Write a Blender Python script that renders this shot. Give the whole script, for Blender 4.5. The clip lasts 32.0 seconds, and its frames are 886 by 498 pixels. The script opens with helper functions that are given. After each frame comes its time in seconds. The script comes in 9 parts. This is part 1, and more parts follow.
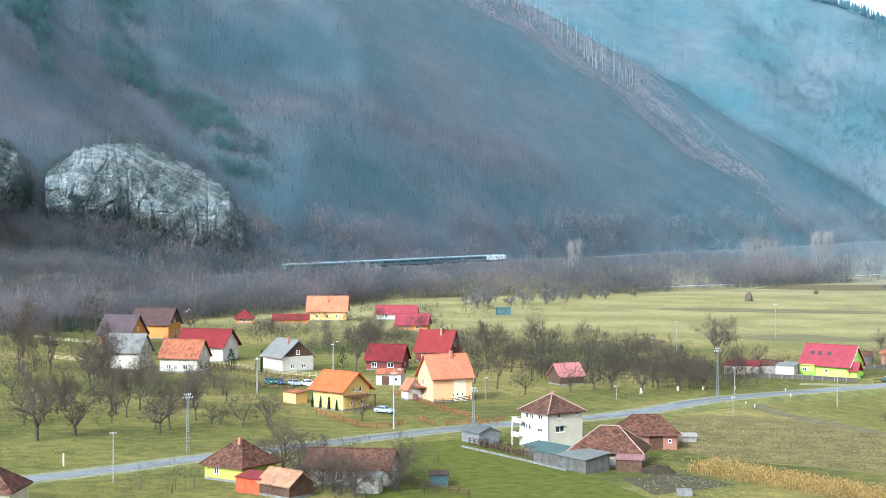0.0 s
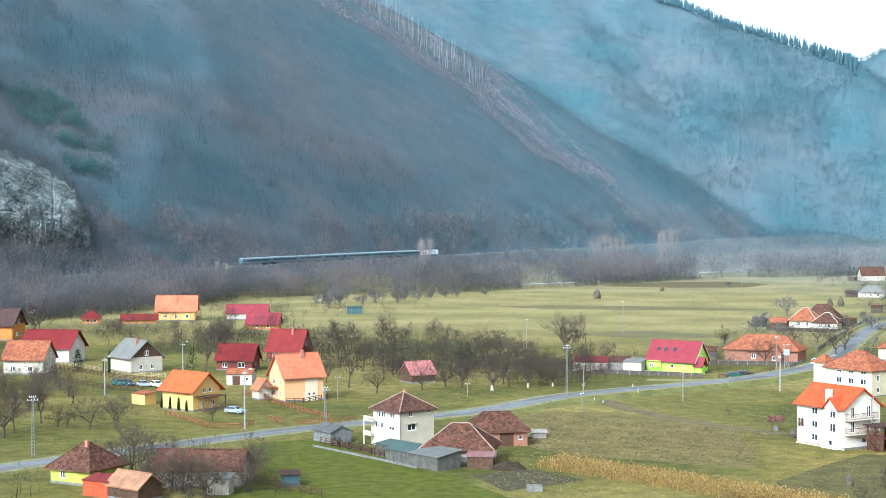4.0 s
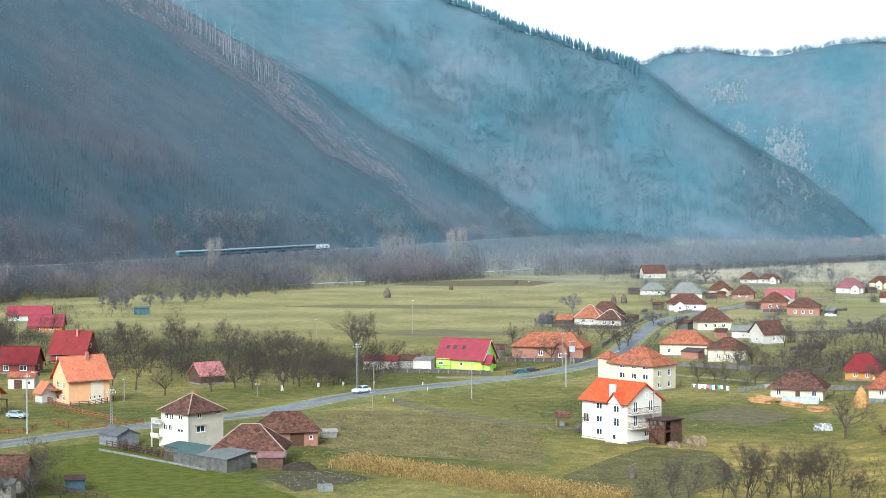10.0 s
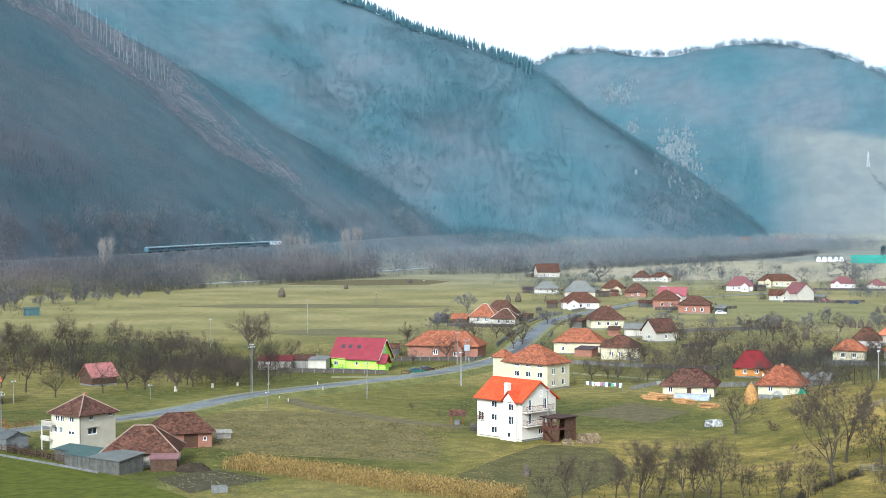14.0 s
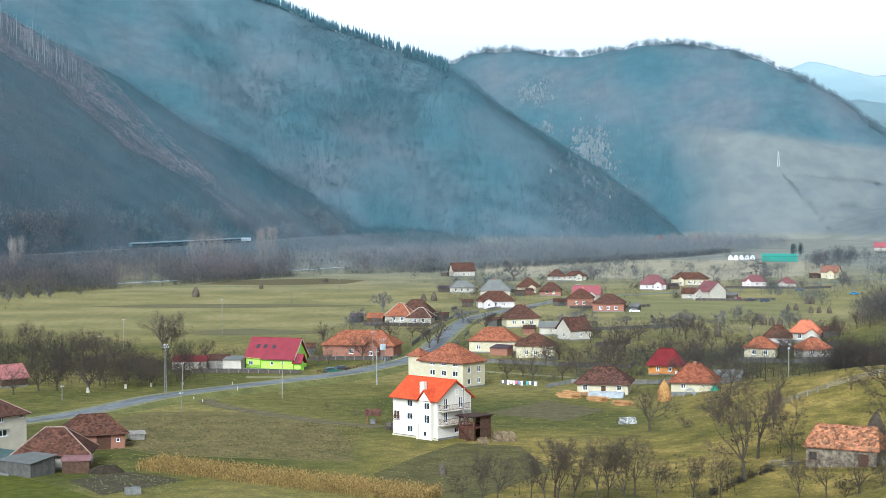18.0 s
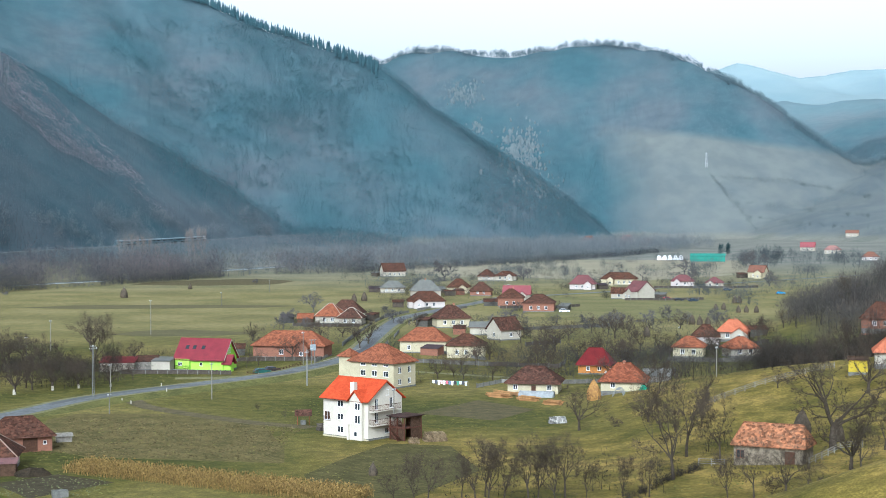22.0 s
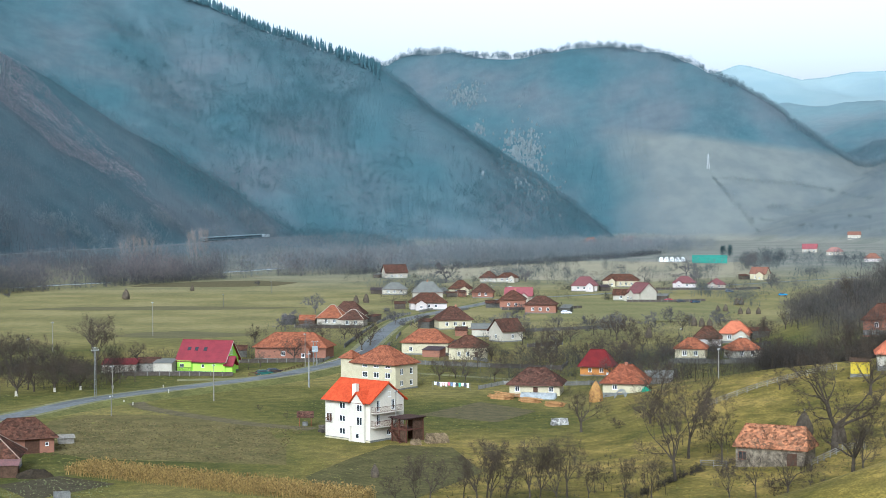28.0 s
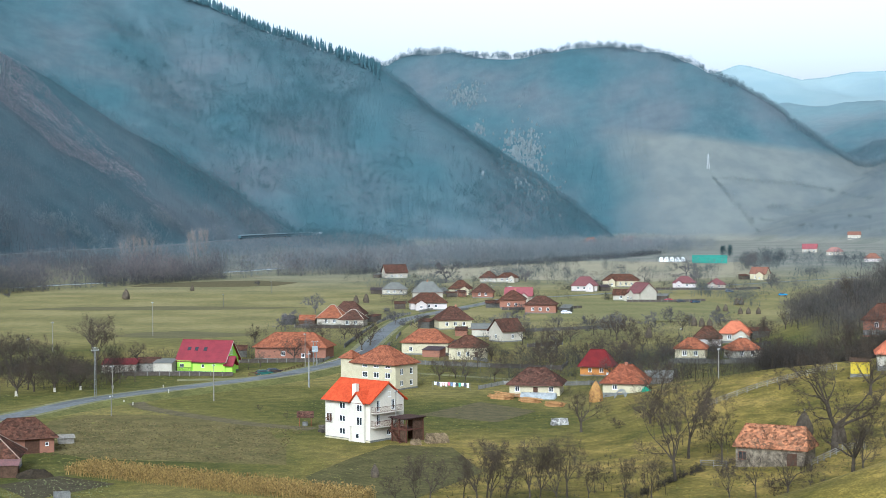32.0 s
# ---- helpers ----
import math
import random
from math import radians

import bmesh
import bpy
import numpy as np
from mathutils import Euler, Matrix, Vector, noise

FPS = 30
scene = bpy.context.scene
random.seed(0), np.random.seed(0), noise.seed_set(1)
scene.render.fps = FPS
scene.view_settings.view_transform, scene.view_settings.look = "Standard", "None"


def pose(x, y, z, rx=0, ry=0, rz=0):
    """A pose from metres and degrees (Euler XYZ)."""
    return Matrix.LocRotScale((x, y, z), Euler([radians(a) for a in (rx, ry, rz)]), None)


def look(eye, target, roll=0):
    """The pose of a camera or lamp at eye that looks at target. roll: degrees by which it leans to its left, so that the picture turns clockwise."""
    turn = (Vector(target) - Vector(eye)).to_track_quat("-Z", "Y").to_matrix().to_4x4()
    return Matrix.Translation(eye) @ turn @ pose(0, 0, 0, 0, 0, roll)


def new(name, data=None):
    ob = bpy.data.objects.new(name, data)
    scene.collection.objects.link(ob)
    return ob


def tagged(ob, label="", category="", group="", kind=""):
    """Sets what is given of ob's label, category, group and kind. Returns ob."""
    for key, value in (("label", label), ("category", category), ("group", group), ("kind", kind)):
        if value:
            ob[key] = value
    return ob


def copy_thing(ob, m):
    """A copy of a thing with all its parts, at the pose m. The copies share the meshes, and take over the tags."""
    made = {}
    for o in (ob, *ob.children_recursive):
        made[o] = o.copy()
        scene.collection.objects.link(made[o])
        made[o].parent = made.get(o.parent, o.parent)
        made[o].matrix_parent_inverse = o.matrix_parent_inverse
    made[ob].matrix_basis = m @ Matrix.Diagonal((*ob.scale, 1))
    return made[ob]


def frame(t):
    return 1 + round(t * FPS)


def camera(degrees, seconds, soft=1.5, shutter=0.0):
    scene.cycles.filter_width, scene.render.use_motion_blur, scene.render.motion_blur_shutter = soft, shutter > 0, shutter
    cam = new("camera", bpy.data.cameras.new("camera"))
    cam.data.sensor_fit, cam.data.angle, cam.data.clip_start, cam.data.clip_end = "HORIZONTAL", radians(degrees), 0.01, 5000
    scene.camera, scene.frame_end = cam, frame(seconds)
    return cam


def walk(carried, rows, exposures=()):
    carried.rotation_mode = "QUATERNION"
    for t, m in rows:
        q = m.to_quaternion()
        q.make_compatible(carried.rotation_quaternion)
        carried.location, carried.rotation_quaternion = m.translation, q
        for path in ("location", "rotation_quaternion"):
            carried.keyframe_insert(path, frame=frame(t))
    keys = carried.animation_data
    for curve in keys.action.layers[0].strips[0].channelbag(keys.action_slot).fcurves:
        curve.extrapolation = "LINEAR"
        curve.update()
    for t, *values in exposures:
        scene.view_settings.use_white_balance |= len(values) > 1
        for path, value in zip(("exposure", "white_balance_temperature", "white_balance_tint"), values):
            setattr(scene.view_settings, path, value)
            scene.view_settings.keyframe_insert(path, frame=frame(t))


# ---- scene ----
EYE = (0.0, 0.0, 40.0)


def aim(yaw, pitch, roll):
    """The camera's pose on its tripod: degrees to the right of +y, upwards, and lean."""
    return pose(*EYE, 90 + pitch, 0, -yaw) @ pose(0, 0, 0, 0, 0, roll)


cam = camera(31.72, 32.0, soft=0.7)
walk(cam, [
    (0, aim(-22.609, -1.200, -0.119)),
    (0.5, aim(-21.739, -1.211, -0.100)),
    (1, aim(-20.978, -1.213, -0.081)),
    (1.5, aim(-20.311, -1.217, -0.163)),
    (2, aim(-19.646, -1.228, -0.160)),
    (2.5, aim(-19.025, -1.247, -0.146)),
    (3, aim(-18.359, -1.254, -0.156)),
    (3.5, aim(-17.741, -1.261, -0.136)),
    (4, aim(-17.151, -1.263, -0.144)),
    (4.5, aim(-16.487, -1.267, -0.130)),
    (6.5, aim(-13.873, -1.282, -0.123)),
    (7, aim(-13.341, -1.280, -0.081)),
    (7.5, aim(-12.771, -1.281, -0.137)),
    (8, aim(-12.159, -1.288, -0.127)),
    (8.5, aim(-11.576, -1.295, -0.129)),
    (9, aim(-10.953, -1.302, -0.123)),
    (9.5, aim(-10.218, -1.305, -0.106)),
    (10, aim(-9.448, -1.306, -0.113)),
    (10.5, aim(-8.990, -1.309, -0.143)),
    (11, aim(-8.529, -1.315, -0.128)),
    (11.5, aim(-8.003, -1.316, -0.132)),
    (12, aim(-7.508, -1.316, -0.115)),
    (12.5, aim(-7.033, -1.335, -0.136)),
    (13, aim(-6.571, -1.340, -0.120)),
    (13.5, aim(-6.103, -1.340, -0.122)),
    (14, aim(-5.592, -1.344, -0.135)),
    (14.5, aim(-5.146, -1.352, -0.122)),
    (16.5, aim(-3.575, -1.369, -0.136)),
    (17, aim(-3.216, -1.373, -0.106)),
    (17.5, aim(-2.829, -1.376, -0.145)),
    (18, aim(-2.486, -1.383, -0.154)),
    (18.5, aim(-2.128, -1.384, -0.143)),
    (19, aim(-1.801, -1.385, -0.125)),
    (19.5, aim(-1.484, -1.388, -0.097)),
    (20, aim(-1.141, -1.396, -0.124)),
    (20.5, aim(-0.819, -1.397, -0.110)),
    (21, aim(-0.474, -1.402, -0.107)),
    (21.5, aim(-0.062, -1.414, -0.134)),
    (22, aim(0.068, -1.383, -0.133)),
    (22.5, aim(0.058, -1.353, -0.151)),
    (23, aim(0.000, -1.324, -0.125)),
    (23.5, aim(-0.002, -1.323, -0.138)),
    (32, aim(-0.002, -1.323, -0.138)),
], exposures=[(0, 1.14, 5080, 5), (2, 1.06, 5090, 5), (4, 0.97, 5110, 5), (9, 0.74, 5120, 5), (14, 0.57, 5140, 5), (19, 0.28, 5100, 5), (23, 0.19, 5090, 5), (32, 0.19, 5090, 5)])

# ---- light ----
SUN_AZ, SUN_EL = -166.0, 33.0      # degrees right of +y (towards which the sun stands: behind on the left), height
world = bpy.data.worlds.new("hazy_winter_sky")
scene.world = world
world.use_nodes = True
wn, wl = world.node_tree.nodes, world.node_tree.links
sky = wn.new("ShaderNodeTexSky")
sky.sky_type = "NISHITA"
sky.sun_disc = False
sky.sun_elevation = radians(SUN_EL)
sky.sun_rotation = radians(SUN_AZ)
sky.dust_density = 6.0
sky.air_density = 1.0
sky.altitude = 350
bg = wn["Background"]
bg.inputs["Strength"].default_value = 0.25
pale_sky = wn.new("ShaderNodeHueSaturation")
pale_sky.inputs["Saturation"].default_value = 0.04
wl.new(sky.outputs["Color"], pale_sky.inputs["Color"])
haze_tint = wn.new("ShaderNodeMix")
haze_tint.data_type, haze_tint.blend_type = "RGBA", "MULTIPLY"
haze_tint.inputs["Factor"].default_value = 1.0
haze_tint.inputs["B"].default_value = (1.03, 1.0, 0.95, 1)
wl.new(pale_sky.outputs["Color"], haze_tint.inputs["A"])
wl.new(haze_tint.outputs["Result"], bg.inputs["Color"])
sun = new("sun", bpy.data.lights.new("sun", "SUN"))
sun.data.energy = 2.0
sun.data.angle = radians(4.0)
sun.data.color = (1.0, 0.90, 0.76)
_a = radians(SUN_AZ)
sun.matrix_world = look((200 * math.sin(_a), 200 * math.cos(_a), 130), (0, 0, 0))
tagged(sun, kind="structure")

# ---- materials ----
MATS = {}


def mat(name, col, col2=None, scale=1.0, rough=0.9, bump=0.0, bscale=None, metal=0.0, spec=0.04, detail=6.0, island=0.0, objrand=0.0, fine=8.0):
    """A rough surface: two colours mixed by noise at two scales, with relief; island and objrand vary the value piece by piece."""
    if name in MATS:
        return MATS[name]
    m = bpy.data.materials.new(name)
    m.use_nodes = True
    nt = m.node_tree
    n, l = nt.nodes, nt.links
    b = n["Principled BSDF"]
    b.inputs["Roughness"].default_value = rough
    b.inputs["Metallic"].default_value = metal
    b.inputs["Specular IOR Level"].default_value = spec
    co = n.new("ShaderNodeTexCoord")
    n1 = n.new("ShaderNodeTexNoise")
    n1.inputs["Scale"].default_value = scale
    n1.inputs["Detail"].default_value = detail
    n2 = n.new("ShaderNodeTexNoise")
    n2.inputs["Scale"].default_value = scale * fine
    n2.inputs["Detail"].default_value = 4
    l.new(co.outputs["Object"], n1.inputs["Vector"])
    l.new(co.outputs["Object"], n2.inputs["Vector"])
    av = n.new("ShaderNodeMath")
    av.operation = "MULTIPLY_ADD"
    av.inputs[1].default_value = 0.5
    l.new(n2.outputs["Fac"], av.inputs[0])
    hf = n.new("ShaderNodeMath")
    hf.operation = "MULTIPLY"
    hf.inputs[1].default_value = 0.5
    l.new(n1.outputs["Fac"], hf.inputs[0])
    l.new(hf.outputs[0], av.inputs[2])
    rp = n.new("ShaderNodeValToRGB")
    rp.color_ramp.elements[0].position = 0.41
    rp.color_ramp.elements[1].position = 0.59
    c2 = col2 or tuple(c * 0.8 for c in col)
    rp.color_ramp.elements[0].color = (*c2, 1)
    rp.color_ramp.elements[1].color = (*col, 1)
    l.new(av.outputs[0], rp.inputs["Fac"])
    out = rp.outputs["Color"]
    for amount, node, sock in ((island, "ShaderNodeNewGeometry", "Random Per Island"), (objrand, "ShaderNodeObjectInfo", "Random")):
        if amount:
            g = n.new(node)
            mr = n.new("ShaderNodeMapRange")
            mr.inputs["To Min"].default_value = 1 - amount
            mr.inputs["To Max"].default_value = 1 + amount
            l.new(g.outputs[sock], mr.inputs["Value"])
            hs = n.new("ShaderNodeHueSaturation")
            l.new(mr.outputs[0], hs.inputs["Value"])
            l.new(out, hs.inputs["Color"])
            out = hs.outputs["Color"]
    l.new(out, b.inputs["Base Color"])
    if bump:
        bp = n.new("ShaderNodeBump")
        bp.inputs["Strength"].default_value = bump
        bp.inputs["Distance"].default_value = 0.05
        n3 = n.new("ShaderNodeTexNoise")
        n3.inputs["Scale"].default_value = bscale or scale * 6
        n3.inputs["Detail"].default_value = 5
        l.new(co.outputs["Object"], n3.inputs["Vector"])
        l.new(n3.outputs["Fac"], bp.inputs["Height"])
        l.new(bp.outputs["Normal"], b.inputs["Normal"])
    MATS[name] = m
    return m


def roof_mat(name, col, col2, sheet=False, patchy=0.5, worn=0.12):
    """Roof tiles in courses (or ribbed sheet metal), weathered in patches."""
    if name in MATS:
        return MATS[name]
    m = mat(name, col, col2, scale=patchy, rough=0.6 if sheet else 0.85, spec=0.06 if sheet else 0.03, fine=9.0, detail=8)
    nt = m.node_tree
    n, l = nt.nodes, nt.links
    b = n["Principled BSDF"]
    co = n["Texture Coordinate"]
    w = n.new("ShaderNodeTexWave")
    w.wave_type, w.bands_direction, w.wave_profile = "BANDS", ("X" if sheet else "Z"), "SAW"
    w.inputs["Scale"].default_value = 0.9 if sheet else 1.9
    w.inputs["Distortion"].default_value = 0.0 if sheet else 0.3
    l.new(co.outputs["Object"], w.inputs["Vector"])
    if not sheet:
        vo = n.new("ShaderNodeTexVoronoi")
        vo.inputs["Scale"].default_value = 2.6
        l.new(co.outputs["Object"], vo.inputs["Vector"])
        sv = n.new("ShaderNodeSeparateColor")
        l.new(vo.outputs["Color"], sv.inputs[0])
        mr = n.new("ShaderNodeMapRange")
        mr.inputs["To Min"].default_value = 1 - worn
        mr.inputs["To Max"].default_value = 1 + worn
        l.new(sv.outputs[0], mr.inputs["Value"])
        hs = n.new("ShaderNodeHueSaturation")
        l.new(mr.outputs[0], hs.inputs["Value"])
        l.new(b.inputs["Base Color"].links[0].from_socket, hs.inputs["Color"])
        l.new(hs.outputs["Color"], b.inputs["Base Color"])
    bp = n.new("ShaderNodeBump")
    bp.inputs["Strength"].default_value = 0.5
    bp.inputs["Distance"].default_value = 0.06
    l.new(w.outputs["Fac"], bp.inputs["Height"])
    l.new(bp.outputs["Normal"], b.inputs["Normal"])
    return m


def glass_mat():
    if "window_glass" in MATS:
        return MATS["window_glass"]
    m = bpy.data.materials.new("window_glass")
    m.use_nodes = True
    b = m.node_tree.nodes["Principled BSDF"]
    b.inputs["Base Color"].default_value = (0.025, 0.03, 0.035, 1)
    b.inputs["Roughness"].default_value = 0.06
    b.inputs["Specular IOR Level"].default_value = 0.5
    MATS["window_glass"] = m
    return m


def white():
    return mat("white_plaster", (0.39, 0.352, 0.282), (0.325, 0.295, 0.238), 0.6, bump=0.1)


def fresh_white():
    return mat("fresh_white_plaster", (0.56, 0.51, 0.42), (0.49, 0.445, 0.365), 0.5, bump=0.1)


def cream():
    return mat("cream_plaster", (0.45, 0.395, 0.262), (0.375, 0.33, 0.22), 0.6, bump=0.1)


def dark_wood():
    return mat("dark_wood", (0.09, 0.055, 0.035), (0.05, 0.03, 0.02), 2.0, bump=0.3)


def grey_wood():
    return mat("weathered_wood", (0.22, 0.20, 0.17), (0.12, 0.11, 0.095), 2.5, bump=0.3, objrand=0.25)


def concrete():
    return mat("concrete", (0.17, 0.165, 0.15), (0.11, 0.108, 0.10), 1.2, bump=0.2)


def steel():
    return mat("galvanised_steel", (0.24, 0.25, 0.25), (0.17, 0.18, 0.18), 1.5, rough=0.6, metal=0.3, spec=0.3)


# ---- mesh building ----
class Build:
    """Collects corners and faces of one mesh."""

    def __init__(self):
        self.v, self.f = [], []

    def add(self, pts, faces):
        k = len(self.v)
        self.v.extend(tuple(p) for p in pts)
        self.f.extend(tuple(k + i for i in f) for f in faces)
        return self

    def box(self, x0, x1, y0, y1, z0, z1, m=None):
        p = [Vector((x, y, z)) for z in (z0, z1) for x, y in ((x0, y0), (x1, y0), (x1, y1), (x0, y1))]
        if m is not None:
            p = [m @ q for q in p]
        return self.add(p, [(3, 2, 1, 0), (4, 5, 6, 7), (0, 1, 5, 4), (1, 2, 6, 5), (2, 3, 7, 6), (3, 0, 4, 7)])

    def tube(self, a, b, ra, rb, n=6, cap=True):
        a, b = Vector(a), Vector(b)
        d = (b - a)
        if d.length < 1e-6:
            return self
        q = d.to_track_quat("Z", "Y")
        ring = [q @ Vector((math.cos(2 * math.pi * i / n), math.sin(2 * math.pi * i / n), 0)) for i in range(n)]
        fs = [(i, (i + 1) % n, n + (i + 1) % n, n + i) for i in range(n)]
        if cap:
            fs += [tuple(range(n - 1, -1, -1)), tuple(range(n, 2 * n))]
        return self.add([a + r * ra for r in ring] + [b + r * rb for r in ring], fs)

    def extrude(self, outline, axis_from, axis_to):
        """A closed outline of (y, z) pairs, counter-clockwise seen from +x, drawn out along x."""
        n = len(outline)
        p = [(axis_from, y, z) for y, z in outline] + [(axis_to, y, z) for y, z in outline]
        return self.add(p, [tuple(range(n - 1, -1, -1)), tuple(range(n, 2 * n))] + [(i, (i + 1) % n, n + (i + 1) % n, n + i) for i in range(n)])

    def mesh(self, name, material):
        me = bpy.data.meshes.new(name)
        me.from_pydata(self.v, [], self.f)
        me.materials.append(material)
        me.update()
        return me


def part(name, b, material, parent, label=""):
    """One mesh under a thing or a part; b is a Build or ready mesh data."""
    ob = new(name, b.mesh(name, material) if isinstance(b, Build) else b)
    ob.parent = parent
    if label:
        ob["label"] = label
    return ob


def thing(name, m, label, category, group="", kind=""):
    ob = new(name)
    ob.empty_display_size = 0.3
    ob.matrix_world = m
    return tagged(ob, label, category, group, kind)


def solid(name, b, material, m, label, category, group="", kind=""):
    """A thing that is one mesh."""
    ob = new(name, b.mesh(name, material))
    ob.matrix_world = m
    return tagged(ob, label, category, group, kind)


# ---- the lie of the land ----
def vnoise(x, y, seed=0):
    """Smooth value noise of numpy arrays, -1 to 1."""
    xi, yi = np.floor(x), np.floor(y)
    fx, fy = x - xi, y - yi
    fx, fy = fx * fx * (3 - 2 * fx), fy * fy * (3 - 2 * fy)

    def h(a, b):
        s = np.sin(a * 127.1 + b * 311.7 + seed * 74.7) * 43758.5453
        return (s - np.floor(s)) * 2 - 1
    return (h(xi, yi) * (1 - fx) + h(xi + 1, yi) * fx) * (1 - fy) + (h(xi, yi + 1) * (1 - fx) + h(xi + 1, yi + 1) * fx) * fy


def fbm(x, y, seed=0, octaves=4):
    return sum(vnoise(x * 2 ** k, y * 2 ** k, seed + k) * 0.5 ** k for k in range(octaves))


def step(v, a, b):
    t = np.clip((v - a) / (b - a), 0, 1)
    return t * t * (3 - 2 * t)


def sight(az, el, r):
    """A point seen from the camera: degrees to the right, degrees up, metres away."""
    return (r * math.sin(radians(az)), r * math.cos(radians(az)), EYE[2] + r * math.tan(radians(el)))


RIDGES = [
    # the high wooded ridge behind, falling to a spur on the right
    (0.70, 0.30, [sight(-62, 11.60, 2200), sight(-40, 11.60, 2300), sight(-25, 10.60, 2300), sight(-14, 9.15, 2300), sight(-8.7, 7.50, 2250), sight(-5.5, 6.24, 2200), sight(-2.8, 5.18, 2150), sight(-1.3, 3.30, 2080), sight(-0.2, 1.00, 1980), sight(0.4, -1.00, 1880)]),
    # the front mountain with the felled strip along its crest
    (0.60, 0.42, [sight(-50, 14, 1300), sight(-32, 13, 1480), sight(-18.9, 7.75, 1500), sight(-15.55, 6.0, 1480), sight(-14.0, 5.1, 1465), sight(-12.4, 4.05, 1450), sight(-11.2, 2.95, 1440), sight(-10.2, 1.7, 1420), sight(-9.0, 0.1, 1400)]),
    # the spur above the cliff
    (0.62, 0.50, [sight(-46, 13.0, 1100), sight(-40, 10.5, 1150), sight(-36, 7.9, 1100), sight(-33.6, 5.45, 1000), sight(-31, 2.4, 920), sight(-29.8, -0.6, 840)]),
    # the rounded mountain that closes the valley
    (0.72, 0.36, [sight(-6, 5.35, 3000), sight(-2.8, 5.35, 2900), sight(-0.9, 5.66, 2850), sight(1.4, 5.60, 2800), sight(3.0, 5.52, 2800), sight(4.8, 5.85, 2760), sight(6.1, 5.95, 2750), sight(7.6, 5.78, 2720), sight(8.7, 5.38, 2700), sight(9.8, 4.82, 2690), sight(10.6, 4.20, 2650), sight(11.7, 3.50, 2640), sight(13.0, 2.52, 2600), sight(14.5, 1.65, 2600), sight(15.9, 0.75, 2600), sight(19, -0.85, 2500)]),
    # slopes and ranges further down the valley
    (0.30, 0.30, [sight(11, 3.3, 3700), sight(12.6, 3.75, 3650), sight(15.9, 3.9, 3600), sight(20, 4.4, 3500), sight(28, 6, 3300), sight(60, 8, 2600)]),
    (0.25, 0.25, [sight(-3, 4.2, 4600), sight(8.5, 4.9, 4600), sight(11, 5.15, 4600), sight(12.3, 4.7, 4600), sight(14, 4.85, 4600), sight(16.5, 4.95, 4600), sight(30, 5.5, 4600)]),
]


def rail_height(y):
    return 11.8 + (y - 680) * 0.0042


RAIL = [(-520.0, 330.0), (-405.0, 560.0), (-368.0, 687.0), (-324.0, 872.0), (-299.0, 954.0), (-272.0, 1076.0), (-248.0, 1154.0), (-210.0, 1303.0), (-199.0, 1406.0), (-127.0, 1635.0), (120.0, 1960.0)]
FOOT = [(-500.0, 300.0), (-330.0, 430.0), (-313.0, 558.0), (-307.0, 684.0), (-277.0, 726.0), (-229.0, 760.0), (-176.0, 853.0), (-112.0, 989.0), (-50.0, 1010.0), (60.0, 1180.0), (150.0, 1330.0), (330.0, 1780.0)]


def along(path, y):
    """x of a path at given y."""
    return np.interp(y, [p[1] for p in path], [p[0] for p in path])


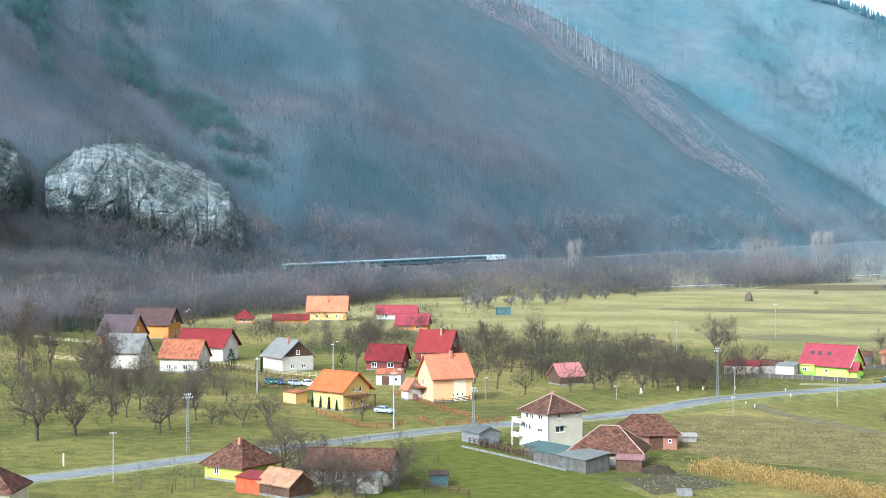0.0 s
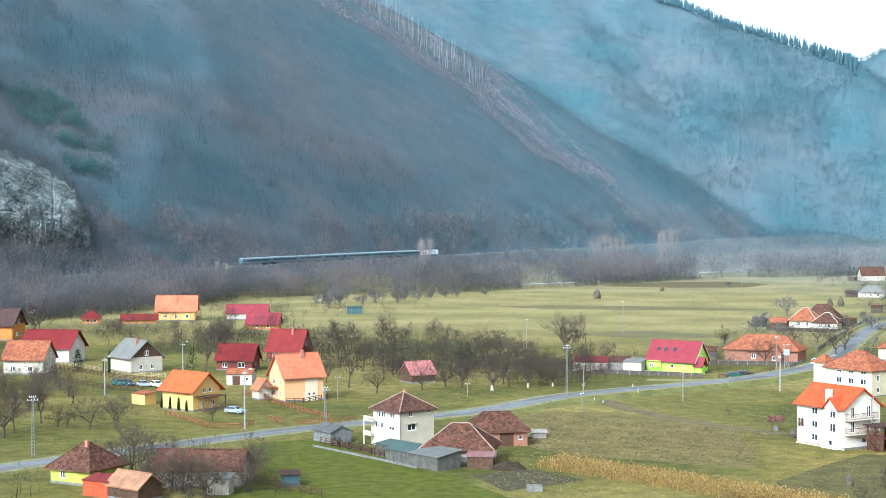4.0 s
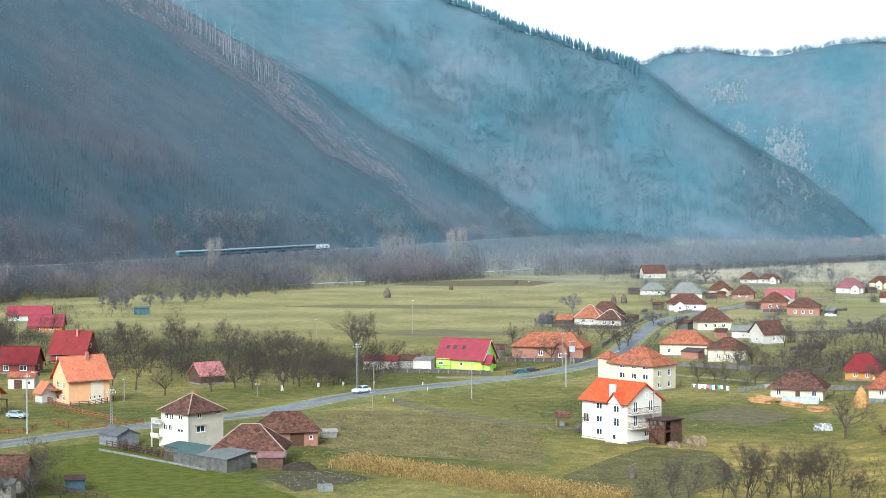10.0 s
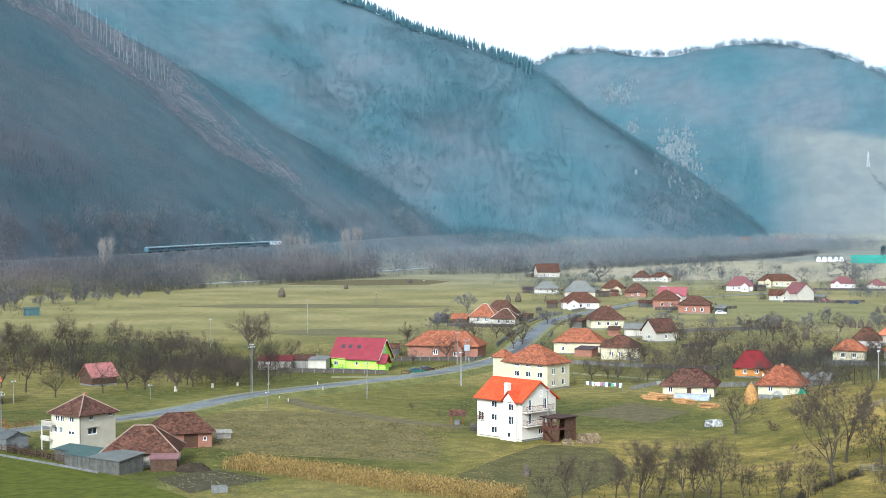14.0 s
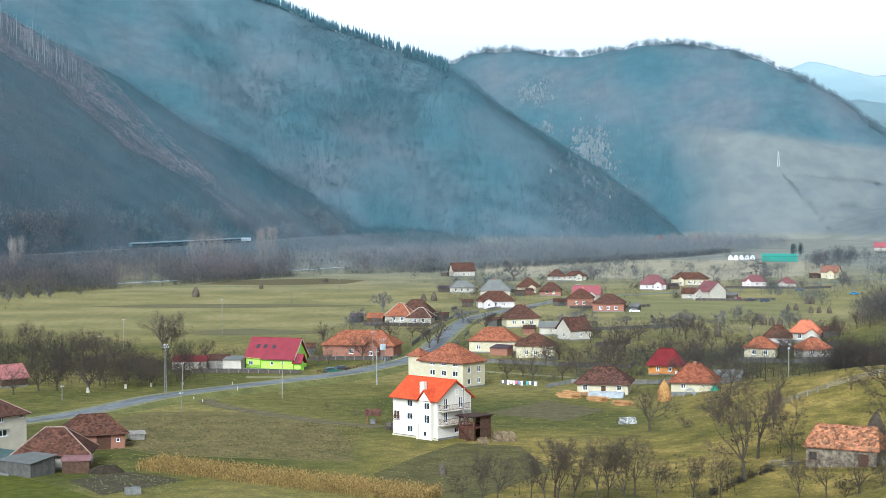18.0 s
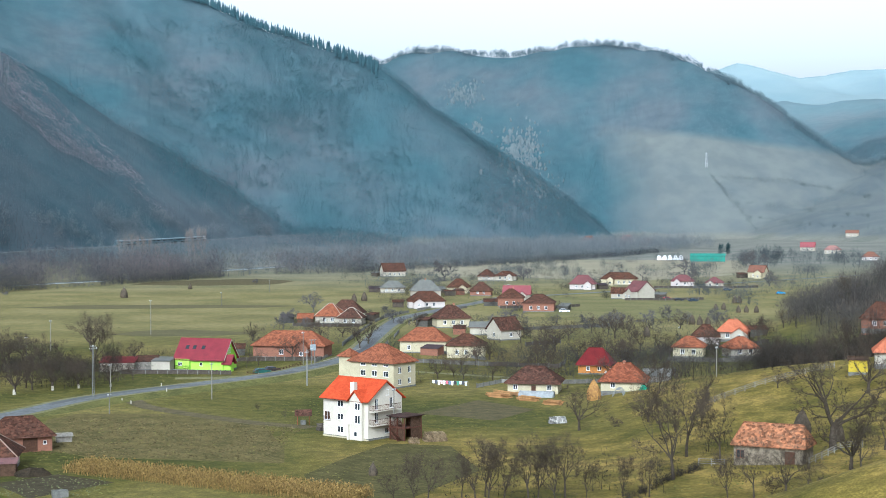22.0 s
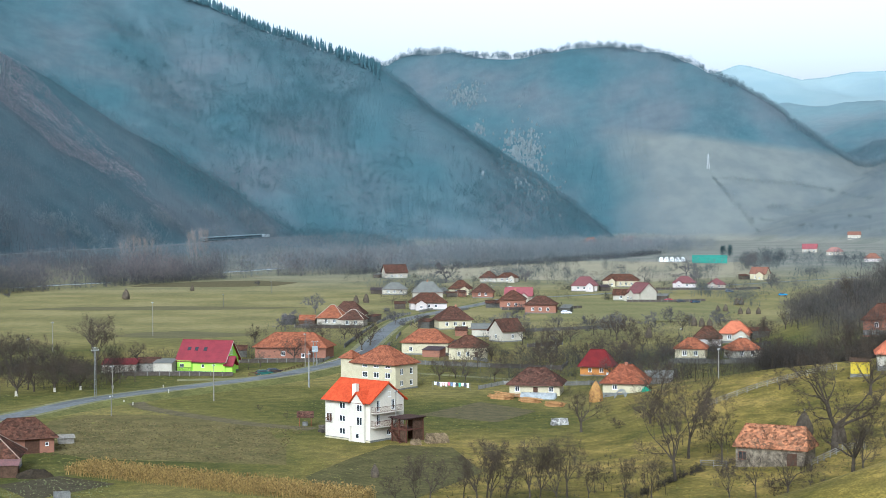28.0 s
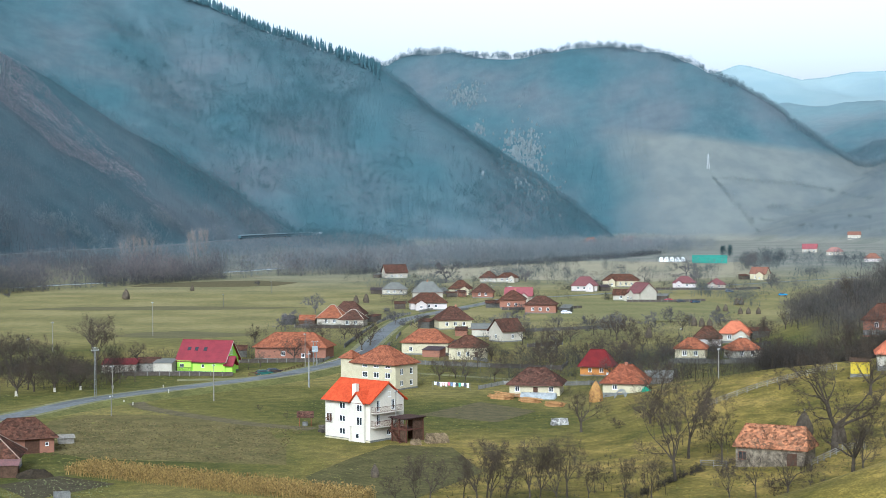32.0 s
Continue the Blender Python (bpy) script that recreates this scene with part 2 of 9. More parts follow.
def height(x, y):
    """The height of the ground, for numpy arrays."""
    x, y = np.asarray(x, float), np.asarray(y, float)
    z = np.full(np.broadcast(x, y).shape, -60.0)
    for front, back, pts in RIDGES:
        best = np.full(z.shape, -1e9)
        for (ax, ay, az_), (bx, by, bz) in zip(pts[:-1], pts[1:]):
            dx, dy = bx - ax, by - ay
            t = np.clip(((x - ax) * dx + (y - ay) * dy) / (dx * dx + dy * dy), 0, 1)
            d = np.hypot(x - ax - t * dx, y - ay - t * dy)
            d = np.sqrt(d * d + 14.0 ** 2) - 14.0
            best = np.maximum(best, az_ + t * (bz - az_) - front * d)
        z = np.maximum(z, best)
    rough = fbm(x / 170, y / 170, 3, 4)
    hill = np.maximum(z, 0)
    z = z + rough * (3 + np.clip(hill, 0, 120) * 0.09) * step(z, -30, 30)
    # bench of the railway and rising ground between the river and the foot of the mountain
    d = x - along(RAIL, y)
    far = step(y, 380, 560) * (1 - step(y, 1650, 1900))
    cap = rail_height(y) + np.clip(-d - 12, 0, None) * 0.75
    z = np.where(far > 0, np.minimum(z, cap * far + 900 * (1 - far)), z)
    z = np.where((far > 0) & (d > -12), np.minimum(z, np.maximum(rail_height(y) - (d + 12) * 0.2, 0) * far + 900 * (1 - far)), z)
    bench = rail_height(y) - np.clip(d - 7, 0, None) * 0.22 - np.clip(-d - 30, 0, None) * 0.15
    z = np.where(far > 0, np.maximum(z, bench * far - 60 * (1 - far)), z)
    keep = np.clip(1 - (np.abs(d) - 8) / 20, 0, 1) * far
    z = z * (1 - keep) + np.minimum(z, rail_height(y)) * keep
    z = np.where(z < 0, 0, z)
    # hill on which the camera stands
    r = np.hypot(x, y)
    z = np.maximum(z, 38.3 - 0.29 * r * (1 + 0.0 * r))
    # knoll of pasture in the near slope
    knoll = np.clip(18.0 + 0.22 * (x - 25.5), 0, 24) * step(x, -8, 20) * np.exp(-((y - 118) / 22) ** 2)
    z = np.maximum(z, knoll)
    back = step(-y, -20, 200)
    z = z + back * (0.25 * np.clip(-y, 0, 900))
    # spur of pasture with the barn, and the wooded bank behind it
    near = (1 - step(y, 300, 395)) * step(y, -50, 120)
    z = z + np.clip(x - 24, 0, 200) * 0.10 * near
    z = z + 5.0 * np.exp(-((y - 300) / 42) ** 2) * step(x, 18, 72)
    z = z + 30.0 * np.exp(-((x - 172) / 50) ** 2 - ((y - 470) / 70) ** 2)
    z = z + 0.10 * vnoise(x / 9, y / 9, 8) * step(x, 15, 40) * near
    return z


def ground_z(x, y):
    return float(height(np.array([x]), np.array([y]))[0])


def put(x, y, rz=0, z=None):
    return pose(x, y, ground_z(x, y) if z is None else z, 0, 0, rz)


def make_ground():
    az = np.radians(np.concatenate([np.arange(-180, -48, 4.0), np.arange(-48, 24, 0.22), np.arange(24, 180, 4.0)]))
    r = np.concatenate([[0.0], np.arange(12, 96, 12.0), np.arange(96, 190, 3.0), 190 * 1.0125 ** np.arange(0, 258)])
    r = r[r < 4700]
    A, R = np.meshgrid(az, r, indexing="ij")
    x, y = R * np.sin(A), R * np.cos(A)
    z = height(x, y)
    na, nr = len(az), len(r)
    me = bpy.data.meshes.new("ground")
    i = np.arange(na)[:, None] * nr + np.arange(nr - 1)[None, :]
    j = ((np.arange(na) + 1) % na)[:, None] * nr + np.arange(nr - 1)[None, :]
    quads = np.stack([i, i + 1, j + 1, j], -1).reshape(-1, 4)[:, ::-1]
    me.from_pydata(np.stack([x, y, z], -1).reshape(-1, 3).tolist(), [], quads.tolist())
    for p in me.polygons:
        p.use_smooth = True
    me.materials.append(ground_mat())
    ob = new("ground", me)
    tagged(ob, "winter pasture and leaf-littered mountain slopes of one valley", "ground", kind="structure")


def ground_mat():
    """Pale winter grass in the valley, leaf litter where woods stand on the slopes; distance haze is mixed into both
    colours.
    """
    m = bpy.data.materials.new("pasture")
    m.use_nodes = True
    nt = m.node_tree
    n, l = nt.nodes, nt.links
    b = n["Principled BSDF"]
    b.inputs["Roughness"].default_value = 0.95
    b.inputs["Specular IOR Level"].default_value = 0.1
    geo = n.new("ShaderNodeNewGeometry")

    def nz(scale, detail=6):
        t = n.new("ShaderNodeTexNoise")
        t.inputs["Scale"].default_value = scale
        t.inputs["Detail"].default_value = detail
        l.new(geo.outputs["Position"], t.inputs["Vector"])
        return t.outputs["Fac"]

    def ramp(src, *stops):
        rp = n.new("ShaderNodeValToRGB")
        e = rp.color_ramp.elements
        while len(e) < len(stops):
            e.new(0.5)
        for k, (p, c) in zip(e, stops):
            k.position, k.color = p, (*c, 1)
        l.new(src, rp.inputs["Fac"])
        return rp.outputs["Color"]

    def mix(a, c, f, kind="MIX"):
        x = n.new("ShaderNodeMix")
        x.data_type, x.blend_type = "RGBA", kind
        if isinstance(f, float):
            x.inputs["Factor"].default_value = f
        else:
            l.new(f, x.inputs["Factor"])
        l.new(a, x.inputs["A"])
        l.new(c, x.inputs["B"])
        return x.outputs["Result"]
    broad = ramp(nz(0.018, 5), (0.38, (0.058, 0.061, 0.013)), (0.50, (0.102, 0.093, 0.023)), (0.62, (0.158, 0.131, 0.042)))
    fine = mix(ramp(nz(0.35, 8), (0.39, (0.58, 0.62, 0.55)), (0.61, (1.32, 1.24, 1.14))), ramp(nz(1.8, 5), (0.38, (0.56, 0.56, 0.56)), (0.62, (1.28, 1.28, 1.28))), 0.8, "MULTIPLY")
    fine = mix(fine, ramp(nz(5.5, 4), (0.38, (0.5, 0.52, 0.5)), (0.62, (1.4, 1.38, 1.3))), 0.75, "MULTIPLY")
    sep0 = n.new("ShaderNodeSeparateXYZ")
    l.new(geo.outputs["Position"], sep0.inputs[0])

    def between(sock, a, c):
        q = n.new("ShaderNodeMapRange")
        q.inputs["From Min"].default_value, q.inputs["From Max"].default_value = a, c
        l.new(sock, q.inputs["Value"])
        return q.outputs[0]

    def times(a, c):
        q = n.new("ShaderNodeMath")
        q.operation = "MULTIPLY"
        l.new(a, q.inputs[0])
        l.new(c, q.inputs[1])
        return q.outputs[0]
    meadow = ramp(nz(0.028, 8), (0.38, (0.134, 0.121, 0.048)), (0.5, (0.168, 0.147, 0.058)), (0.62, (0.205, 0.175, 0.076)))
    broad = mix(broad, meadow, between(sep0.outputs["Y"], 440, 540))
    # Far grass fades to pale grey: haze painted into the ground colour.
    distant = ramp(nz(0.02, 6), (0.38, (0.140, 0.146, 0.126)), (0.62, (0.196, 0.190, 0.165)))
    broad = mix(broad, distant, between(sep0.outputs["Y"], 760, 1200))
    # Yellowed spur grass; part of its gold is warm sunlight put into the colour.
    dry = ramp(nz(0.08, 6), (0.36, (0.088, 0.076, 0.017)), (0.50, (0.150, 0.118, 0.028)), (0.64, (0.208, 0.153, 0.044)))
    spur = n.new("ShaderNodeMath")
    spur.operation = "MAXIMUM"
    l.new(between(sep0.outputs["Z"], 0.3, 3.0), spur.inputs[0])
    l.new(times(between(sep0.outputs["X"], -26, -6), between(sep0.outputs["Y"], 290, 262)), spur.inputs[1])
    broad = mix(broad, dry, times(spur.outputs[0], between(sep0.outputs["Y"], 400, 350)))
    far_calm = between(sep0.outputs["Y"], 380, 560)
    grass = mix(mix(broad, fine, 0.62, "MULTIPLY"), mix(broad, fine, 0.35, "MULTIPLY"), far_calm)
    sep = n.new("ShaderNodeSeparateXYZ")
    l.new(geo.outputs["Position"], sep.inputs[0])
    # Litter turns bluer and paler with distance, the haze carried in its colour.
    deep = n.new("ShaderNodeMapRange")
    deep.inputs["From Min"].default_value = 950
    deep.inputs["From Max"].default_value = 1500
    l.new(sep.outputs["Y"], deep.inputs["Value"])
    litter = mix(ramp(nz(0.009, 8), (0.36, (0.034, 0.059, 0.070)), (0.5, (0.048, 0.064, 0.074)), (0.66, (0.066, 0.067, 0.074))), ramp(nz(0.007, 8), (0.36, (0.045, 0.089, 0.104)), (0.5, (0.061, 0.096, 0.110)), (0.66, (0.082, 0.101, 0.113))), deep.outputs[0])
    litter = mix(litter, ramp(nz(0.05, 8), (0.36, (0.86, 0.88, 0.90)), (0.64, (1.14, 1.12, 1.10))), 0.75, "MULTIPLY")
    # Farthest ranges: lightest blue, haze again put into the base colour.
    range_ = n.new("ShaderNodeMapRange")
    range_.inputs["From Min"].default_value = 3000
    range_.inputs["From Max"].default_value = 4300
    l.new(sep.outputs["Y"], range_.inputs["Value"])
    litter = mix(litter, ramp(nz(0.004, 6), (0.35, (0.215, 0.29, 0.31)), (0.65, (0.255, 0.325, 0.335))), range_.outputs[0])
    mid = n.new("ShaderNodeMapRange")
    mid.inputs["From Min"].default_value = 480
    mid.inputs["From Max"].default_value = 620
    l.new(sep.outputs["Y"], mid.inputs["Value"])
    litter = mix(ramp(nz(0.06, 6), (0.35, (0.07, 0.06, 0.045)), (0.65, (0.13, 0.105, 0.075))), litter, mid.outputs[0])
    add = n.new("ShaderNodeMath")
    add.operation = "MULTIPLY_ADD"
    add.inputs[1].default_value = 14.0
    l.new(nz(0.02, 4), add.inputs[0])
    l.new(sep.outputs["Z"], add.inputs[2])
    mr = n.new("ShaderNodeMapRange")
    mr.inputs["From Min"].default_value = 11.0
    mr.inputs["From Max"].default_value = 17.0
    l.new(add.outputs[0], mr.inputs["Value"])
    fy = n.new("ShaderNodeMapRange")
    fy.inputs["From Min"].default_value = 380
    fy.inputs["From Max"].default_value = 460
    l.new(sep.outputs["Y"], fy.inputs["Value"])
    both = n.new("ShaderNodeMath")
    both.operation = "MULTIPLY"
    l.new(mr.outputs[0], both.inputs[0])
    l.new(fy.outputs[0], both.inputs[1])
    line = n.new("ShaderNodeMath")
    line.operation = "MULTIPLY_ADD"
    line.inputs[1].default_value = 0.12
    l.new(sep0.outputs["X"], line.inputs[0])
    l.new(sep0.outputs["Z"], line.inputs[2])
    # The far pasture's grey-blue also has haze mixed in.
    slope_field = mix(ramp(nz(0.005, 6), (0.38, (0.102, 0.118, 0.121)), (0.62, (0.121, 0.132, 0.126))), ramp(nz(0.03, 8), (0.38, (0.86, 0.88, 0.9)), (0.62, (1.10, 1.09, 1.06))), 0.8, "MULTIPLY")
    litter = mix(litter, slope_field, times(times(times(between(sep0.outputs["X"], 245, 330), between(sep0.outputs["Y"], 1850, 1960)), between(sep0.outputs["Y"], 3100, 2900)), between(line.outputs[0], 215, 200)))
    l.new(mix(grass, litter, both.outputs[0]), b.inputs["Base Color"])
    bp = n.new("ShaderNodeBump")
    bp.inputs["Strength"].default_value = 0.6
    bp.inputs["Distance"].default_value = 0.18
    l.new(nz(1.3, 6), bp.inputs["Height"])
    l.new(bp.outputs["Normal"], b.inputs["Normal"])
    return m


make_ground()


def sheet(name, outline, z, material, label, category, thick=0.02, cell=0.0):
    """A flat piece of ground lying on the valley floor, by its outline."""
    b = Build()
    n = len(outline)
    zs = [ground_z(x, y) for x, y in outline]
    b.add([(x, y, h + z) for (x, y), h in zip(outline, zs)] + [(x, y, h - 0.05) for (x, y), h in zip(outline, zs)],
          [tuple(range(n))] + [(i, n + i, n + (i + 1) % n, (i + 1) % n) for i in range(n)])
    ob = new(name, b.mesh(name, material))
    return tagged(ob, label, category, kind="structure")


def road_lift(y):
    """The road runs on a low bank where it crosses the fields."""
    return 0.9 * float(step(y, 296, 330) * (1 - step(y, 400, 440)))


def ribbon(name, path, half, z, material, label, category, lift=False):
    """A strip of constant width along a path of (x, y)."""
    b = Build()
    pts = [Vector((x, y)) for x, y in path]
    rows = []
    for i, p in enumerate(pts):
        d = (pts[min(i + 1, len(pts) - 1)] - pts[max(i - 1, 0)]).normalized()
        nrm = Vector((-d.y, d.x))
        rows.append((p + nrm * half, p - nrm * half))
    v, f = [], []
    for a, c in rows:
        za, zc = ground_z(a.x, a.y), ground_z(c.x, c.y)
        if lift:
            za, zc = za + road_lift(a.y), zc + road_lift(c.y)
        v += [(a.x, a.y, za + z), (c.x, c.y, zc + z), (a.x, a.y, za - 0.1), (c.x, c.y, zc - 0.1)]
    for i in range(len(rows) - 1):
        k = 4 * i
        f += [(k + 1, k + 5, k + 4, k), (k, k + 4, k + 6, k + 2), (k + 5, k + 1, k + 3, k + 7)]
    b.add(v, f)
    ob = new(name, b.mesh(name, material))
    return tagged(ob, label, category, kind="structure")


def smooth_path(pts, n=6):
    """Catmull-Rom through the given (x, y) points."""
    out = []
    for i in range(len(pts) - 1):
        p0, p1, p2, p3 = (Vector(pts[max(i - 1, 0)]), Vector(pts[i]), Vector(pts[i + 1]), Vector(pts[min(i + 2, len(pts) - 1)]))
        for k in range(n):
            t = k / n
            q = 0.5 * ((2 * p1) + (p2 - p0) * t + (2 * p0 - 5 * p1 + 4 * p2 - p3) * t * t + (3 * p1 - p0 - 3 * p2 + p3) * t ** 3)
            out.append((q.x, q.y))
    out.append(tuple(pts[-1]))
    return out


ROAD = smooth_path([(-190, 135), (-150, 194), (-134, 227), (-110.8, 270.4), (-86.5, 303.3), (-71.5, 332), (-44, 369), (-34.4, 388), (-25.8, 418), (-21.9, 484.5), (-18.6, 544), (-13.7, 588), (2, 640), (17, 685), (30, 725), (52, 742), (92, 782), (150, 850), (300, 1000)])


def road_bank():
    """Grassy banks that fall from the verge to the fields."""
    for side in (-1, 1):
        b = Build()
        pts = [Vector(p) for p in ROAD]
        k = 0
        for i in range(1, len(pts) - 1):
            d = (pts[i + 1] - pts[i - 1]).normalized()
            nrm = Vector((-d.y, d.x)) * side
            a, c = pts[i] + nrm * 3.95, pts[i] + nrm * 7.2
            b.v += [(a.x, a.y, road_lift(a.y) + 0.02), (c.x, c.y, -0.02)]
            if k:
                q = 2 * k
                b.f.append((q - 2, q - 1, q + 1, q) if side > 0 else (q, q + 1, q - 1, q - 2))
            k += 1
        tagged(new("road_bank_%d" % (1 if side < 0 else 2), b.mesh("road_bank", mat("bank_grass", (0.13, 0.125, 0.04), (0.07, 0.07, 0.025), 0.25, bump=0.8, bscale=2, fine=9))), "rough grass bank beside the road", "bank", kind="structure")


asphalt = mat("asphalt", (0.135, 0.14, 0.14), (0.085, 0.088, 0.09), 0.18, rough=0.8, bump=0.2, bscale=8, spec=0.2)
gravel = mat("gravel_verge", (0.21, 0.19, 0.11), (0.12, 0.12, 0.055), 0.5, bump=0.4, bscale=6)
ribbon("pavement_1", ROAD, 4.0, 0.03, gravel, "gravel and grass verge of the village road", "verge", True)
road_bank()
ribbon("road", ROAD, 2.55, 0.06, asphalt, "patched grey asphalt village road", "road", True)

tar = mat("tar_patch", (0.085, 0.087, 0.088), (0.06, 0.062, 0.064), 0.4, rough=0.75, bump=0.2, bscale=8, spec=0.2)
for k, (i, j, off) in enumerate(((14, 19, 1.2), (21, 24, -1.1), (27, 33, 1.25), (36, 40, -1.2), (43, 46, 1.1), (50, 55, -1.1))):
    d = Vector((ROAD[j][0] - ROAD[i][0], ROAD[j][1] - ROAD[i][1])).normalized()
    ribbon("road_patch_%d" % (k + 1), [(x - d.y * off, y + d.x * off) for x, y in ROAD[i:j + 1]], 1.0, 0.066, tar, "darker strip of mended asphalt", "road patch", True)

# ---- houses ----
WINDOW_MESH = {}
HOUSE_AT = []
HAZED = {}
HOUSES = []


def window(parent, w, h, m, white_frame=True):
    """A window: frame with a mullion, a sill and dark panes, standing in an opening 0.14 m deep; the face of the wall is y = 0."""
    key = (round(w, 2), round(h, 2), white_frame)
    if key not in WINDOW_MESH:
        t = min(0.09, w * 0.1)
        f = Build()
        ring = [(-w / 2, 0), (w / 2, 0), (w / 2, h), (-w / 2, h)]
        inner = [(-w / 2 + t, t), (w / 2 - t, t), (w / 2 - t, h - t), (-w / 2 + t, h - t)]
        f.add([(u, 0.04, z) for u, z in ring] + [(u, 0.04, z) for u, z in inner] + [(u, 0.10, z) for u, z in inner],
              [(i, (i + 1) % 4, 4 + (i + 1) % 4, 4 + i) for i in range(4)] + [(4 + i, 4 + (i + 1) % 4, 8 + (i + 1) % 4, 8 + i) for i in range(4)])
        mul = Build().box(-t / 2, t / 2, 0.045, 0.095, t, h - t)
        sill = Build().box(-w / 2 - 0.06, w / 2 + 0.06, -0.07, 0.04, -0.05, 0.0)
        p = Build().box(-w / 2 + t / 2, w / 2 - t / 2, 0.075, 0.09, t / 2, h - t / 2)
        fm = mat("white_frame", (0.8, 0.8, 0.78), None, 2, rough=0.5) if white_frame else mat("brown_frame", (0.13, 0.06, 0.035), None, 2, rough=0.5)
        WINDOW_MESH[key] = (f.mesh("window", fm), p.mesh("pane", glass_mat()), mul.mesh("mullion", fm), sill.mesh("sill", fm))
    fm, pm, mm, sm = WINDOW_MESH[key]
    wdw = part("window", fm, None, parent)
    wdw.matrix_local = m
    part("pane", pm, None, wdw)
    part("sill", sm, None, wdw)
    if w > 0.85:
        part("mullion", mm, None, wdw)
    return wdw


def side_pose(side, w, d):
    """From a wall's own space (x along it as seen from outside, y into the house) to the house's."""
    return {"F": pose(0, -d / 2, 0), "B": pose(0, d / 2, 0, 0, 0, 180), "L": pose(-w / 2, 0, 0, 0, 0, -90), "R": pose(w / 2, 0, 0, 0, 0, 90)}[side]


def wall_panel(b, length, h, openings, m, z0=0.0, gable=0.0, hip=None):
    """One wall with its openings (u, z, w, h) cut through and their reveals; gable: height of a triangle on top."""
    us = sorted({-length / 2, length / 2, *[u - w / 2 for u, z, w, k in openings], *[u + w / 2 for u, z, w, k in openings]})
    zs = sorted({z0, h, *[z for u, z, w, k in openings if z < h], *[min(z + k, h) for u, z, w, k in openings]})
    for u0, u1 in zip(us[:-1], us[1:]):
        for c0, c1 in zip(zs[:-1], zs[1:]):
            um, zm = (u0 + u1) / 2, (c0 + c1) / 2
            if any(abs(um - u) < w / 2 and z < zm < z + k for u, z, w, k in openings):
                continue
            b.add([m @ Vector(p) for p in ((u0, 0, c0), (u1, 0, c0), (u1, 0, c1), (u0, 0, c1))], [(0, 1, 2, 3)])
    for u, z, w, k in openings:
        if z >= h:
            continue
        a, c = u - w / 2, u + w / 2
        for q in (((a, 0, z), (a, 0.14, z), (a, 0.14, z + k), (a, 0, z + k)), ((c, 0, z), (c, 0, z + k), (c, 0.14, z + k), (c, 0.14, z)),
                  ((a, 0, z), (c, 0, z), (c, 0.14, z), (a, 0.14, z)), ((a, 0, z + k), (a, 0.14, z + k), (c, 0.14, z + k), (c, 0, z + k))):
            b.add([m @ Vector(p) for p in q], [(0, 1, 2, 3)])
    if gable:
        if hip:
            s = 1 - hip
            pts = ((-length / 2, 0, h), (length / 2, 0, h), (length / 2 * (1 - s), 0, h + gable * s), (-length / 2 * (1 - s), 0, h + gable * s))
            b.add([m @ Vector(p) for p in pts], [(0, 1, 2, 3)])
        else:
            b.add([m @ Vector(p) for p in ((-length / 2, 0, h), (length / 2, 0, h), (0, 0, h + gable))], [(0, 1, 2)])


def gable_roof(w, d, h, rh, over, thick=0.16, end=None):
    """Two slopes along x, with eaves and verges."""
    end = over if end is None else end
    k = rh / (d / 2)
    e, ze = d / 2 + over, h - over * k
    b = Build()
    t = thick * math.hypot(1, k)
    b.extrude([(-e, ze), (0, h + rh), (0, h + rh + t), (-e, ze + t)][::-1], -w / 2 - end, w / 2 + end)
    b.extrude([(e, ze), (e, ze + t), (0, h + rh + t), (0, h + rh)][::-1], -w / 2 - end, w / 2 + end)
    return b


def hip_roof(w, d, h, rh, over, thick=0.16, ridge=None):
    """Four slopes; ridge: its length (0 for a tent)."""
    k = rh / (d / 2)
    ridge = max(w - d, 0.3) if ridge is None else ridge
    ex, ey, ze = w / 2 + over, d / 2 + over, h - over * k * 0.8
    b = Build()
    for dz in (0, thick):
        b.add([(-ex, -ey, ze + dz), (ex, -ey, ze + dz), (ex, ey, ze + dz), (-ex, ey, ze + dz), (-ridge / 2, 0, h + rh + dz), (ridge / 2, 0, h + rh + dz)],
              [(0, 1, 5, 4), (2, 3, 4, 5), (1, 2, 5), (3, 0, 4)])
    b.f += [(0, 6, 7, 1), (1, 7, 8, 2), (2, 8, 9, 3), (3, 9, 6, 0)]
    return b


def ridge_caps(parent, roof, w, d, h, rh, over, material, ridge=None, thick=0.16):
    """Rounded ridge and hip tiles."""
    b = Build()
    t = thick + 0.05
    if roof == "gable":
        b.tube((-w / 2 - over, 0, h + rh + t * 0.9), (w / 2 + over, 0, h + rh + t * 0.9), 0.13, 0.13, 6)
    else:
        k = rh / (d / 2)
        ridge = max(w - d, 0.3) if ridge is None else ridge
        ex, ey, ze = w / 2 + over, d / 2 + over, h - over * k * 0.8
        for sx in (-1, 1):
            for sy in (-1, 1):
                b.tube((sx * ex, sy * ey, ze + t * 0.7), (sx * ridge / 2, 0, h + rh + t * 0.7), 0.11, 0.11, 5)
        b.tube((-ridge / 2, 0, h + rh + t * 0.7), (ridge / 2, 0, h + rh + t * 0.7), 0.12, 0.12, 6)
    return part("ridge_cap", b, material, parent)


def chimney(parent, x, y, z0, z1, s=0.55, material=None):
    b = Build().box(x - s / 2, x + s / 2, y - s / 2, y + s / 2, z0, z1).box(x - s / 2 - 0.07, x + s / 2 + 0.07, y - s / 2 - 0.07, y + s / 2 + 0.07, z1 - 0.14, z1)
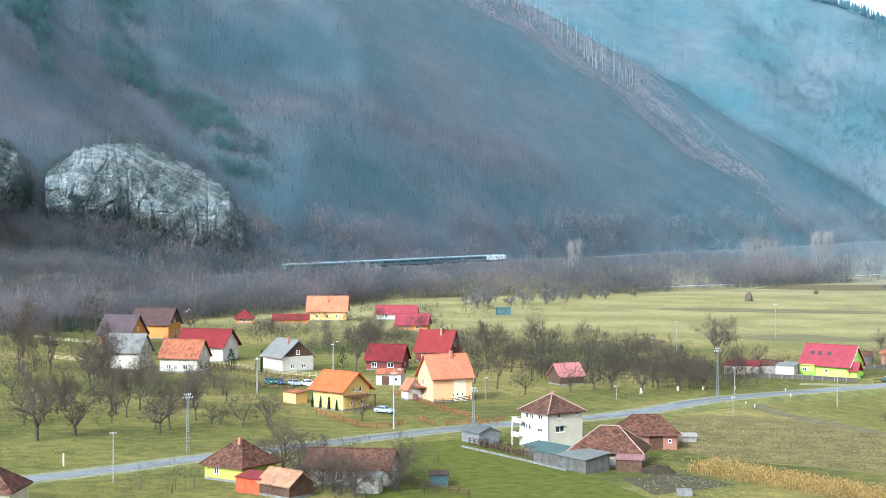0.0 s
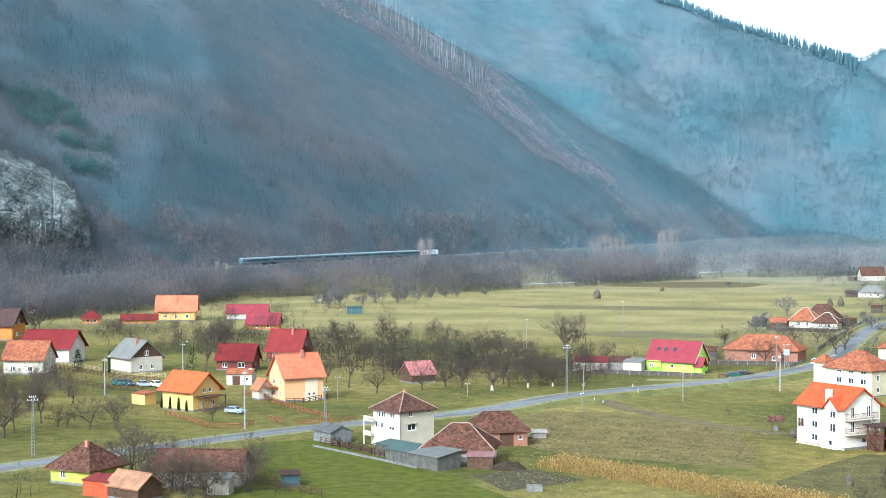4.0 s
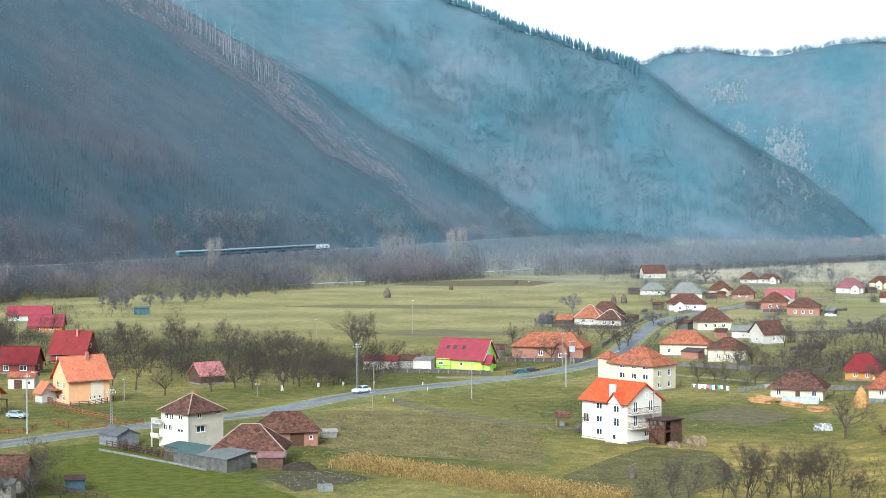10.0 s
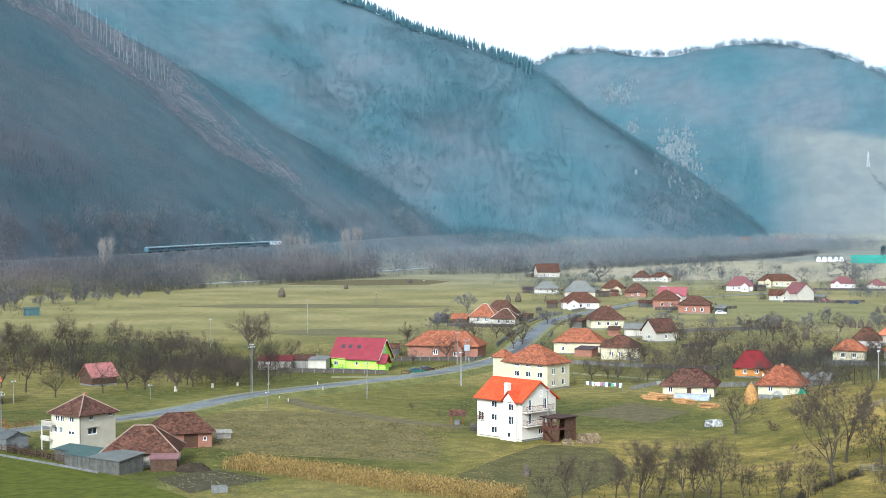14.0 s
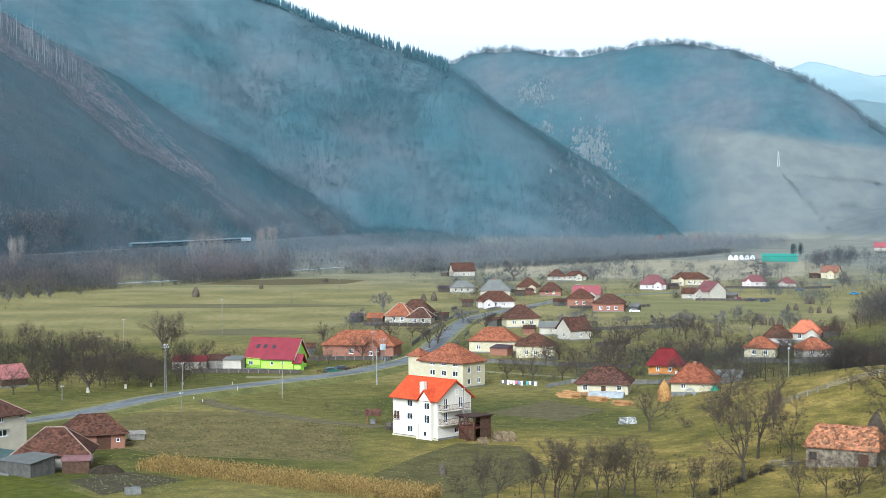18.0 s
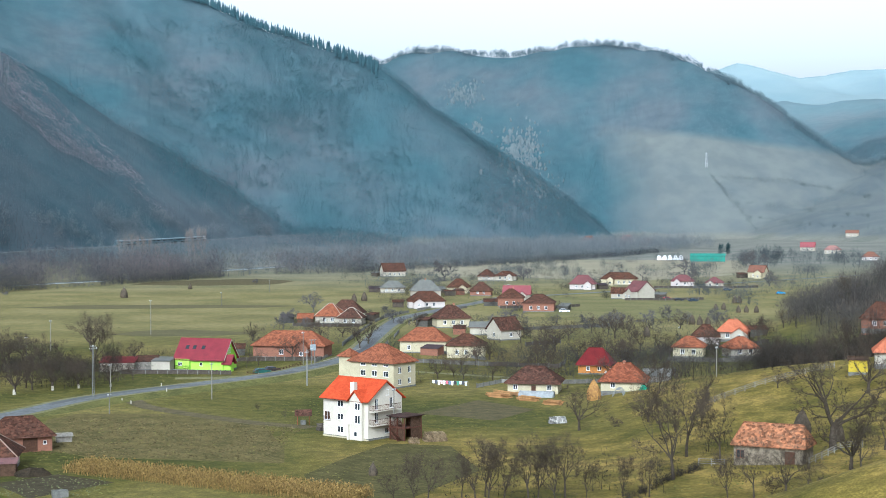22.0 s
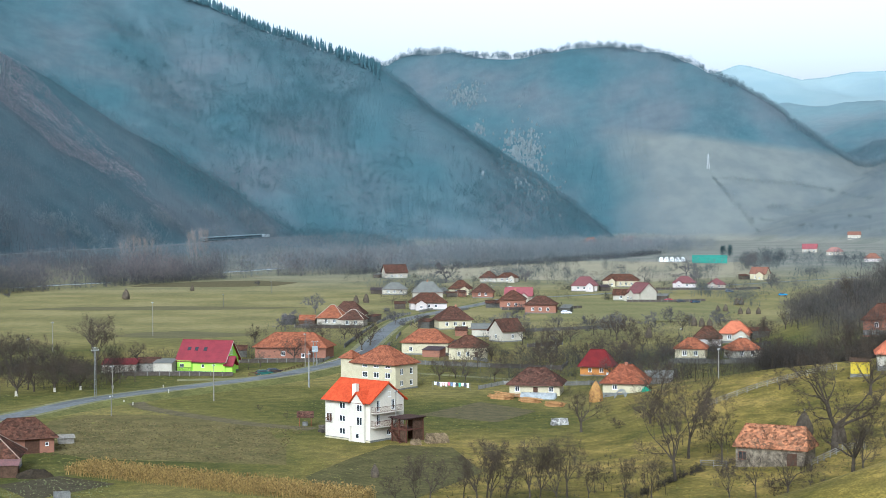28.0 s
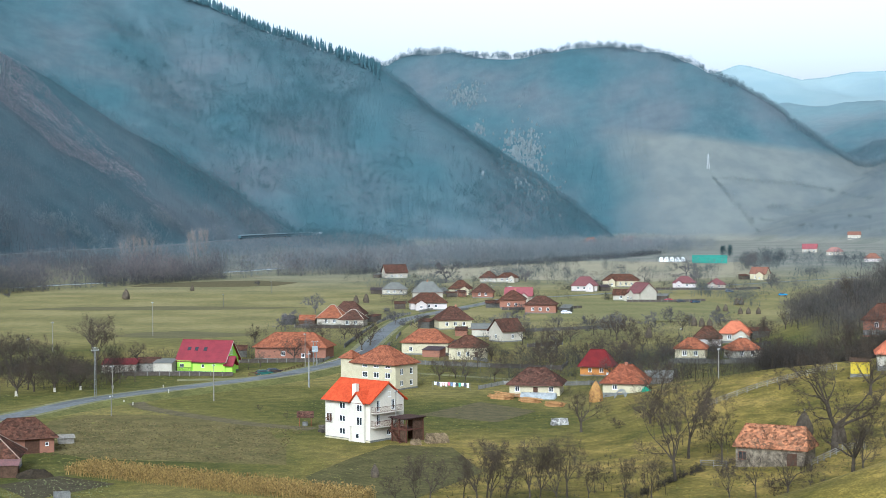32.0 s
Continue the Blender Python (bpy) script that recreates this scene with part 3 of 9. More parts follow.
    b.box(x - s / 4, x + s / 4, y - s / 4, y + s / 4, z1, z1 + 0.12)
    return part("chimney", b, material or mat("chimney_brick", (0.36, 0.16, 0.10), (0.24, 0.12, 0.08), 3, bump=0.4), parent)


def house(label, x, y, rz, w, d, h, rh, roof="gable", wall=None, tiles=None, over=0.5, win=(), doors=(), chim=(), plinth=0.35, ridge=None, gable_mat=None,
          group="village houses", frame_white=True, category="house", name="house", z=None, caps=True, gutters=True, cap_mat=None):
    """A house with its near long side as F. win: (side, u, z, w, h); doors: (side, u, w, h); chim: (x, y, top above ridge)."""
    # Beyond 560 m a roof swaps to its haze-tinted copy.
    tiles = HAZED.get(tiles, tiles) if y > 560 else tiles
    ob = thing(name, put(x, y, rz, z), label, category, group)
    HOUSES.append((ob, x, y, w, d, h, rh, wall, tiles, category))
    HOUSE_AT.append((x, y, max(w, d) * 0.62 + 1.5))
    lim = {"F": w, "B": w, "L": d, "R": d}
    b = Build()
    tops = []
    for s in "FBLR":
        ops = [(u, zz, ww, hh) for (q, u, zz, ww, hh) in win if q == s] + [(u, 0.02, ww, hh) for (q, u, ww, hh) in doors if q == s]
        g = rh if roof == "gable" and s in "LR" else 0
        if g and gable_mat:
            wall_panel(b, lim[s], h, [o for o in ops if o[1] < h], side_pose(s, w, d), -1.5)
            tops.append(Build())
            wall_panel(tops[-1], lim[s], h, [], side_pose(s, w, d), h, rh)
        else:
            wall_panel(b, lim[s], h, ops, side_pose(s, w, d), -1.5, g)
    part("wall", b, wall or white(), ob)
    for top in tops:
        part("gable", top, gable_mat, ob)
    tiles = tiles or roof_mat("red_tiles", (0.36, 0.11, 0.06), (0.22, 0.075, 0.05))
    rb = gable_roof(w, d, h, rh, over) if roof == "gable" else hip_roof(w, d, h, rh, over, ridge=ridge)
    part("roof", rb, tiles, ob)
    if caps:
        ridge_caps(ob, roof, w, d, h, rh, over, cap_mat or tiles, ridge)
    for (s, u, zz, ww, hh) in win:
        m = side_pose(s, w, d) @ pose(u, 0 if zz < h else -0.05, zz)
        window(ob, ww, hh, m, frame_white)
    for (s, u, ww, hh) in doors:
        db = Build().box(-ww / 2, ww / 2, 0.06, 0.11, 0, hh).box(-ww / 2 + 0.12, ww / 2 - 0.12, 0.045, 0.06, 0.15, hh * 0.45).box(-ww / 2 + 0.12, ww / 2 - 0.12, 0.045, 0.06, hh * 0.52, hh - 0.15)
        dr = part("door", db, mat("door_brown", (0.085, 0.045, 0.028), (0.055, 0.03, 0.02), 3, rough=0.6), ob)
        dr.matrix_local = side_pose(s, w, d) @ pose(u, 0, 0.02)
    for cx, cy, up in chim:
        chimney(ob, cx, cy, h, h + rh + up)
    if plinth:
        pb = Build()
        e = 0.05
        pb.box(-w / 2 - e, w / 2 + e, -d / 2 - e, -d / 2 - 0.002, -1, plinth).box(-w / 2 - e, w / 2 + e, d / 2 + 0.002, d / 2 + e, -1, plinth)
        pb.box(-w / 2 - e, -w / 2 - 0.002, -d / 2, d / 2, -1, plinth).box(w / 2 + 0.002, w / 2 + e, -d / 2, d / 2, -1, plinth)
        if not doors:
            part("plinth", pb, concrete(), ob)
    if gutters:
        k = rh / (d / 2)
        for sy in (-1, 1):
            yy, zz = sy * (d / 2 + over), h - over * k * (1.0 if roof == "gable" else 0.8) + 0.02
            part("gutter", Build().tube((-w / 2 - over, yy + sy * 0.06, zz), (w / 2 + over, yy + sy * 0.06, zz), 0.07, 0.07, 5), mat("gutter_brown", (0.14, 0.07, 0.05), None, 3, rough=0.5), ob)
    return ob


def rowwin(side, n, span, z, w=1.1, h=1.3, off=0.0):
    return [(side, off + (i - (n - 1) / 2) * span, z, w, h) for i in range(n)]

# ---- roof and wall colours ----
T_ORANGE = roof_mat("bright_orange_tiles", (0.39, 0.130, 0.068), (0.30, 0.100, 0.053), patchy=0.4)
T_FLAME = roof_mat("flame_orange_tiles", (0.42, 0.085, 0.028), (0.34, 0.068, 0.025))
T_VERMILION = roof_mat("vermilion_tiles", (0.435, 0.068, 0.024), (0.354, 0.054, 0.020))
T_TERRA = roof_mat("terracotta_tiles", (0.238, 0.086, 0.043), (0.140, 0.054, 0.031), patchy=0.8, worn=0.3)
T_RUST = roof_mat("old_rust_tiles", (0.092, 0.042, 0.027), (0.049, 0.028, 0.020), patchy=0.9, worn=0.4)
T_BROWN = roof_mat("brown_tiles", (0.088, 0.042, 0.029), (0.046, 0.028, 0.021), patchy=0.9, worn=0.4)
T_CRIMSON = roof_mat("crimson_sheet", (0.190, 0.034, 0.042), (0.138, 0.026, 0.033), True)
T_MAROON = roof_mat("maroon_sheet", (0.130, 0.018, 0.018), (0.090, 0.014, 0.015), True)
T_RED = roof_mat("dark_red_sheet", (0.150, 0.023, 0.021), (0.106, 0.018, 0.017), True)
T_GREY = roof_mat("grey_sheet", (0.14, 0.138, 0.122), (0.105, 0.103, 0.093), True)
T_PURPLE = roof_mat("dull_purple_sheet", (0.062, 0.044, 0.046), (0.044, 0.032, 0.035), True)
T_DARK = roof_mat("dark_brown_tiles", (0.068, 0.040, 0.034), (0.040, 0.027, 0.025), patchy=0.7)
# Copies of the roof colours with distance haze mixed in, for far houses.
HAZED.update({T_ORANGE: roof_mat("hazed_orange_tiles", (0.34, 0.15, 0.09), (0.25, 0.115, 0.075), patchy=0.5), T_CRIMSON: roof_mat("hazed_red_sheet", (0.24, 0.07, 0.075), (0.18, 0.06, 0.065), True),
              T_VERMILION: roof_mat("hazy_red_tiles", (0.27, 0.14, 0.12), (0.21, 0.12, 0.105)), T_MAROON: roof_mat("hazed_maroon_sheet", (0.15, 0.06, 0.06), (0.11, 0.05, 0.05), True), T_RED: roof_mat("hazed_dark_red_sheet", (0.20, 0.065, 0.062), (0.15, 0.055, 0.055), True), T_TERRA: roof_mat("hazed_terracotta", (0.195, 0.09, 0.06), (0.13, 0.068, 0.05), patchy=0.6)})
MORTAR = mat("pale_mortar", (0.27, 0.20, 0.16), (0.18, 0.13, 0.10), 2)
P_ORANGE = mat("peach_plaster", (0.58, 0.31, 0.15), (0.50, 0.27, 0.13), 0.6, bump=0.1)
P_YELLOW = mat("yellow_plaster", (0.58, 0.37, 0.12), (0.50, 0.32, 0.105), 0.6, bump=0.1)
P_LIME = mat("lime_plaster", (0.375, 0.637, 0.075), (0.330, 0.570, 0.068), 0.6, bump=0.1)
P_PINK = mat("pale_pink_plaster", (0.465, 0.413, 0.375), (0.405, 0.360, 0.330), 0.6, bump=0.1)
P_OCHRE = mat("ochre_boards", (0.413, 0.180, 0.045), (0.315, 0.135, 0.038), 1.5, bump=0.3)
P_BRICK = mat("bare_brick", (0.255, 0.120, 0.075), (0.180, 0.090, 0.064), 2.5, bump=0.4)
P_OLIVE = mat("yellow_green_plaster", (0.320, 0.320, 0.062), (0.250, 0.258, 0.055), 0.6, bump=0.1)

# ---- the houses along the road ----
three = house("white three-storey house with a vermilion tiled roof", -14.1, 277.7, -41, 11, 8.7, 7.1, 3.0, wall=fresh_white(), tiles=T_VERMILION, over=0.55, frame_white=True,
      win=[("F", u, z, ww, 1.15) for z in (0.9, 3.15, 5.45) for u, ww in ((-1.3, 1.4),)] + [("F", -4.6, 2.9, 1.5, 1.6)] + [("R", 0.5, 0.9, 1.0, 1.0), ("R", -2.2, 2.9, 0.9, 1.9), ("R", -2.2, 5.3, 0.9, 1.9), ("R", 1.6, 5.3, 0.9, 1.9), ("R", 0.6, 7.6, 0.8, 1.0)])
pale = house("pale yellow two-storey house under a terracotta hipped roof", -13.5, 357.2, -36, 12.7, 8.2, 6.0, 3.5, "hip", cream(), T_TERRA, ridge=2.2,
      win=rowwin("F", 3, 3.3, 2.6, 1.5, 1.3, 0.8) + rowwin("F", 3, 3.3, 4.9, 1.5, 0.6, 0.8) + rowwin("R", 2, 3.6, 3.4, 1.1, 1.4) + rowwin("R", 2, 3.6, 0.9, 1.1, 1.2))
green = house("lime-green house under a steep crimson roof", -59.7, 395.2, -18, 13, 8, 3.3, 4.4, "gable", P_LIME, T_CRIMSON, over=0.6,
      win=[("F", 0.5, 1.3, 0.8, 0.8), ("R", 1.2, 1.0, 1.2, 1.2), ("R", 0, 4.4, 1.4, 1.4)])
IVORY = mat("ivory_plaster", (0.43, 0.382, 0.285), (0.365, 0.325, 0.244), 0.6, bump=0.1)
villa = house("white three-storey villa with a brown hipped roof", -86.4, 256.4, -32, 7.4, 7.6, 6.5, 2.6, "hip", IVORY, T_BROWN, over=0.55, ridge=0.3, cap_mat=MORTAR,
      win=[("F", -2.6, 3.1, 0.95, 1.05), ("F", -1.3, 3.1, 0.95, 1.05), ("F", 1.4, 3.0, 1.6, 0.65), ("F", -2.2, 5.0, 0.95, 1.05), ("F", -0.9, 5.0, 0.95, 1.05), ("F", 1.5, 5.1, 1.2, 0.9), ("R", -1.2, 3.0, 1.9, 1.1), ("R", -1.4, 5.4, 0.9, 1.0), ("R", 2.7, 5.7, 0.9, 0.5)])
orange = house("peach-coloured gabled house with an orange tiled roof", -130.2, 313.6, 47, 9.2, 8, 5.5, 4.3, "gable", P_ORANGE, T_ORANGE, over=0.6,
      win=[("L", -1.7, 0.9, 1.0, 1.3), ("L", 1.3, 0.9, 1.0, 1.3), ("L", -1.7, 3.4, 1.0, 1.3), ("L", 1.3, 3.4, 1.0, 1.3), ("L", 0, 6.6, 0.7, 0.8), ("F", 0.4, 1.0, 0.7, 0.7), ("F", 2.2, 1.0, 0.7, 0.7)], chim=[(1.0, -0.8, 0.9)])
yellow = house("yellow one-and-a-half-storey house with an orange roof", -144.9, 292.4, -20, 9, 7.5, 4.5, 3.0, "gable", P_YELLOW, T_FLAME, over=0.9,
      win=[("R", -1.0, 0.9, 0.9, 1.1), ("R", 1.8, 0.9, 0.9, 1.1), ("R", -0.5, 3.7, 0.9, 1.1), ("R", 1.1, 3.7, 0.9, 1.1)])
house("white gabled house with a pale grey sheet roof", -193.5, 359.3, -34, 11, 9, 4.0, 4.0, "gable", white(), T_GREY, over=0.6,
      win=[("R", -1.6, 0.9, 1.0, 1.2), ("R", 1.6, 0.9, 1.0, 1.2), ("R", 0, 4.4, 1.0, 1.2)], gable_mat=dark_wood(), chim=[(2.5, -1.2, 0.7)])
barn = house("old stone and timber barn with a mossy terracotta roof", 49.4, 231.2, -27, 10.4, 6, 2.7, 2.7, "hip", mat("grey_stone", (0.22, 0.182, 0.130), (0.085, 0.070, 0.050), 1.6, bump=0.6), roof_mat("mossy_terracotta", (0.30, 0.125, 0.06), (0.12, 0.068, 0.04), patchy=1.4, worn=0.55), over=0.4, ridge=9.0,
      doors=[("F", 3.2, 1.5, 1.9)], win=[("F", -4.2, 0.6, 1.2, 1.2)], category="barn", name="barn", group="farm buildings", gutters=False, frame_white=False)
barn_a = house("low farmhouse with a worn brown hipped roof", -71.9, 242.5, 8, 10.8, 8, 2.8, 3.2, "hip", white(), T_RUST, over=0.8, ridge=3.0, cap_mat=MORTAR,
      win=[("R", 0.5, 1.0, 0.9, 1.1), ("F", 3.6, 1.0, 0.9, 1.1)], category="farmhouse", group="farm buildings")
barn_b = house("brick outbuilding with an old tiled hipped roof", -71.2, 262.0, 24, 9.8, 6.8, 2.9, 2.6, "hip", P_BRICK, T_RUST, over=0.6, ridge=4.6,
      doors=[("F", 1.3, 2.4, 2.3)], win=[("F", 3.7, 1.2, 0.6, 0.6)], category="outbuilding", group="farm buildings")
house("small yellow-green house with a brown hipped roof", -120.3, 208.0, -13, 7.8, 7.6, 2.6, 3.2, "hip", P_OLIVE, T_RUST, over=0.6, ridge=0.8,
      win=[("F", -1.5, 0.9, 1.0, 1.1)], chim=[(0.5, -0.6, 0.4)])
house("low whitewashed house with an old brown roof", -102.5, 210.5, 12, 12.5, 7.5, 2.8, 2.2, "gable", white(), T_RUST, over=0.6,
      win=[("F", -1.0, 0.9, 1.1, 1.2), ("F", 3.0, 0.9, 1.1, 1.2)])
house("old house with a weathered red tiled roof", -141.5, 173.4, 20, 11, 8, 2.9, 3.0, "hip", cream(), T_RUST, over=0.5, chim=[(1.2, -1.5, 0.2)], win=rowwin("F", 2, 3, 0.9))
# behind the road, on the meadow side
house("brown-red boarded house with a red sheet roof", -170.2, 370.8, 8, 9.5, 7, 3.0, 3.4, "gable", mat("red_brown_boards", (0.16, 0.045, 0.035), (0.11, 0.035, 0.03), 2, bump=0.3), T_MAROON, over=0.6,
      win=[("F", -2.6, 0.8, 1.4, 1.3), ("R", 0, 0.9, 0.9, 1.1), ("F", 1.8, 0.8, 1.8, 1.3)])
house("dark red timber house with a steep red roof", -168.1, 399.8, 2, 9.8, 9, 3.0, 5.2, "gable", mat("red_brown_boards", (0.16, 0.045, 0.035)), T_RED, over=0.6,
      win=[("F", -2.6, 0.8, 1.1, 1.1), ("R", 0, 4.0, 1.0, 1.2)], chim=[(1.5, -1, 0.8)])
house("white garage with a shallow red roof", -154.4, 338.1, 12, 6.0, 5, 2.6, 0.9, "gable", white(), T_TERRA, over=0.25, doors=[("F", -0.7, 1.8, 2.1)], win=[("F", 1.8, 1.0, 0.7, 0.8)], category="garage", name="garage", group="outbuildings")
house("ochre house with a bright orange roof", -272.8, 539.1, 22, 15.0, 9, 3.9, 5.2, "gable", P_YELLOW, T_ORANGE, over=0.6, win=rowwin("F", 3, 4, 1.0), chim=[(0, -2, 0.2)])
house("long low house with a pink-red roof", -248.9, 551.1, 20, 15.5, 8, 2.6, 2.8, "gable", white(), T_CRIMSON, over=0.5, win=rowwin("F", 3, 4, 0.9))
house("low house with a red sheet roof", -220.2, 501.3, 14, 11.0, 7, 2.4, 3.3, "gable", P_OCHRE, T_CRIMSON, over=0.6, win=rowwin("F", 2, 4, 0.9))
house("ochre cottage with a red pavilion roof", -293.0, 510.0, 30, 6.5, 6.5, 2.4, 2.6, "hip", P_OCHRE, T_MAROON, over=0.7, ridge=0.3, win=rowwin("F", 2, 2.4, 0.9))
house("low shed with a long red roof", -276.0, 515.0, 28, 13.0, 5, 1.9, 1.6, "gable", P_OCHRE, T_RED, over=0.5, category="shed", name="shed", group="outbuildings")
house("white house with a salmon tiled roof", -216.9, 346.7, 8, 10.5, 8, 4.1, 4.0, "gable", white(), T_TERRA, over=0.6,
      win=[("F", -2.8, 0.9, 1.3, 1.2), ("F", 1.8, 0.9, 1.3, 1.2), ("R", -1.7, 0.7, 1.5, 1.2), ("R", 1.7, 0.7, 1.5, 1.2), ("R", -1.2, 4.2, 1.1, 1.1), ("R", 1.2, 4.2, 1.1, 1.1)])
house("pale pink house with a wide maroon roof", -228.0, 376.3, 4, 14.0, 9.5, 4.6, 4.0, "gable", P_PINK, T_MAROON, over=0.9, win=[("R", 0, 1.0, 1.2, 1.2), ("R", 0, 4.6, 1.0, 1.1)])
house("white house with a light grey sheet roof", -236.0, 348.6, 12, 10.5, 9, 4.8, 4.2, "gable", white(), T_GREY, over=0.6, win=[("F", 0, 2.0, 0.8, 0.6), ("R", 0, 1.2, 1.2, 1.3)])
house("orange boarded house with a dull purple roof", -281.0, 412.9, 0, 11.5, 9, 4.0, 5.2, "gable", P_OCHRE, T_PURPLE, over=0.8, gable_mat=P_OCHRE, win=[("R", 0, 1.2, 1.2, 1.2), ("R", 0, 4.6, 1.0, 1.0), ("F", -2, 1.2, 1.0, 1.0)])
house("ochre timber house with a dark brown roof", -285.9, 439.3, 6, 13.5, 9, 5.2, 4.6, "gable", P_OCHRE, T_DARK, over=0.8, gable_mat=dark_wood(), win=[("R", -1.5, 1.4, 1.2, 1.2), ("R", 1.5, 1.4, 1.2, 1.2), ("R", 0, 5.4, 1.4, 1.2)])
house("dark shed with a faded pink tin roof", -115.6, 353.9, 48, 6.5, 5.5, 2.2, 2.6, "gable", dark_wood(), roof_mat("faded_pink_sheet", (0.33, 0.15, 0.135), (0.17, 0.055, 0.05), True, patchy=2.2), over=0.4, category="shed", name="shed", group="outbuildings", gutters=False)
# along the road into the village
house("long brick house with an orange tiled roof", -41.1, 430.0, -10, 20.0, 9, 3.6, 3.4, "hip", P_BRICK, T_TERRA, over=0.6, win=[("F", 4.0, 1.0, 1.7, 1.4), ("F", -2, 1.0, 1.2, 1.3)], chim=[(2, 0.5, 0.3)])
house("white house with a red hipped roof edged in white", -39.6, 559.0, -10, 9.5, 8, 3.0, 4.0, "hip", white(), T_TERRA, over=0.5, ridge=1.5, cap_mat=white(), win=rowwin("F", 2, 3, 1.0))
house("white cottage with a brown roof edged in white", -31.8, 552.0, -10, 8.5, 7, 2.8, 3.0, "hip", white(), T_BROWN, over=0.5, ridge=1.5, cap_mat=white(), win=rowwin("F", 2, 3, 0.9))
house("low house with a dark brown roof behind the white house", -34.5, 570.0, -8, 12, 8, 3.4, 4.2, "hip", cream(), T_BROWN, over=0.5, ridge=4)
house("small shed with an orange roof by the white house", -48.5, 558.0, -5, 5.5, 4, 2.0, 1.4, "gable", dark_wood(), T_TERRA, over=0.3, category="shed", name="shed", group="outbuildings", gutters=False)
house("cream cottage with a patched orange roof", -4.6, 444.0, -8, 13.2, 9, 3.6, 3.2, "hip", cream(), T_TERRA, over=0.5, win=[("F", -4, 1.0, 1.0, 1.2)], ridge=5)
house("cream cottage with an old terracotta roof", 6.9, 428.0, -6, 10.0, 8, 3.6, 2.6, "hip", cream(), T_RUST, over=0.5, win=rowwin("F", 2, 2.4, 1.0, 0.9, 1.2, -1.0), doors=[("F", 2.6, 1.0, 2.1)])
house("yellow house with a dark brown hipped roof", 3.3, 539.6, 12, 11.5, 8.5, 3.6, 3.9, "hip", cream(), T_BROWN, over=0.6, win=rowwin("F", 3, 3, 1.2), chim=[(1, 0, 0.7)], ridge=2.5)
house("white house with a dark brown gable roof", 19.6, 486.0, 35, 8.0, 7, 3.6, 3.2, "gable", white(), T_BROWN, over=0.5, win=[("L", 0, 1.1, 1.0, 1.2), ("F", 0, 1.1, 1.0, 1.2)])
house("low white outbuilding with a grey roof", 13.0, 505.0, 0, 7.5, 6, 2.6, 1.4, "gable", white(), T_GREY, over=0.3, category="outbuilding", name="outbuilding", group="outbuildings")
house("cream house with a brown hipped roof and open porch", 20.6, 343.2, -10, 11.0, 8.5, 2.8, 2.9, "hip", cream(), T_BROWN, over=0.7, win=[("F", -3.8, 1.0, 1.0, 1.2), ("F", 3.6, 1.0, 1.0, 1.2)], doors=[("F", 0.2, 1.0, 2.0)], ridge=4)
house("orange-boarded house with a dark red roof", 38.0, 383.0, -14, 7.6, 7, 2.7, 3.4, "hip", P_OCHRE, T_MAROON, over=0.6, ridge=3.5, win=rowwin("F", 2, 2.8, 1.0, 0.9, 1.0))
house("cream house with an orange-red hipped roof", 38.4, 326.9, -12, 9.0, 8, 2.6, 3.2, "hip", cream(), roof_mat("rust_orange_tiles", (0.20, 0.068, 0.034), (0.125, 0.046, 0.027), patchy=0.8, worn=0.3), over=0.6, win=[("F", -2, 1.0, 1.0, 1.1)], chim=[(0, 0, 0.5)], ridge=2.6)
house("low shed with a pale tin roof", 47.7, 343.8, -14, 5.5, 5, 1.5, 1.1, "gable", grey_wood(), T_GREY, over=0.4, category="shed", name="shed", group="outbuildings", gutters=False)
house("cream cottage with a terracotta hipped roof", 67.7, 424.9, -14, 8.2, 7.5, 3.0, 2.4, "hip", cream(), T_TERRA, over=0.5, win=rowwin("F", 2, 3, 1.0), ridge=2)
house("small house with a brown-red roof", 77.5, 456.0, -10, 7.5, 7, 2.8, 3.0, "hip", P_PINK, T_RUST, over=0.5, ridge=2)
house("white cottage with a bright orange hipped roof", 86.9, 463.3, -14, 9.0, 7.5, 2.8, 3.1, "hip", white(), T_ORANGE, over=0.5, win=rowwin("F", 2, 3, 0.9), chim=[(0.5, 0, 0.5)], ridge=2.5)
house("white cottage with an orange-red gable roof", 81.0, 421.4, 10, 8.0, 7, 2.5, 2.6, "hip", white(), T_TERRA, over=0.5, win=rowwin("F", 2, 3, 0.9), ridge=2)
house("white gabled house with a red roof", 90.5, 708.4, -60, 9.5, 9, 4.2, 3.8, "gable", white(), T_MAROON, over=0.5, win=[("L", -1.5, 1.0, 1.0, 1.2), ("L", 1.5, 1.0, 1.0, 1.2), ("L", 0, 4.4, 1.0, 1.0)], group="far village houses")
house("low white wing with a dull red roof", 83.0, 712.0, -12, 10, 7, 2.6, 2.2, "gable", white(), T_RUST, over=0.4, win=rowwin("F", 2, 3, 0.9), group="far village houses")
FAR = "far village houses"
house("dark red roofed farmhouse", 72.4, 795.6, -10, 13.0, 8, 3.2, 4.0, "hip", P_PINK, T_MAROON, group=FAR, win=rowwin("F", 3, 3, 1.0))
house("long cream house with a brown-red roof", 96.3, 843.0, -12, 19.0, 8, 3.6, 3.0, "hip", cream(), T_RUST, group=FAR, win=rowwin("F", 5, 3, 1.0))
house("farmhouse with a rust-red tiled roof", -6.4, 646.7, 6, 15.0, 9, 3.2, 3.6, "hip", P_PINK, T_RUST, group=FAR, win=rowwin("F", 3, 3, 1.0))
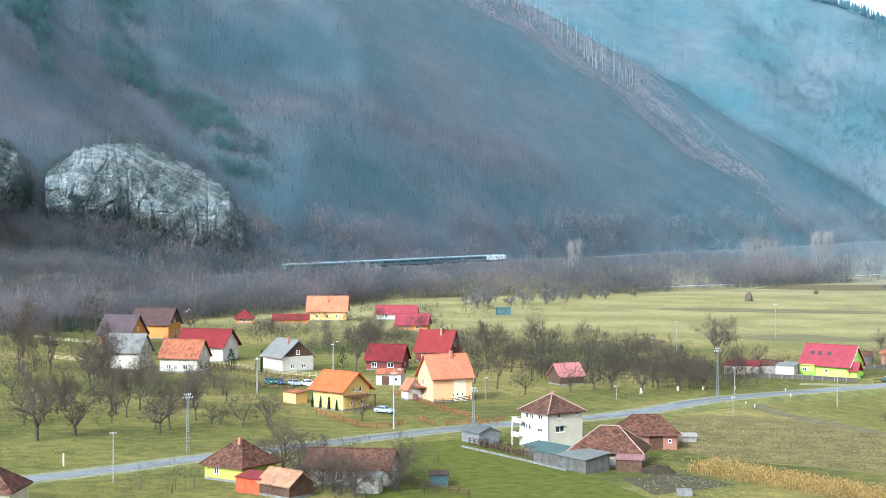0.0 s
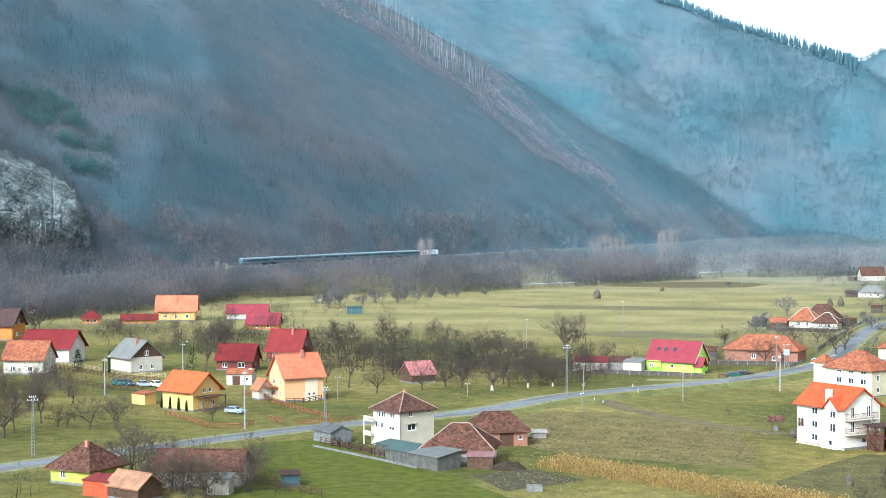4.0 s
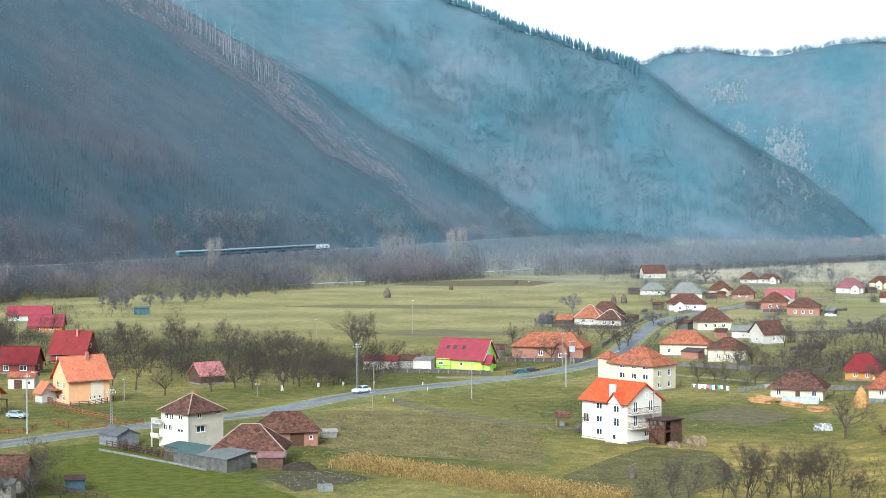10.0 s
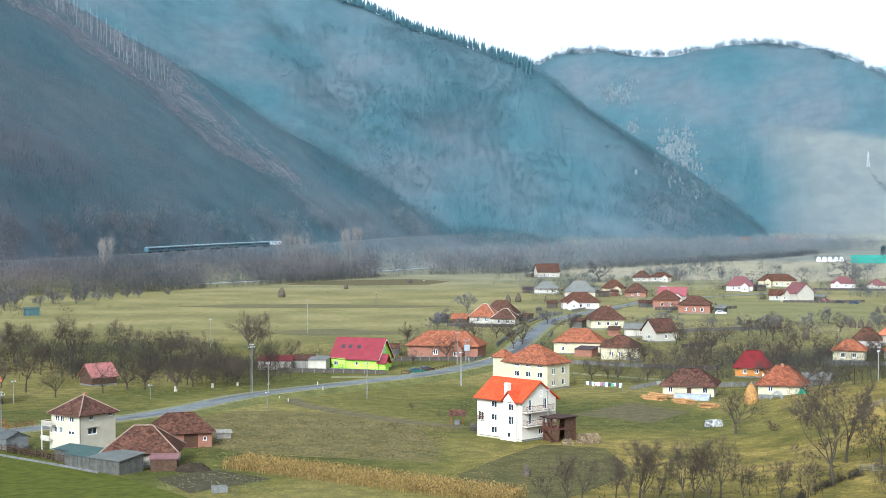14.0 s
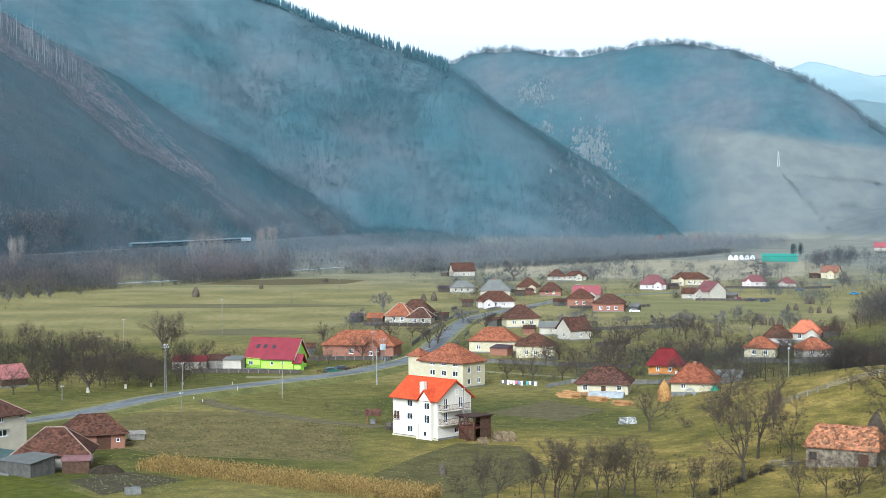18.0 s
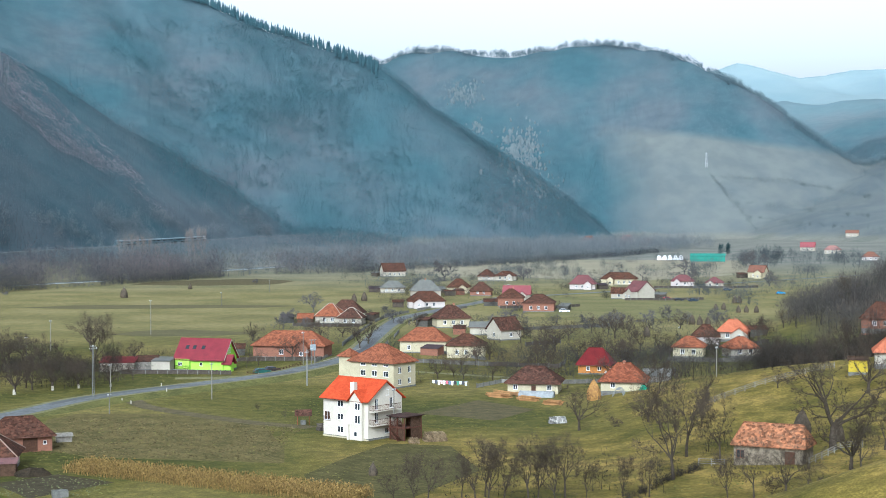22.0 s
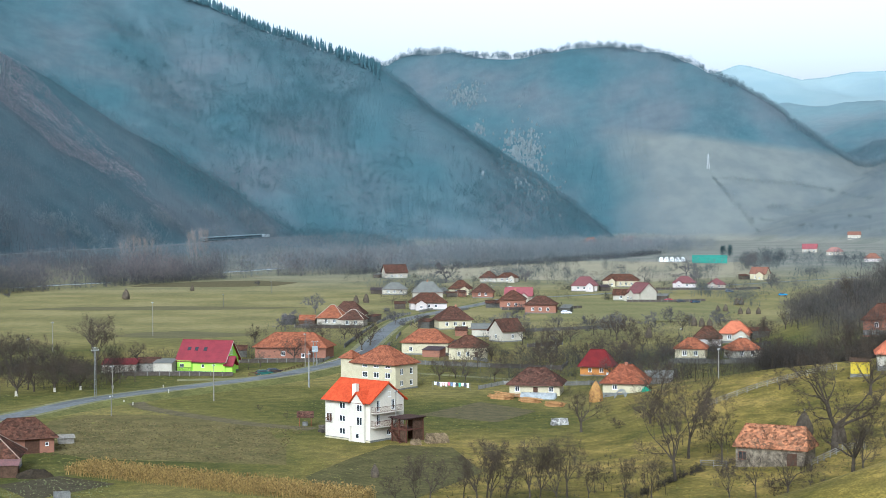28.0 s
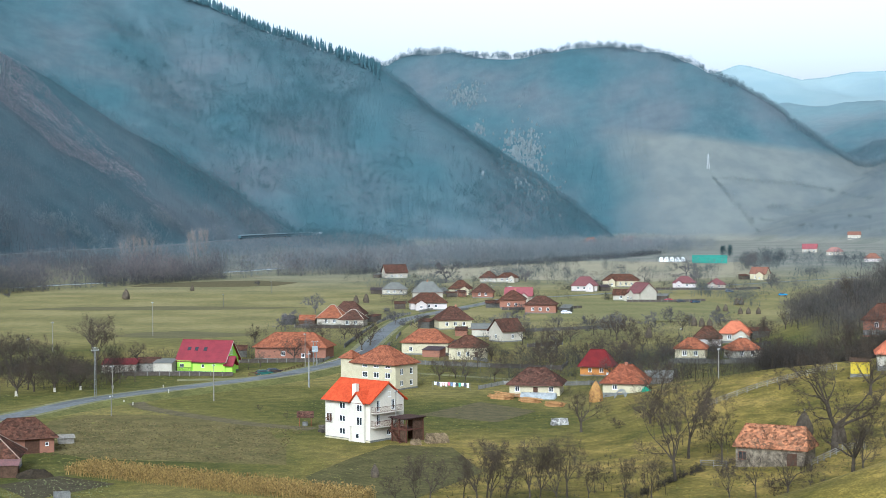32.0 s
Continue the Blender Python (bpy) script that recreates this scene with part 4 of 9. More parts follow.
house("house with a grey sheet hipped roof", -7.5, 736.3, 4, 14.0, 9, 3.0, 4.6, "hip", white(), T_GREY, group=FAR, win=rowwin("F", 3, 3, 1.0), chim=[(0, 0, 0.8)])
house("white house with a pale grey roof", -23.8, 766.8, 0, 12.0, 8, 2.8, 3.0, "hip", white(), T_GREY, group=FAR, win=rowwin("F", 3, 3, 1.0))
house("cream house with a rust hipped roof", 8.6, 765.5, -6, 10.5, 8, 3.2, 3.6, "hip", cream(), T_RUST, group=FAR, win=rowwin("F", 2, 3, 1.0))
house("house with a dark brown roof", 19.0, 739.6, -6, 10.0, 8, 2.7, 3.6, "hip", P_BRICK, T_BROWN, group=FAR, win=rowwin("F", 2, 3, 1.0))
house("white cottage with a brown roof", 26.4, 901.2, -8, 9.6, 8, 2.8, 3.4, "hip", white(), T_BROWN, group=FAR, win=rowwin("F", 2, 3, 1.0))
house("long white cottage with a rust roof", 37.4, 900.6, -8, 12.0, 8, 2.9, 2.4, "hip", white(), T_RUST, group=FAR, win=rowwin("F", 3, 3, 1.0))
house("white farmhouse with a brown gable roof", -29.9, 958.4, 20, 14.0, 8, 3.8, 4.4, "gable", white(), T_BROWN, group=FAR, win=rowwin("F", 3, 3, 1.0))
house("brick house with a rust hipped roof", 29.4, 656.8, -6, 10.6, 9, 3.8, 3.4, "hip", P_BRICK, T_RUST, group=FAR, win=rowwin("F", 2, 3, 1.0), chim=[(1, 0, 1.0)])
house("white house with a crimson roof", 33.2, 682.7, -6, 11.5, 9, 4.0, 3.2, "gable", white(), T_CRIMSON, group=FAR, win=rowwin("F", 2, 3, 1.0))
house("brick house with a dark brown hipped roof", 39.2, 623.4, -8, 12.4, 9, 3.6, 3.0, "hip", P_BRICK, T_BROWN, group=FAR, win=rowwin("F", 3, 3, 1.0))
house("long low house with a dull red roof", 128.0, 826.0, -12, 12.0, 8, 3.0, 3.0, "hip", P_PINK, T_MAROON, group=FAR, win=rowwin("F", 2, 3, 1.0))
house("white-walled low house with a maroon roof", 143.0, 815.0, -12, 9.0, 8, 2.6, 2.6, "hip", white(), T_MAROON, group=FAR, win=rowwin("F", 2, 3, 1.0))
house("cream house with a salmon roof", 187.9, 923.7, -30, 9.5, 8, 4.0, 3.4, "gable", cream(), T_TERRA, group=FAR, win=rowwin("F", 2, 3, 1.0))
house("white house with a red gable roof at the valley's end", 223.0, 1859.1, -40, 15.0, 10, 5.0, 6.0, "gable", white(), T_VERMILION, group=FAR, win=rowwin("F", 3, 4, 1.5))
house("white house with a red roof at the valley's end", 236.5, 1796.9, -10, 15.0, 9, 3.9, 4.0, "hip", white(), T_TERRA, group=FAR, win=rowwin("F", 3, 4, 1.0))
house("pale house with a reddish roof at the wood's edge", 181.0, 1908.0, -5, 17.0, 9, 4.6, 5.0, "hip", P_PINK, T_TERRA, group=FAR, win=rowwin("F", 3, 4, 1.0))

house("white house with a pale red roof down the valley", 362.0, 1538.0, -20, 14.0, 9, 4.2, 4.4, "gable", white(), T_CRIMSON, group=FAR, win=rowwin("F", 3, 4, 1.0))
house("white farmhouse with a haze-paled red roof down the valley", 360.0, 1433.0, -15, 15.0, 9, 4.0, 3.6, "hip", white(), T_VERMILION, group=FAR, win=rowwin("F", 3, 4, 1.0))
house("low house with a haze-paled terracotta roof down the valley", 342.0, 1241.0, -15, 13.0, 9, 3.4, 3.6, "hip", P_PINK, T_TERRA, group=FAR, win=rowwin("F", 3, 4, 1.0))
house("pale cottage on the far pasture's edge", 532.6, 2019.0, -20, 16.0, 9, 5.0, 3.6, "gable", white(), T_TERRA, group=FAR, win=rowwin("F", 3, 4, 1.0))
house("low white barn by the river trees", -6.0, 1235.0, 10, 12.0, 8, 4.0, 3.0, "gable", white(), T_GREY, group=FAR, category="barn", name="barn", win=rowwin("F", 2, 4, 1.0))

# ---- bare trees ----
BARK = mat("grey_brown_bark", (0.082, 0.066, 0.048), (0.046, 0.037, 0.029), 3.0, bump=0.5)
TWIG = mat("bare_twigs", (0.078, 0.060, 0.044), (0.048, 0.039, 0.030), 1.0, island=0.25, objrand=0.18)


def tree_meshes(seed, height_m=7.0, mains=5, levels=3, fork_at=0.25, lean_out=50.0, fork=32.0, rise=0.10, trunk_r=0.2, shrink=0.74, twigs=8, twig_w=0.022, twig_len=0.9, bark=None, twig_mat=None, squeeze=1.0):
    """A forking bare tree: trunk, limbs that divide again and again, and fine twigs at their ends."""
    rnd = random.Random(seed)
    tb, cb = Build(), Build()

    def turn(d, degrees):
        """d bent away by an angle towards a random side."""
        s = d.cross(Vector((rnd.uniform(-1, 1), rnd.uniform(-1, 1), rnd.uniform(-1, 1))))
        if s.length < 1e-3:
            s = Vector((1, 0, 0))
        k = radians(degrees)
        return (d * math.cos(k) + s.normalized() * math.sin(k)).normalized()

    def blade(p, q, w):
        s = (q - p).cross(Vector((rnd.uniform(-1, 1), rnd.uniform(-1, 1), rnd.uniform(-1, 1))))
        if s.length > 1e-4:
            s = s.normalized() * w
            cb.add([p - s, p + s, q], [(0, 1, 2)])

    def shoot(p, d, length):
        q = p + (turn(d, rnd.uniform(5, 30)) + Vector((0, 0, rise * 0.6))).normalized() * length
        blade(p, q, twig_w)
        for f in (0.35, 0.6, 0.8)[:2 if length < 0.6 else 3]:
            m = p.lerp(q, f)
            blade(m, m + turn(d, rnd.uniform(25, 60)) * length * rnd.uniform(0.35, 0.6), twig_w * 0.65)

    def limb(p, d, length, r, level):
        for k in range(3):
            d = (turn(d, rnd.uniform(4, 17)) + Vector((0, 0, rise))).normalized()
            q, r2 = p + d * (length / 3), r * 0.86
            (tb if r > 0.035 else cb).tube(p, q, r, r2, 6 if r > 0.09 else (4 if r > 0.04 else 3), cap=False)
            if level and k < 2 and rnd.random() < 0.6:
                limb(q, turn(d, rnd.uniform(35, 65)), length * shrink * rnd.uniform(0.5, 0.8), r2 * 0.45, level - 1)
            elif not level:
                for _ in range(twigs // 3):
                    shoot(q, turn(d, rnd.uniform(20, 65)), length * twig_len * rnd.uniform(0.5, 1.0))
            p, r = q, r2
        if level:
            for k in range(2 if level > 1 or rnd.random() < 0.6 else 3):
                limb(p, turn(d, rnd.uniform(0.5, 1.2) * fork), length * shrink * rnd.uniform(0.82, 1.12), r * (0.82 if k == 0 else 0.66), level - 1)
        else:
            for _ in range(max(2, twigs // 3)):
                shoot(p, turn(d, rnd.uniform(5, 45)), length * twig_len * rnd.uniform(0.6, 1.0))

    top = height_m * fork_at
    lean = Vector((rnd.uniform(-0.08, 0.08), rnd.uniform(-0.08, 0.08), 1)).normalized()
    mid = lean * top * 0.5
    tip = mid + turn(lean, 5) * top * 0.5
    tb.tube((0, 0, -0.3), (0, 0, 0.12), trunk_r * 1.7, trunk_r * 1.25, 8, cap=False).tube((0, 0, 0.12), mid, trunk_r * 1.25, trunk_r, 8, cap=False).tube(mid, tip, trunk_r, trunk_r * 0.88, 8, cap=False)
    reach = (height_m - top) * (1 - shrink) / (1 - shrink ** (levels + 1)) * 1.15
    for i in range(mains):
        a = 2 * math.pi * (i + rnd.uniform(-0.3, 0.3)) / mains
        o = radians(lean_out * rnd.uniform(0.6, 1.2)) if i or mains < 4 else radians(lean_out * 0.25)
        limb(tip - lean * rnd.uniform(0, top * 0.18), Vector((math.cos(a) * math.sin(o), math.sin(a) * math.sin(o), math.cos(o))), reach * rnd.uniform(0.85, 1.1), trunk_r * rnd.uniform(0.5, 0.68), levels)
    k = height_m / max(v[2] for v in cb.v)
    for bb in (tb, cb):
        bb.v = [(v[0] * k * squeeze, v[1] * k * squeeze, v[2] * k) for v in bb.v]
    return tb.mesh("trunk", bark or BARK), cb.mesh("crown", twig_mat or TWIG)


TREES = {}
# Twigs and bark of far trees: paler grey, haze put into the colour.
TWIG_HAZE = mat("hazed_twigs", (0.120, 0.110, 0.105), (0.080, 0.078, 0.077), 1.0, island=0.25, objrand=0.2)
POPLAR = mat("pale_poplar_bark", (0.240, 0.210, 0.192), (0.180, 0.162, 0.150), 1.0, island=0.2)


def tree(kind, x, y, scale=1.0, label="bare fruit tree with a spreading crown", group="orchard trees", rz=None, whitewash=False, z=None):
    far = y > 520 and kind != "poplar"
    shape = kind + "_far" if far else kind
    if shape not in TREES:
        lite = {"levels": 2, "twigs": 10, "twig_w": 0.05, "twig_len": 1.1, "twig_mat": TWIG_HAZE, "bark": TWIG_HAZE} if far else {}
        TREES[shape] = tree_meshes(**{**{
            "apple_a": dict(seed=1, height_m=6.5, mains=6, levels=3, fork_at=0.24, lean_out=62, fork=40, rise=0.05, trunk_r=0.20, twigs=8, twig_w=0.016, twig_len=1.05),
            "apple_b": dict(seed=2, height_m=6.0, mains=6, levels=3, fork_at=0.22, lean_out=68, fork=42, rise=0.03, trunk_r=0.18, twigs=8, twig_w=0.016, twig_len=1.05),
            "apple_c": dict(seed=7, height_m=7.0, mains=6, levels=3, fork_at=0.26, lean_out=55, fork=38, rise=0.08, trunk_r=0.20, twigs=8, twig_w=0.016, twig_len=1.05),
            "tall_a": dict(seed=3, height_m=12, mains=4, levels=4, fork_at=0.30, lean_out=30, fork=30, rise=0.10, trunk_r=0.21, twigs=6, twig_w=0.018, twig_len=1.15),
            "tall_b": dict(seed=4, height_m=13, mains=5, levels=4, fork_at=0.24, lean_out=34, fork=28, rise=0.12, trunk_r=0.22, twigs=6, twig_w=0.018, twig_len=1.15),
            "wide": dict(seed=5, height_m=13, mains=5, levels=4, fork_at=0.24, lean_out=52, fork=34, rise=0.05, trunk_r=0.42, twigs=7, twig_w=0.024),
            "poplar": dict(seed=9, height_m=14, mains=5, levels=2, fork_at=0.12, lean_out=16, fork=14, rise=0.3, trunk_r=0.24, twigs=6, twig_w=0.05, bark=POPLAR, twig_mat=POPLAR, squeeze=0.7),
            "bush": dict(seed=6, height_m=3.2, mains=7, levels=2, fork_at=0.05, lean_out=48, fork=34, trunk_r=0.06, twigs=12, twig_w=0.02),
        }[kind], **lite})
    tm, cm = TREES[shape]
    m = put(x, y, random.Random(int(x * 13 + y * 7)).uniform(0, 360) if rz is None else rz, z) @ Matrix.Diagonal((scale, scale, scale, 1))
    ob = thing("bush" if kind == "bush" else "tree", m, label, "bush" if kind == "bush" else "tree", group)
    part("trunk", tm, None, ob)
    part("crown", cm, None, ob)
    if whitewash:
        part("painted_base", Build().tube((0, 0, -0.1), (0, 0, 0.7), 0.23, 0.205, 8), white(), ob, "whitewashed trunk base")
    return ob


# ---- woods as stuff ----
def stuff_mesh(name, vv, ff, material, label):
    me = bpy.data.meshes.new(name)
    me.vertices.add(len(vv))
    me.vertices.foreach_set("co", vv.astype(np.float32).ravel())
    me.loops.add(len(ff) * 3)
    me.loops.foreach_set("vertex_index", ff.astype(np.int32).ravel())
    me.polygons.add(len(ff))
    me.polygons.foreach_set("loop_start", np.arange(0, len(ff) * 3, 3, dtype=np.int32))
    me.update(calc_edges=True)
    me.materials.append(material)
    return tagged(new(name, me), label, "woods", kind="stuff")


def woods(name, xs, ys, heights, material, label, twigs=14, thin=0.10, slim=0.32, seed=0, z=None, low=0.28, stem=1.0):
    """Many bare trees in one mesh: a stem and upward-fanned boughs for each."""
    rng = np.random.default_rng(seed)
    n = len(xs)
    zs = height(xs, ys) - 0.3 if z is None else z
    base = np.stack([xs, ys, zs], -1)
    V, Fc = [], []
    # stems: three-sided spikes
    ang = rng.uniform(0, 6.28, n)
    r = (heights * 0.008 + 0.03) * stem
    off = 0
    tri = []
    pts = []
    for k in range(3):
        a = ang + k * 2.094
        pts.append(base + np.stack([np.cos(a) * r, np.sin(a) * r, 0 * r], -1))
    lean = rng.normal(0, 0.04, (n, 2))
    tip = base + np.stack([lean[:, 0] * heights, lean[:, 1] * heights, heights * 0.92], -1)
    pts.append(tip)
    P = np.stack(pts, 1)
    V.append(P.reshape(-1, 3))
    idx = np.arange(n)[:, None] * 4
    Fc.append(np.stack([idx[:, 0], idx[:, 0] + 1, idx[:, 0] + 3], -1))
    Fc.append(np.stack([idx[:, 0] + 1, idx[:, 0] + 2, idx[:, 0] + 3], -1))
    off = n * 4
    # boughs: thin blades rising outwards from the stem
    for k in range(twigs):
        f = rng.uniform(low, 0.92, n)
        s = base + (tip - base) * f[:, None]
        a = rng.uniform(0, 6.28, n)
        reach = heights * slim * rng.uniform(0.45, 1.05, n) * (1.15 - 0.75 * f)
        rise = heights * rng.uniform(0.06, 0.30, n)
        e = s + np.stack([np.cos(a) * reach, np.sin(a) * reach, rise], -1)
        w = thin * heights * 0.1 * rng.uniform(0.5, 1.2, n)
        b_ = rng.uniform(0, 6.28, n)
        sd = np.stack([np.cos(b_) * w, np.sin(b_) * w, rng.uniform(0, 1, n) * w], -1)
        mid = s + (e - s) * 0.45
        mid2 = mid + np.stack([np.cos(a + 1.3), np.sin(a + 1.3), 0.9 + 0 * a], -1) * (reach * 0.42)[:, None]
        P = np.stack([s - sd, s + sd, e, mid, mid + sd * 1.4, mid2], 1)
        V.append(P.reshape(-1, 3))
        i6 = off + np.arange(n) * 6
        Fc.append(np.stack([i6, i6 + 1, i6 + 2], -1))
        Fc.append(np.stack([i6 + 3, i6 + 4, i6 + 5], -1))
        off += n * 6
    return stuff_mesh(name, np.concatenate(V), np.concatenate(Fc), material, label)


def crowns(name, xs, ys, heights, material, label, twigs=40, width=0.10, wide=0.30, seed=0, low=0.22, trunk=0.011, zs=None):
    """Many bare trees in one mesh: a stem and a domed head of fine branches and twigs."""
    rng = np.random.default_rng(seed)
    n = len(xs)
    base = np.stack([xs, ys, height(xs, ys) - 0.3 if zs is None else zs], -1)
    lean = rng.normal(0, 0.04, (n, 2)) * heights[:, None]
    ang, r = rng.uniform(0, 6.28, n), heights * trunk + 0.03
    tip = base + np.stack([lean[:, 0], lean[:, 1], heights * 0.6], -1)
    stem = [base + np.stack([np.cos(ang + k * 2.094) * r, np.sin(ang + k * 2.094) * r, 0 * r], -1) for k in range(3)] + [tip]
    V, F, off = [np.stack(stem, 1).reshape(-1, 3)], [], n * 4
    i = np.arange(n) * 4
    F += [np.stack([i, i + 1, i + 3], -1), np.stack([i + 1, i + 2, i + 3], -1)]
    half = heights * (1 - low) / 2
    mid = base + np.stack([lean[:, 0] * 0.5, lean[:, 1] * 0.5, heights * low + half * 0.9], -1)
    reach = heights * wide * rng.uniform(0.75, 1.2, n)
    for k in range(twigs):
        u, v = rng.uniform(-0.75, 1.0, n), rng.uniform(0, 6.283, n)
        c = np.sqrt(1 - u * u)
        out = np.stack([c * np.cos(v) * reach, c * np.sin(v) * reach, u * half], -1)
        a = mid + out * np.sqrt(rng.uniform(0.06, 1.0, n))[:, None]
        e = a + (out * 0.22 + rng.normal(0, 0.055, (n, 3)) * heights[:, None] + np.stack([0 * u, 0 * u, heights * 0.05], -1))
        t, w = rng.uniform(0, 6.283, n), width * rng.uniform(0.5, 1.2, n)
        sd = np.stack([np.cos(t) * w, np.sin(t) * w, rng.uniform(-0.6, 0.6, n) * w], -1)
        m = a + (e - a) * rng.uniform(0.2, 0.6, n)[:, None]
        e2 = m + (e - a) * 0.3 + rng.normal(0, 0.055, (n, 3)) * heights[:, None]
        V.append(np.stack([a - sd, a + sd, e, m - sd * 0.7, m + sd * 0.7, e2], 1).reshape(-1, 3))
        i = off + np.arange(n) * 6
        F += [np.stack([i, i + 1, i + 2], -1), np.stack([i + 3, i + 4, i + 5], -1)]
        off += n * 6
    return stuff_mesh(name, np.concatenate(V), np.concatenate(F), material, label)


def scatter(n, az0, az1, r0, r1, seed, accept):
    """Random places in a sector seen from the camera, kept where accept(x, y, z) is true."""
    rng = np.random.default_rng(seed)
    a = np.radians(rng.uniform(az0, az1, n))
    r = np.sqrt(rng.uniform(r0 ** 2, r1 ** 2, n))
    x, y = r * np.sin(a), r * np.cos(a)
    z = height(x, y)
    k = accept(x, y, z)
    return x[k], y[k], z[k]


def wood_mat(name, c1, c2, scale=0.012, island=0.3, thin=0.5):
    """Thin twigs: light passes round and through them, so half of it comes out on the far side."""
    if name in MATS:
        return MATS[name]
    m = mat(name, c1, c2, scale, rough=1.0, spec=0.0, island=island, fine=14)
    n, l = m.node_tree.nodes, m.node_tree.links
    b = n["Principled BSDF"]
    t = n.new("ShaderNodeBsdfTranslucent")
    l.new(b.inputs["Base Color"].links[0].from_socket, t.inputs["Color"])
    x = n.new("ShaderNodeMixShader")
    x.inputs["Fac"].default_value = thin
    l.new(b.outputs[0], x.inputs[1])
    l.new(t.outputs[0], x.inputs[2])
    l.new(x.outputs[0], n["Material Output"].inputs["Surface"])
    return m


# Distance haze is put into these wood colours: bluer and paler farther off.
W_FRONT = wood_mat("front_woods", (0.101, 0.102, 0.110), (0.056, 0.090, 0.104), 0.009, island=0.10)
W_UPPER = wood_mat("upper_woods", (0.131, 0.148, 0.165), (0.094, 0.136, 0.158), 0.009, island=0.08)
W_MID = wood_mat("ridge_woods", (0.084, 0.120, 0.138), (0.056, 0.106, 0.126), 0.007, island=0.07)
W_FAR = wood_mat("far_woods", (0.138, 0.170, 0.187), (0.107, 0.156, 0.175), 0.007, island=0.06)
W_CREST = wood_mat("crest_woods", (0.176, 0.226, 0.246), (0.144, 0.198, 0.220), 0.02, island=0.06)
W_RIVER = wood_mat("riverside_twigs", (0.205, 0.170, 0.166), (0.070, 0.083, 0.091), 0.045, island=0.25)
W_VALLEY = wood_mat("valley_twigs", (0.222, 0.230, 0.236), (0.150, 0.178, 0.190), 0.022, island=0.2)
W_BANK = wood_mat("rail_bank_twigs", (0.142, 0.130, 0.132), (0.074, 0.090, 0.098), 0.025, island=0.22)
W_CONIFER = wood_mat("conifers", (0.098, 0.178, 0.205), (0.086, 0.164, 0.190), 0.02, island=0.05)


def off_rail(x, y, w=9):
    return np.abs(x - along(RAIL, y)) > w


def from_crest(k, x, y):
    """Distance in plan from a ridge line."""
    pts = RIDGES[k][2]
    best = np.full(np.shape(x), 1e9)
    for (ax, ay, _), (bx, by, _) in zip(pts[:-1], pts[1:]):
        dx, dy = bx - ax, by - ay
        t = np.clip(((x - ax) * dx + (y - ay) * dy) / (dx * dx + dy * dy), 0, 1)
        best = np.minimum(best, np.hypot(x - ax - t * dx, y - ay - t * dy))
    return best


def felled(x, y):
    """The felled strip along the crest of the front mountain."""
    az = np.degrees(np.arctan2(x, y))
    wide = np.interp(az, [-23, -19, -14, -11, -10], [95, 95, 78, 30, 0]) * (1 + 0.45 * vnoise(x / 40, y / 40, 6))
    return (from_crest(1, x, y) < wide) & (az > -23)


CLIFF_TOP = ([-36.9, -36.2, -35.2, -33.8, -32.7, -31.3, -30.4, -29.9], [1.5, 2.2, 2.6, 2.7, 2.3, 1.6, 0.8, -0.4])
CLIFF_FOOT = ([-36.9, -34.1, -32.0, -29.9], [0.3, 0.0, -0.5, -0.8])


def in_cliff(x, y, z):
    az = np.degrees(np.arctan2(x, y))
    el = np.degrees(np.arctan2(z - EYE[2], np.hypot(x, y)))
    return (np.hypot(x, y) < 1000) & (az > -36.9) & (az < -29.9) & (el > np.interp(az, *CLIFF_FOOT) + 0.15) & (el < np.interp(az, *CLIFF_TOP) - 0.15) & (vnoise(x / 6, y / 6, 41) < 0.72)


def conifers(name, xs, ys, heights, material, label, seed=0):
    """Many dark conifers in one mesh: ragged stacked skirts."""
    rng = np.random.default_rng(seed)
    n = len(xs)
    base = np.stack([xs, ys, height(xs, ys) - 0.3], -1)
    V, Fc, off = [], [], 0
    for lev in range(4):
        z0, z1 = 0.08 + 0.21 * lev, 0.42 + 0.195 * lev
        rad = heights * (0.17 - 0.036 * lev)
        sides = 6
        ring = []
        for k in range(sides):
            a = k * 6.283 / sides + rng.uniform(-0.4, 0.4, n)
            rr = rad * rng.uniform(0.55, 1.15, n)
            ring.append(base + np.stack([np.cos(a) * rr, np.sin(a) * rr, heights * (z0 + rng.uniform(-0.05, 0.03, n))], -1))
        ring.append(base + np.stack([0 * heights, 0 * heights, heights * z1], -1))
        V.append(np.stack(ring, 1).reshape(-1, 3))
        i = off + np.arange(n) * (sides + 1)
        for k in range(sides):
            Fc.append(np.stack([i + k, i + (k + 1) % sides, i + sides], -1))
        off += n * (sides + 1)
    return stuff_mesh(name, np.concatenate(V), np.concatenate(Fc), material, label)


def glimpse(x, y):
    """Gaps between the river trees through which the water shows."""
    az, r = np.degrees(np.arctan2(x, y)), np.hypot(x, y)
    return ((az > -14.3) & (az < -12.3) & (r < 905)) | ((az > -8.0) & (az < -6.1) & (r < 1150))


def far_field(x, y, z):
    """Open pasture on the flank of the far mountain."""
    az, el = np.degrees(np.arctan2(x, y)), np.degrees(np.arctan2(z - EYE[2], np.hypot(x, y)))
    edge = 0.35 * vnoise(x / 60, y / 60, 23) + 0.15 * vnoise(x / 15, y / 15, 24)
    return (az > np.interp(el, [-1, 0.5, 2.6], [8.2, 7.9, 7.2]) + edge) & (el < np.interp(az, [7, 8.5, 11, 13, 16], [2.7, 2.75, 2.6, 2.35, 0.75]) + 0.5 * edge) & (y < 3050)


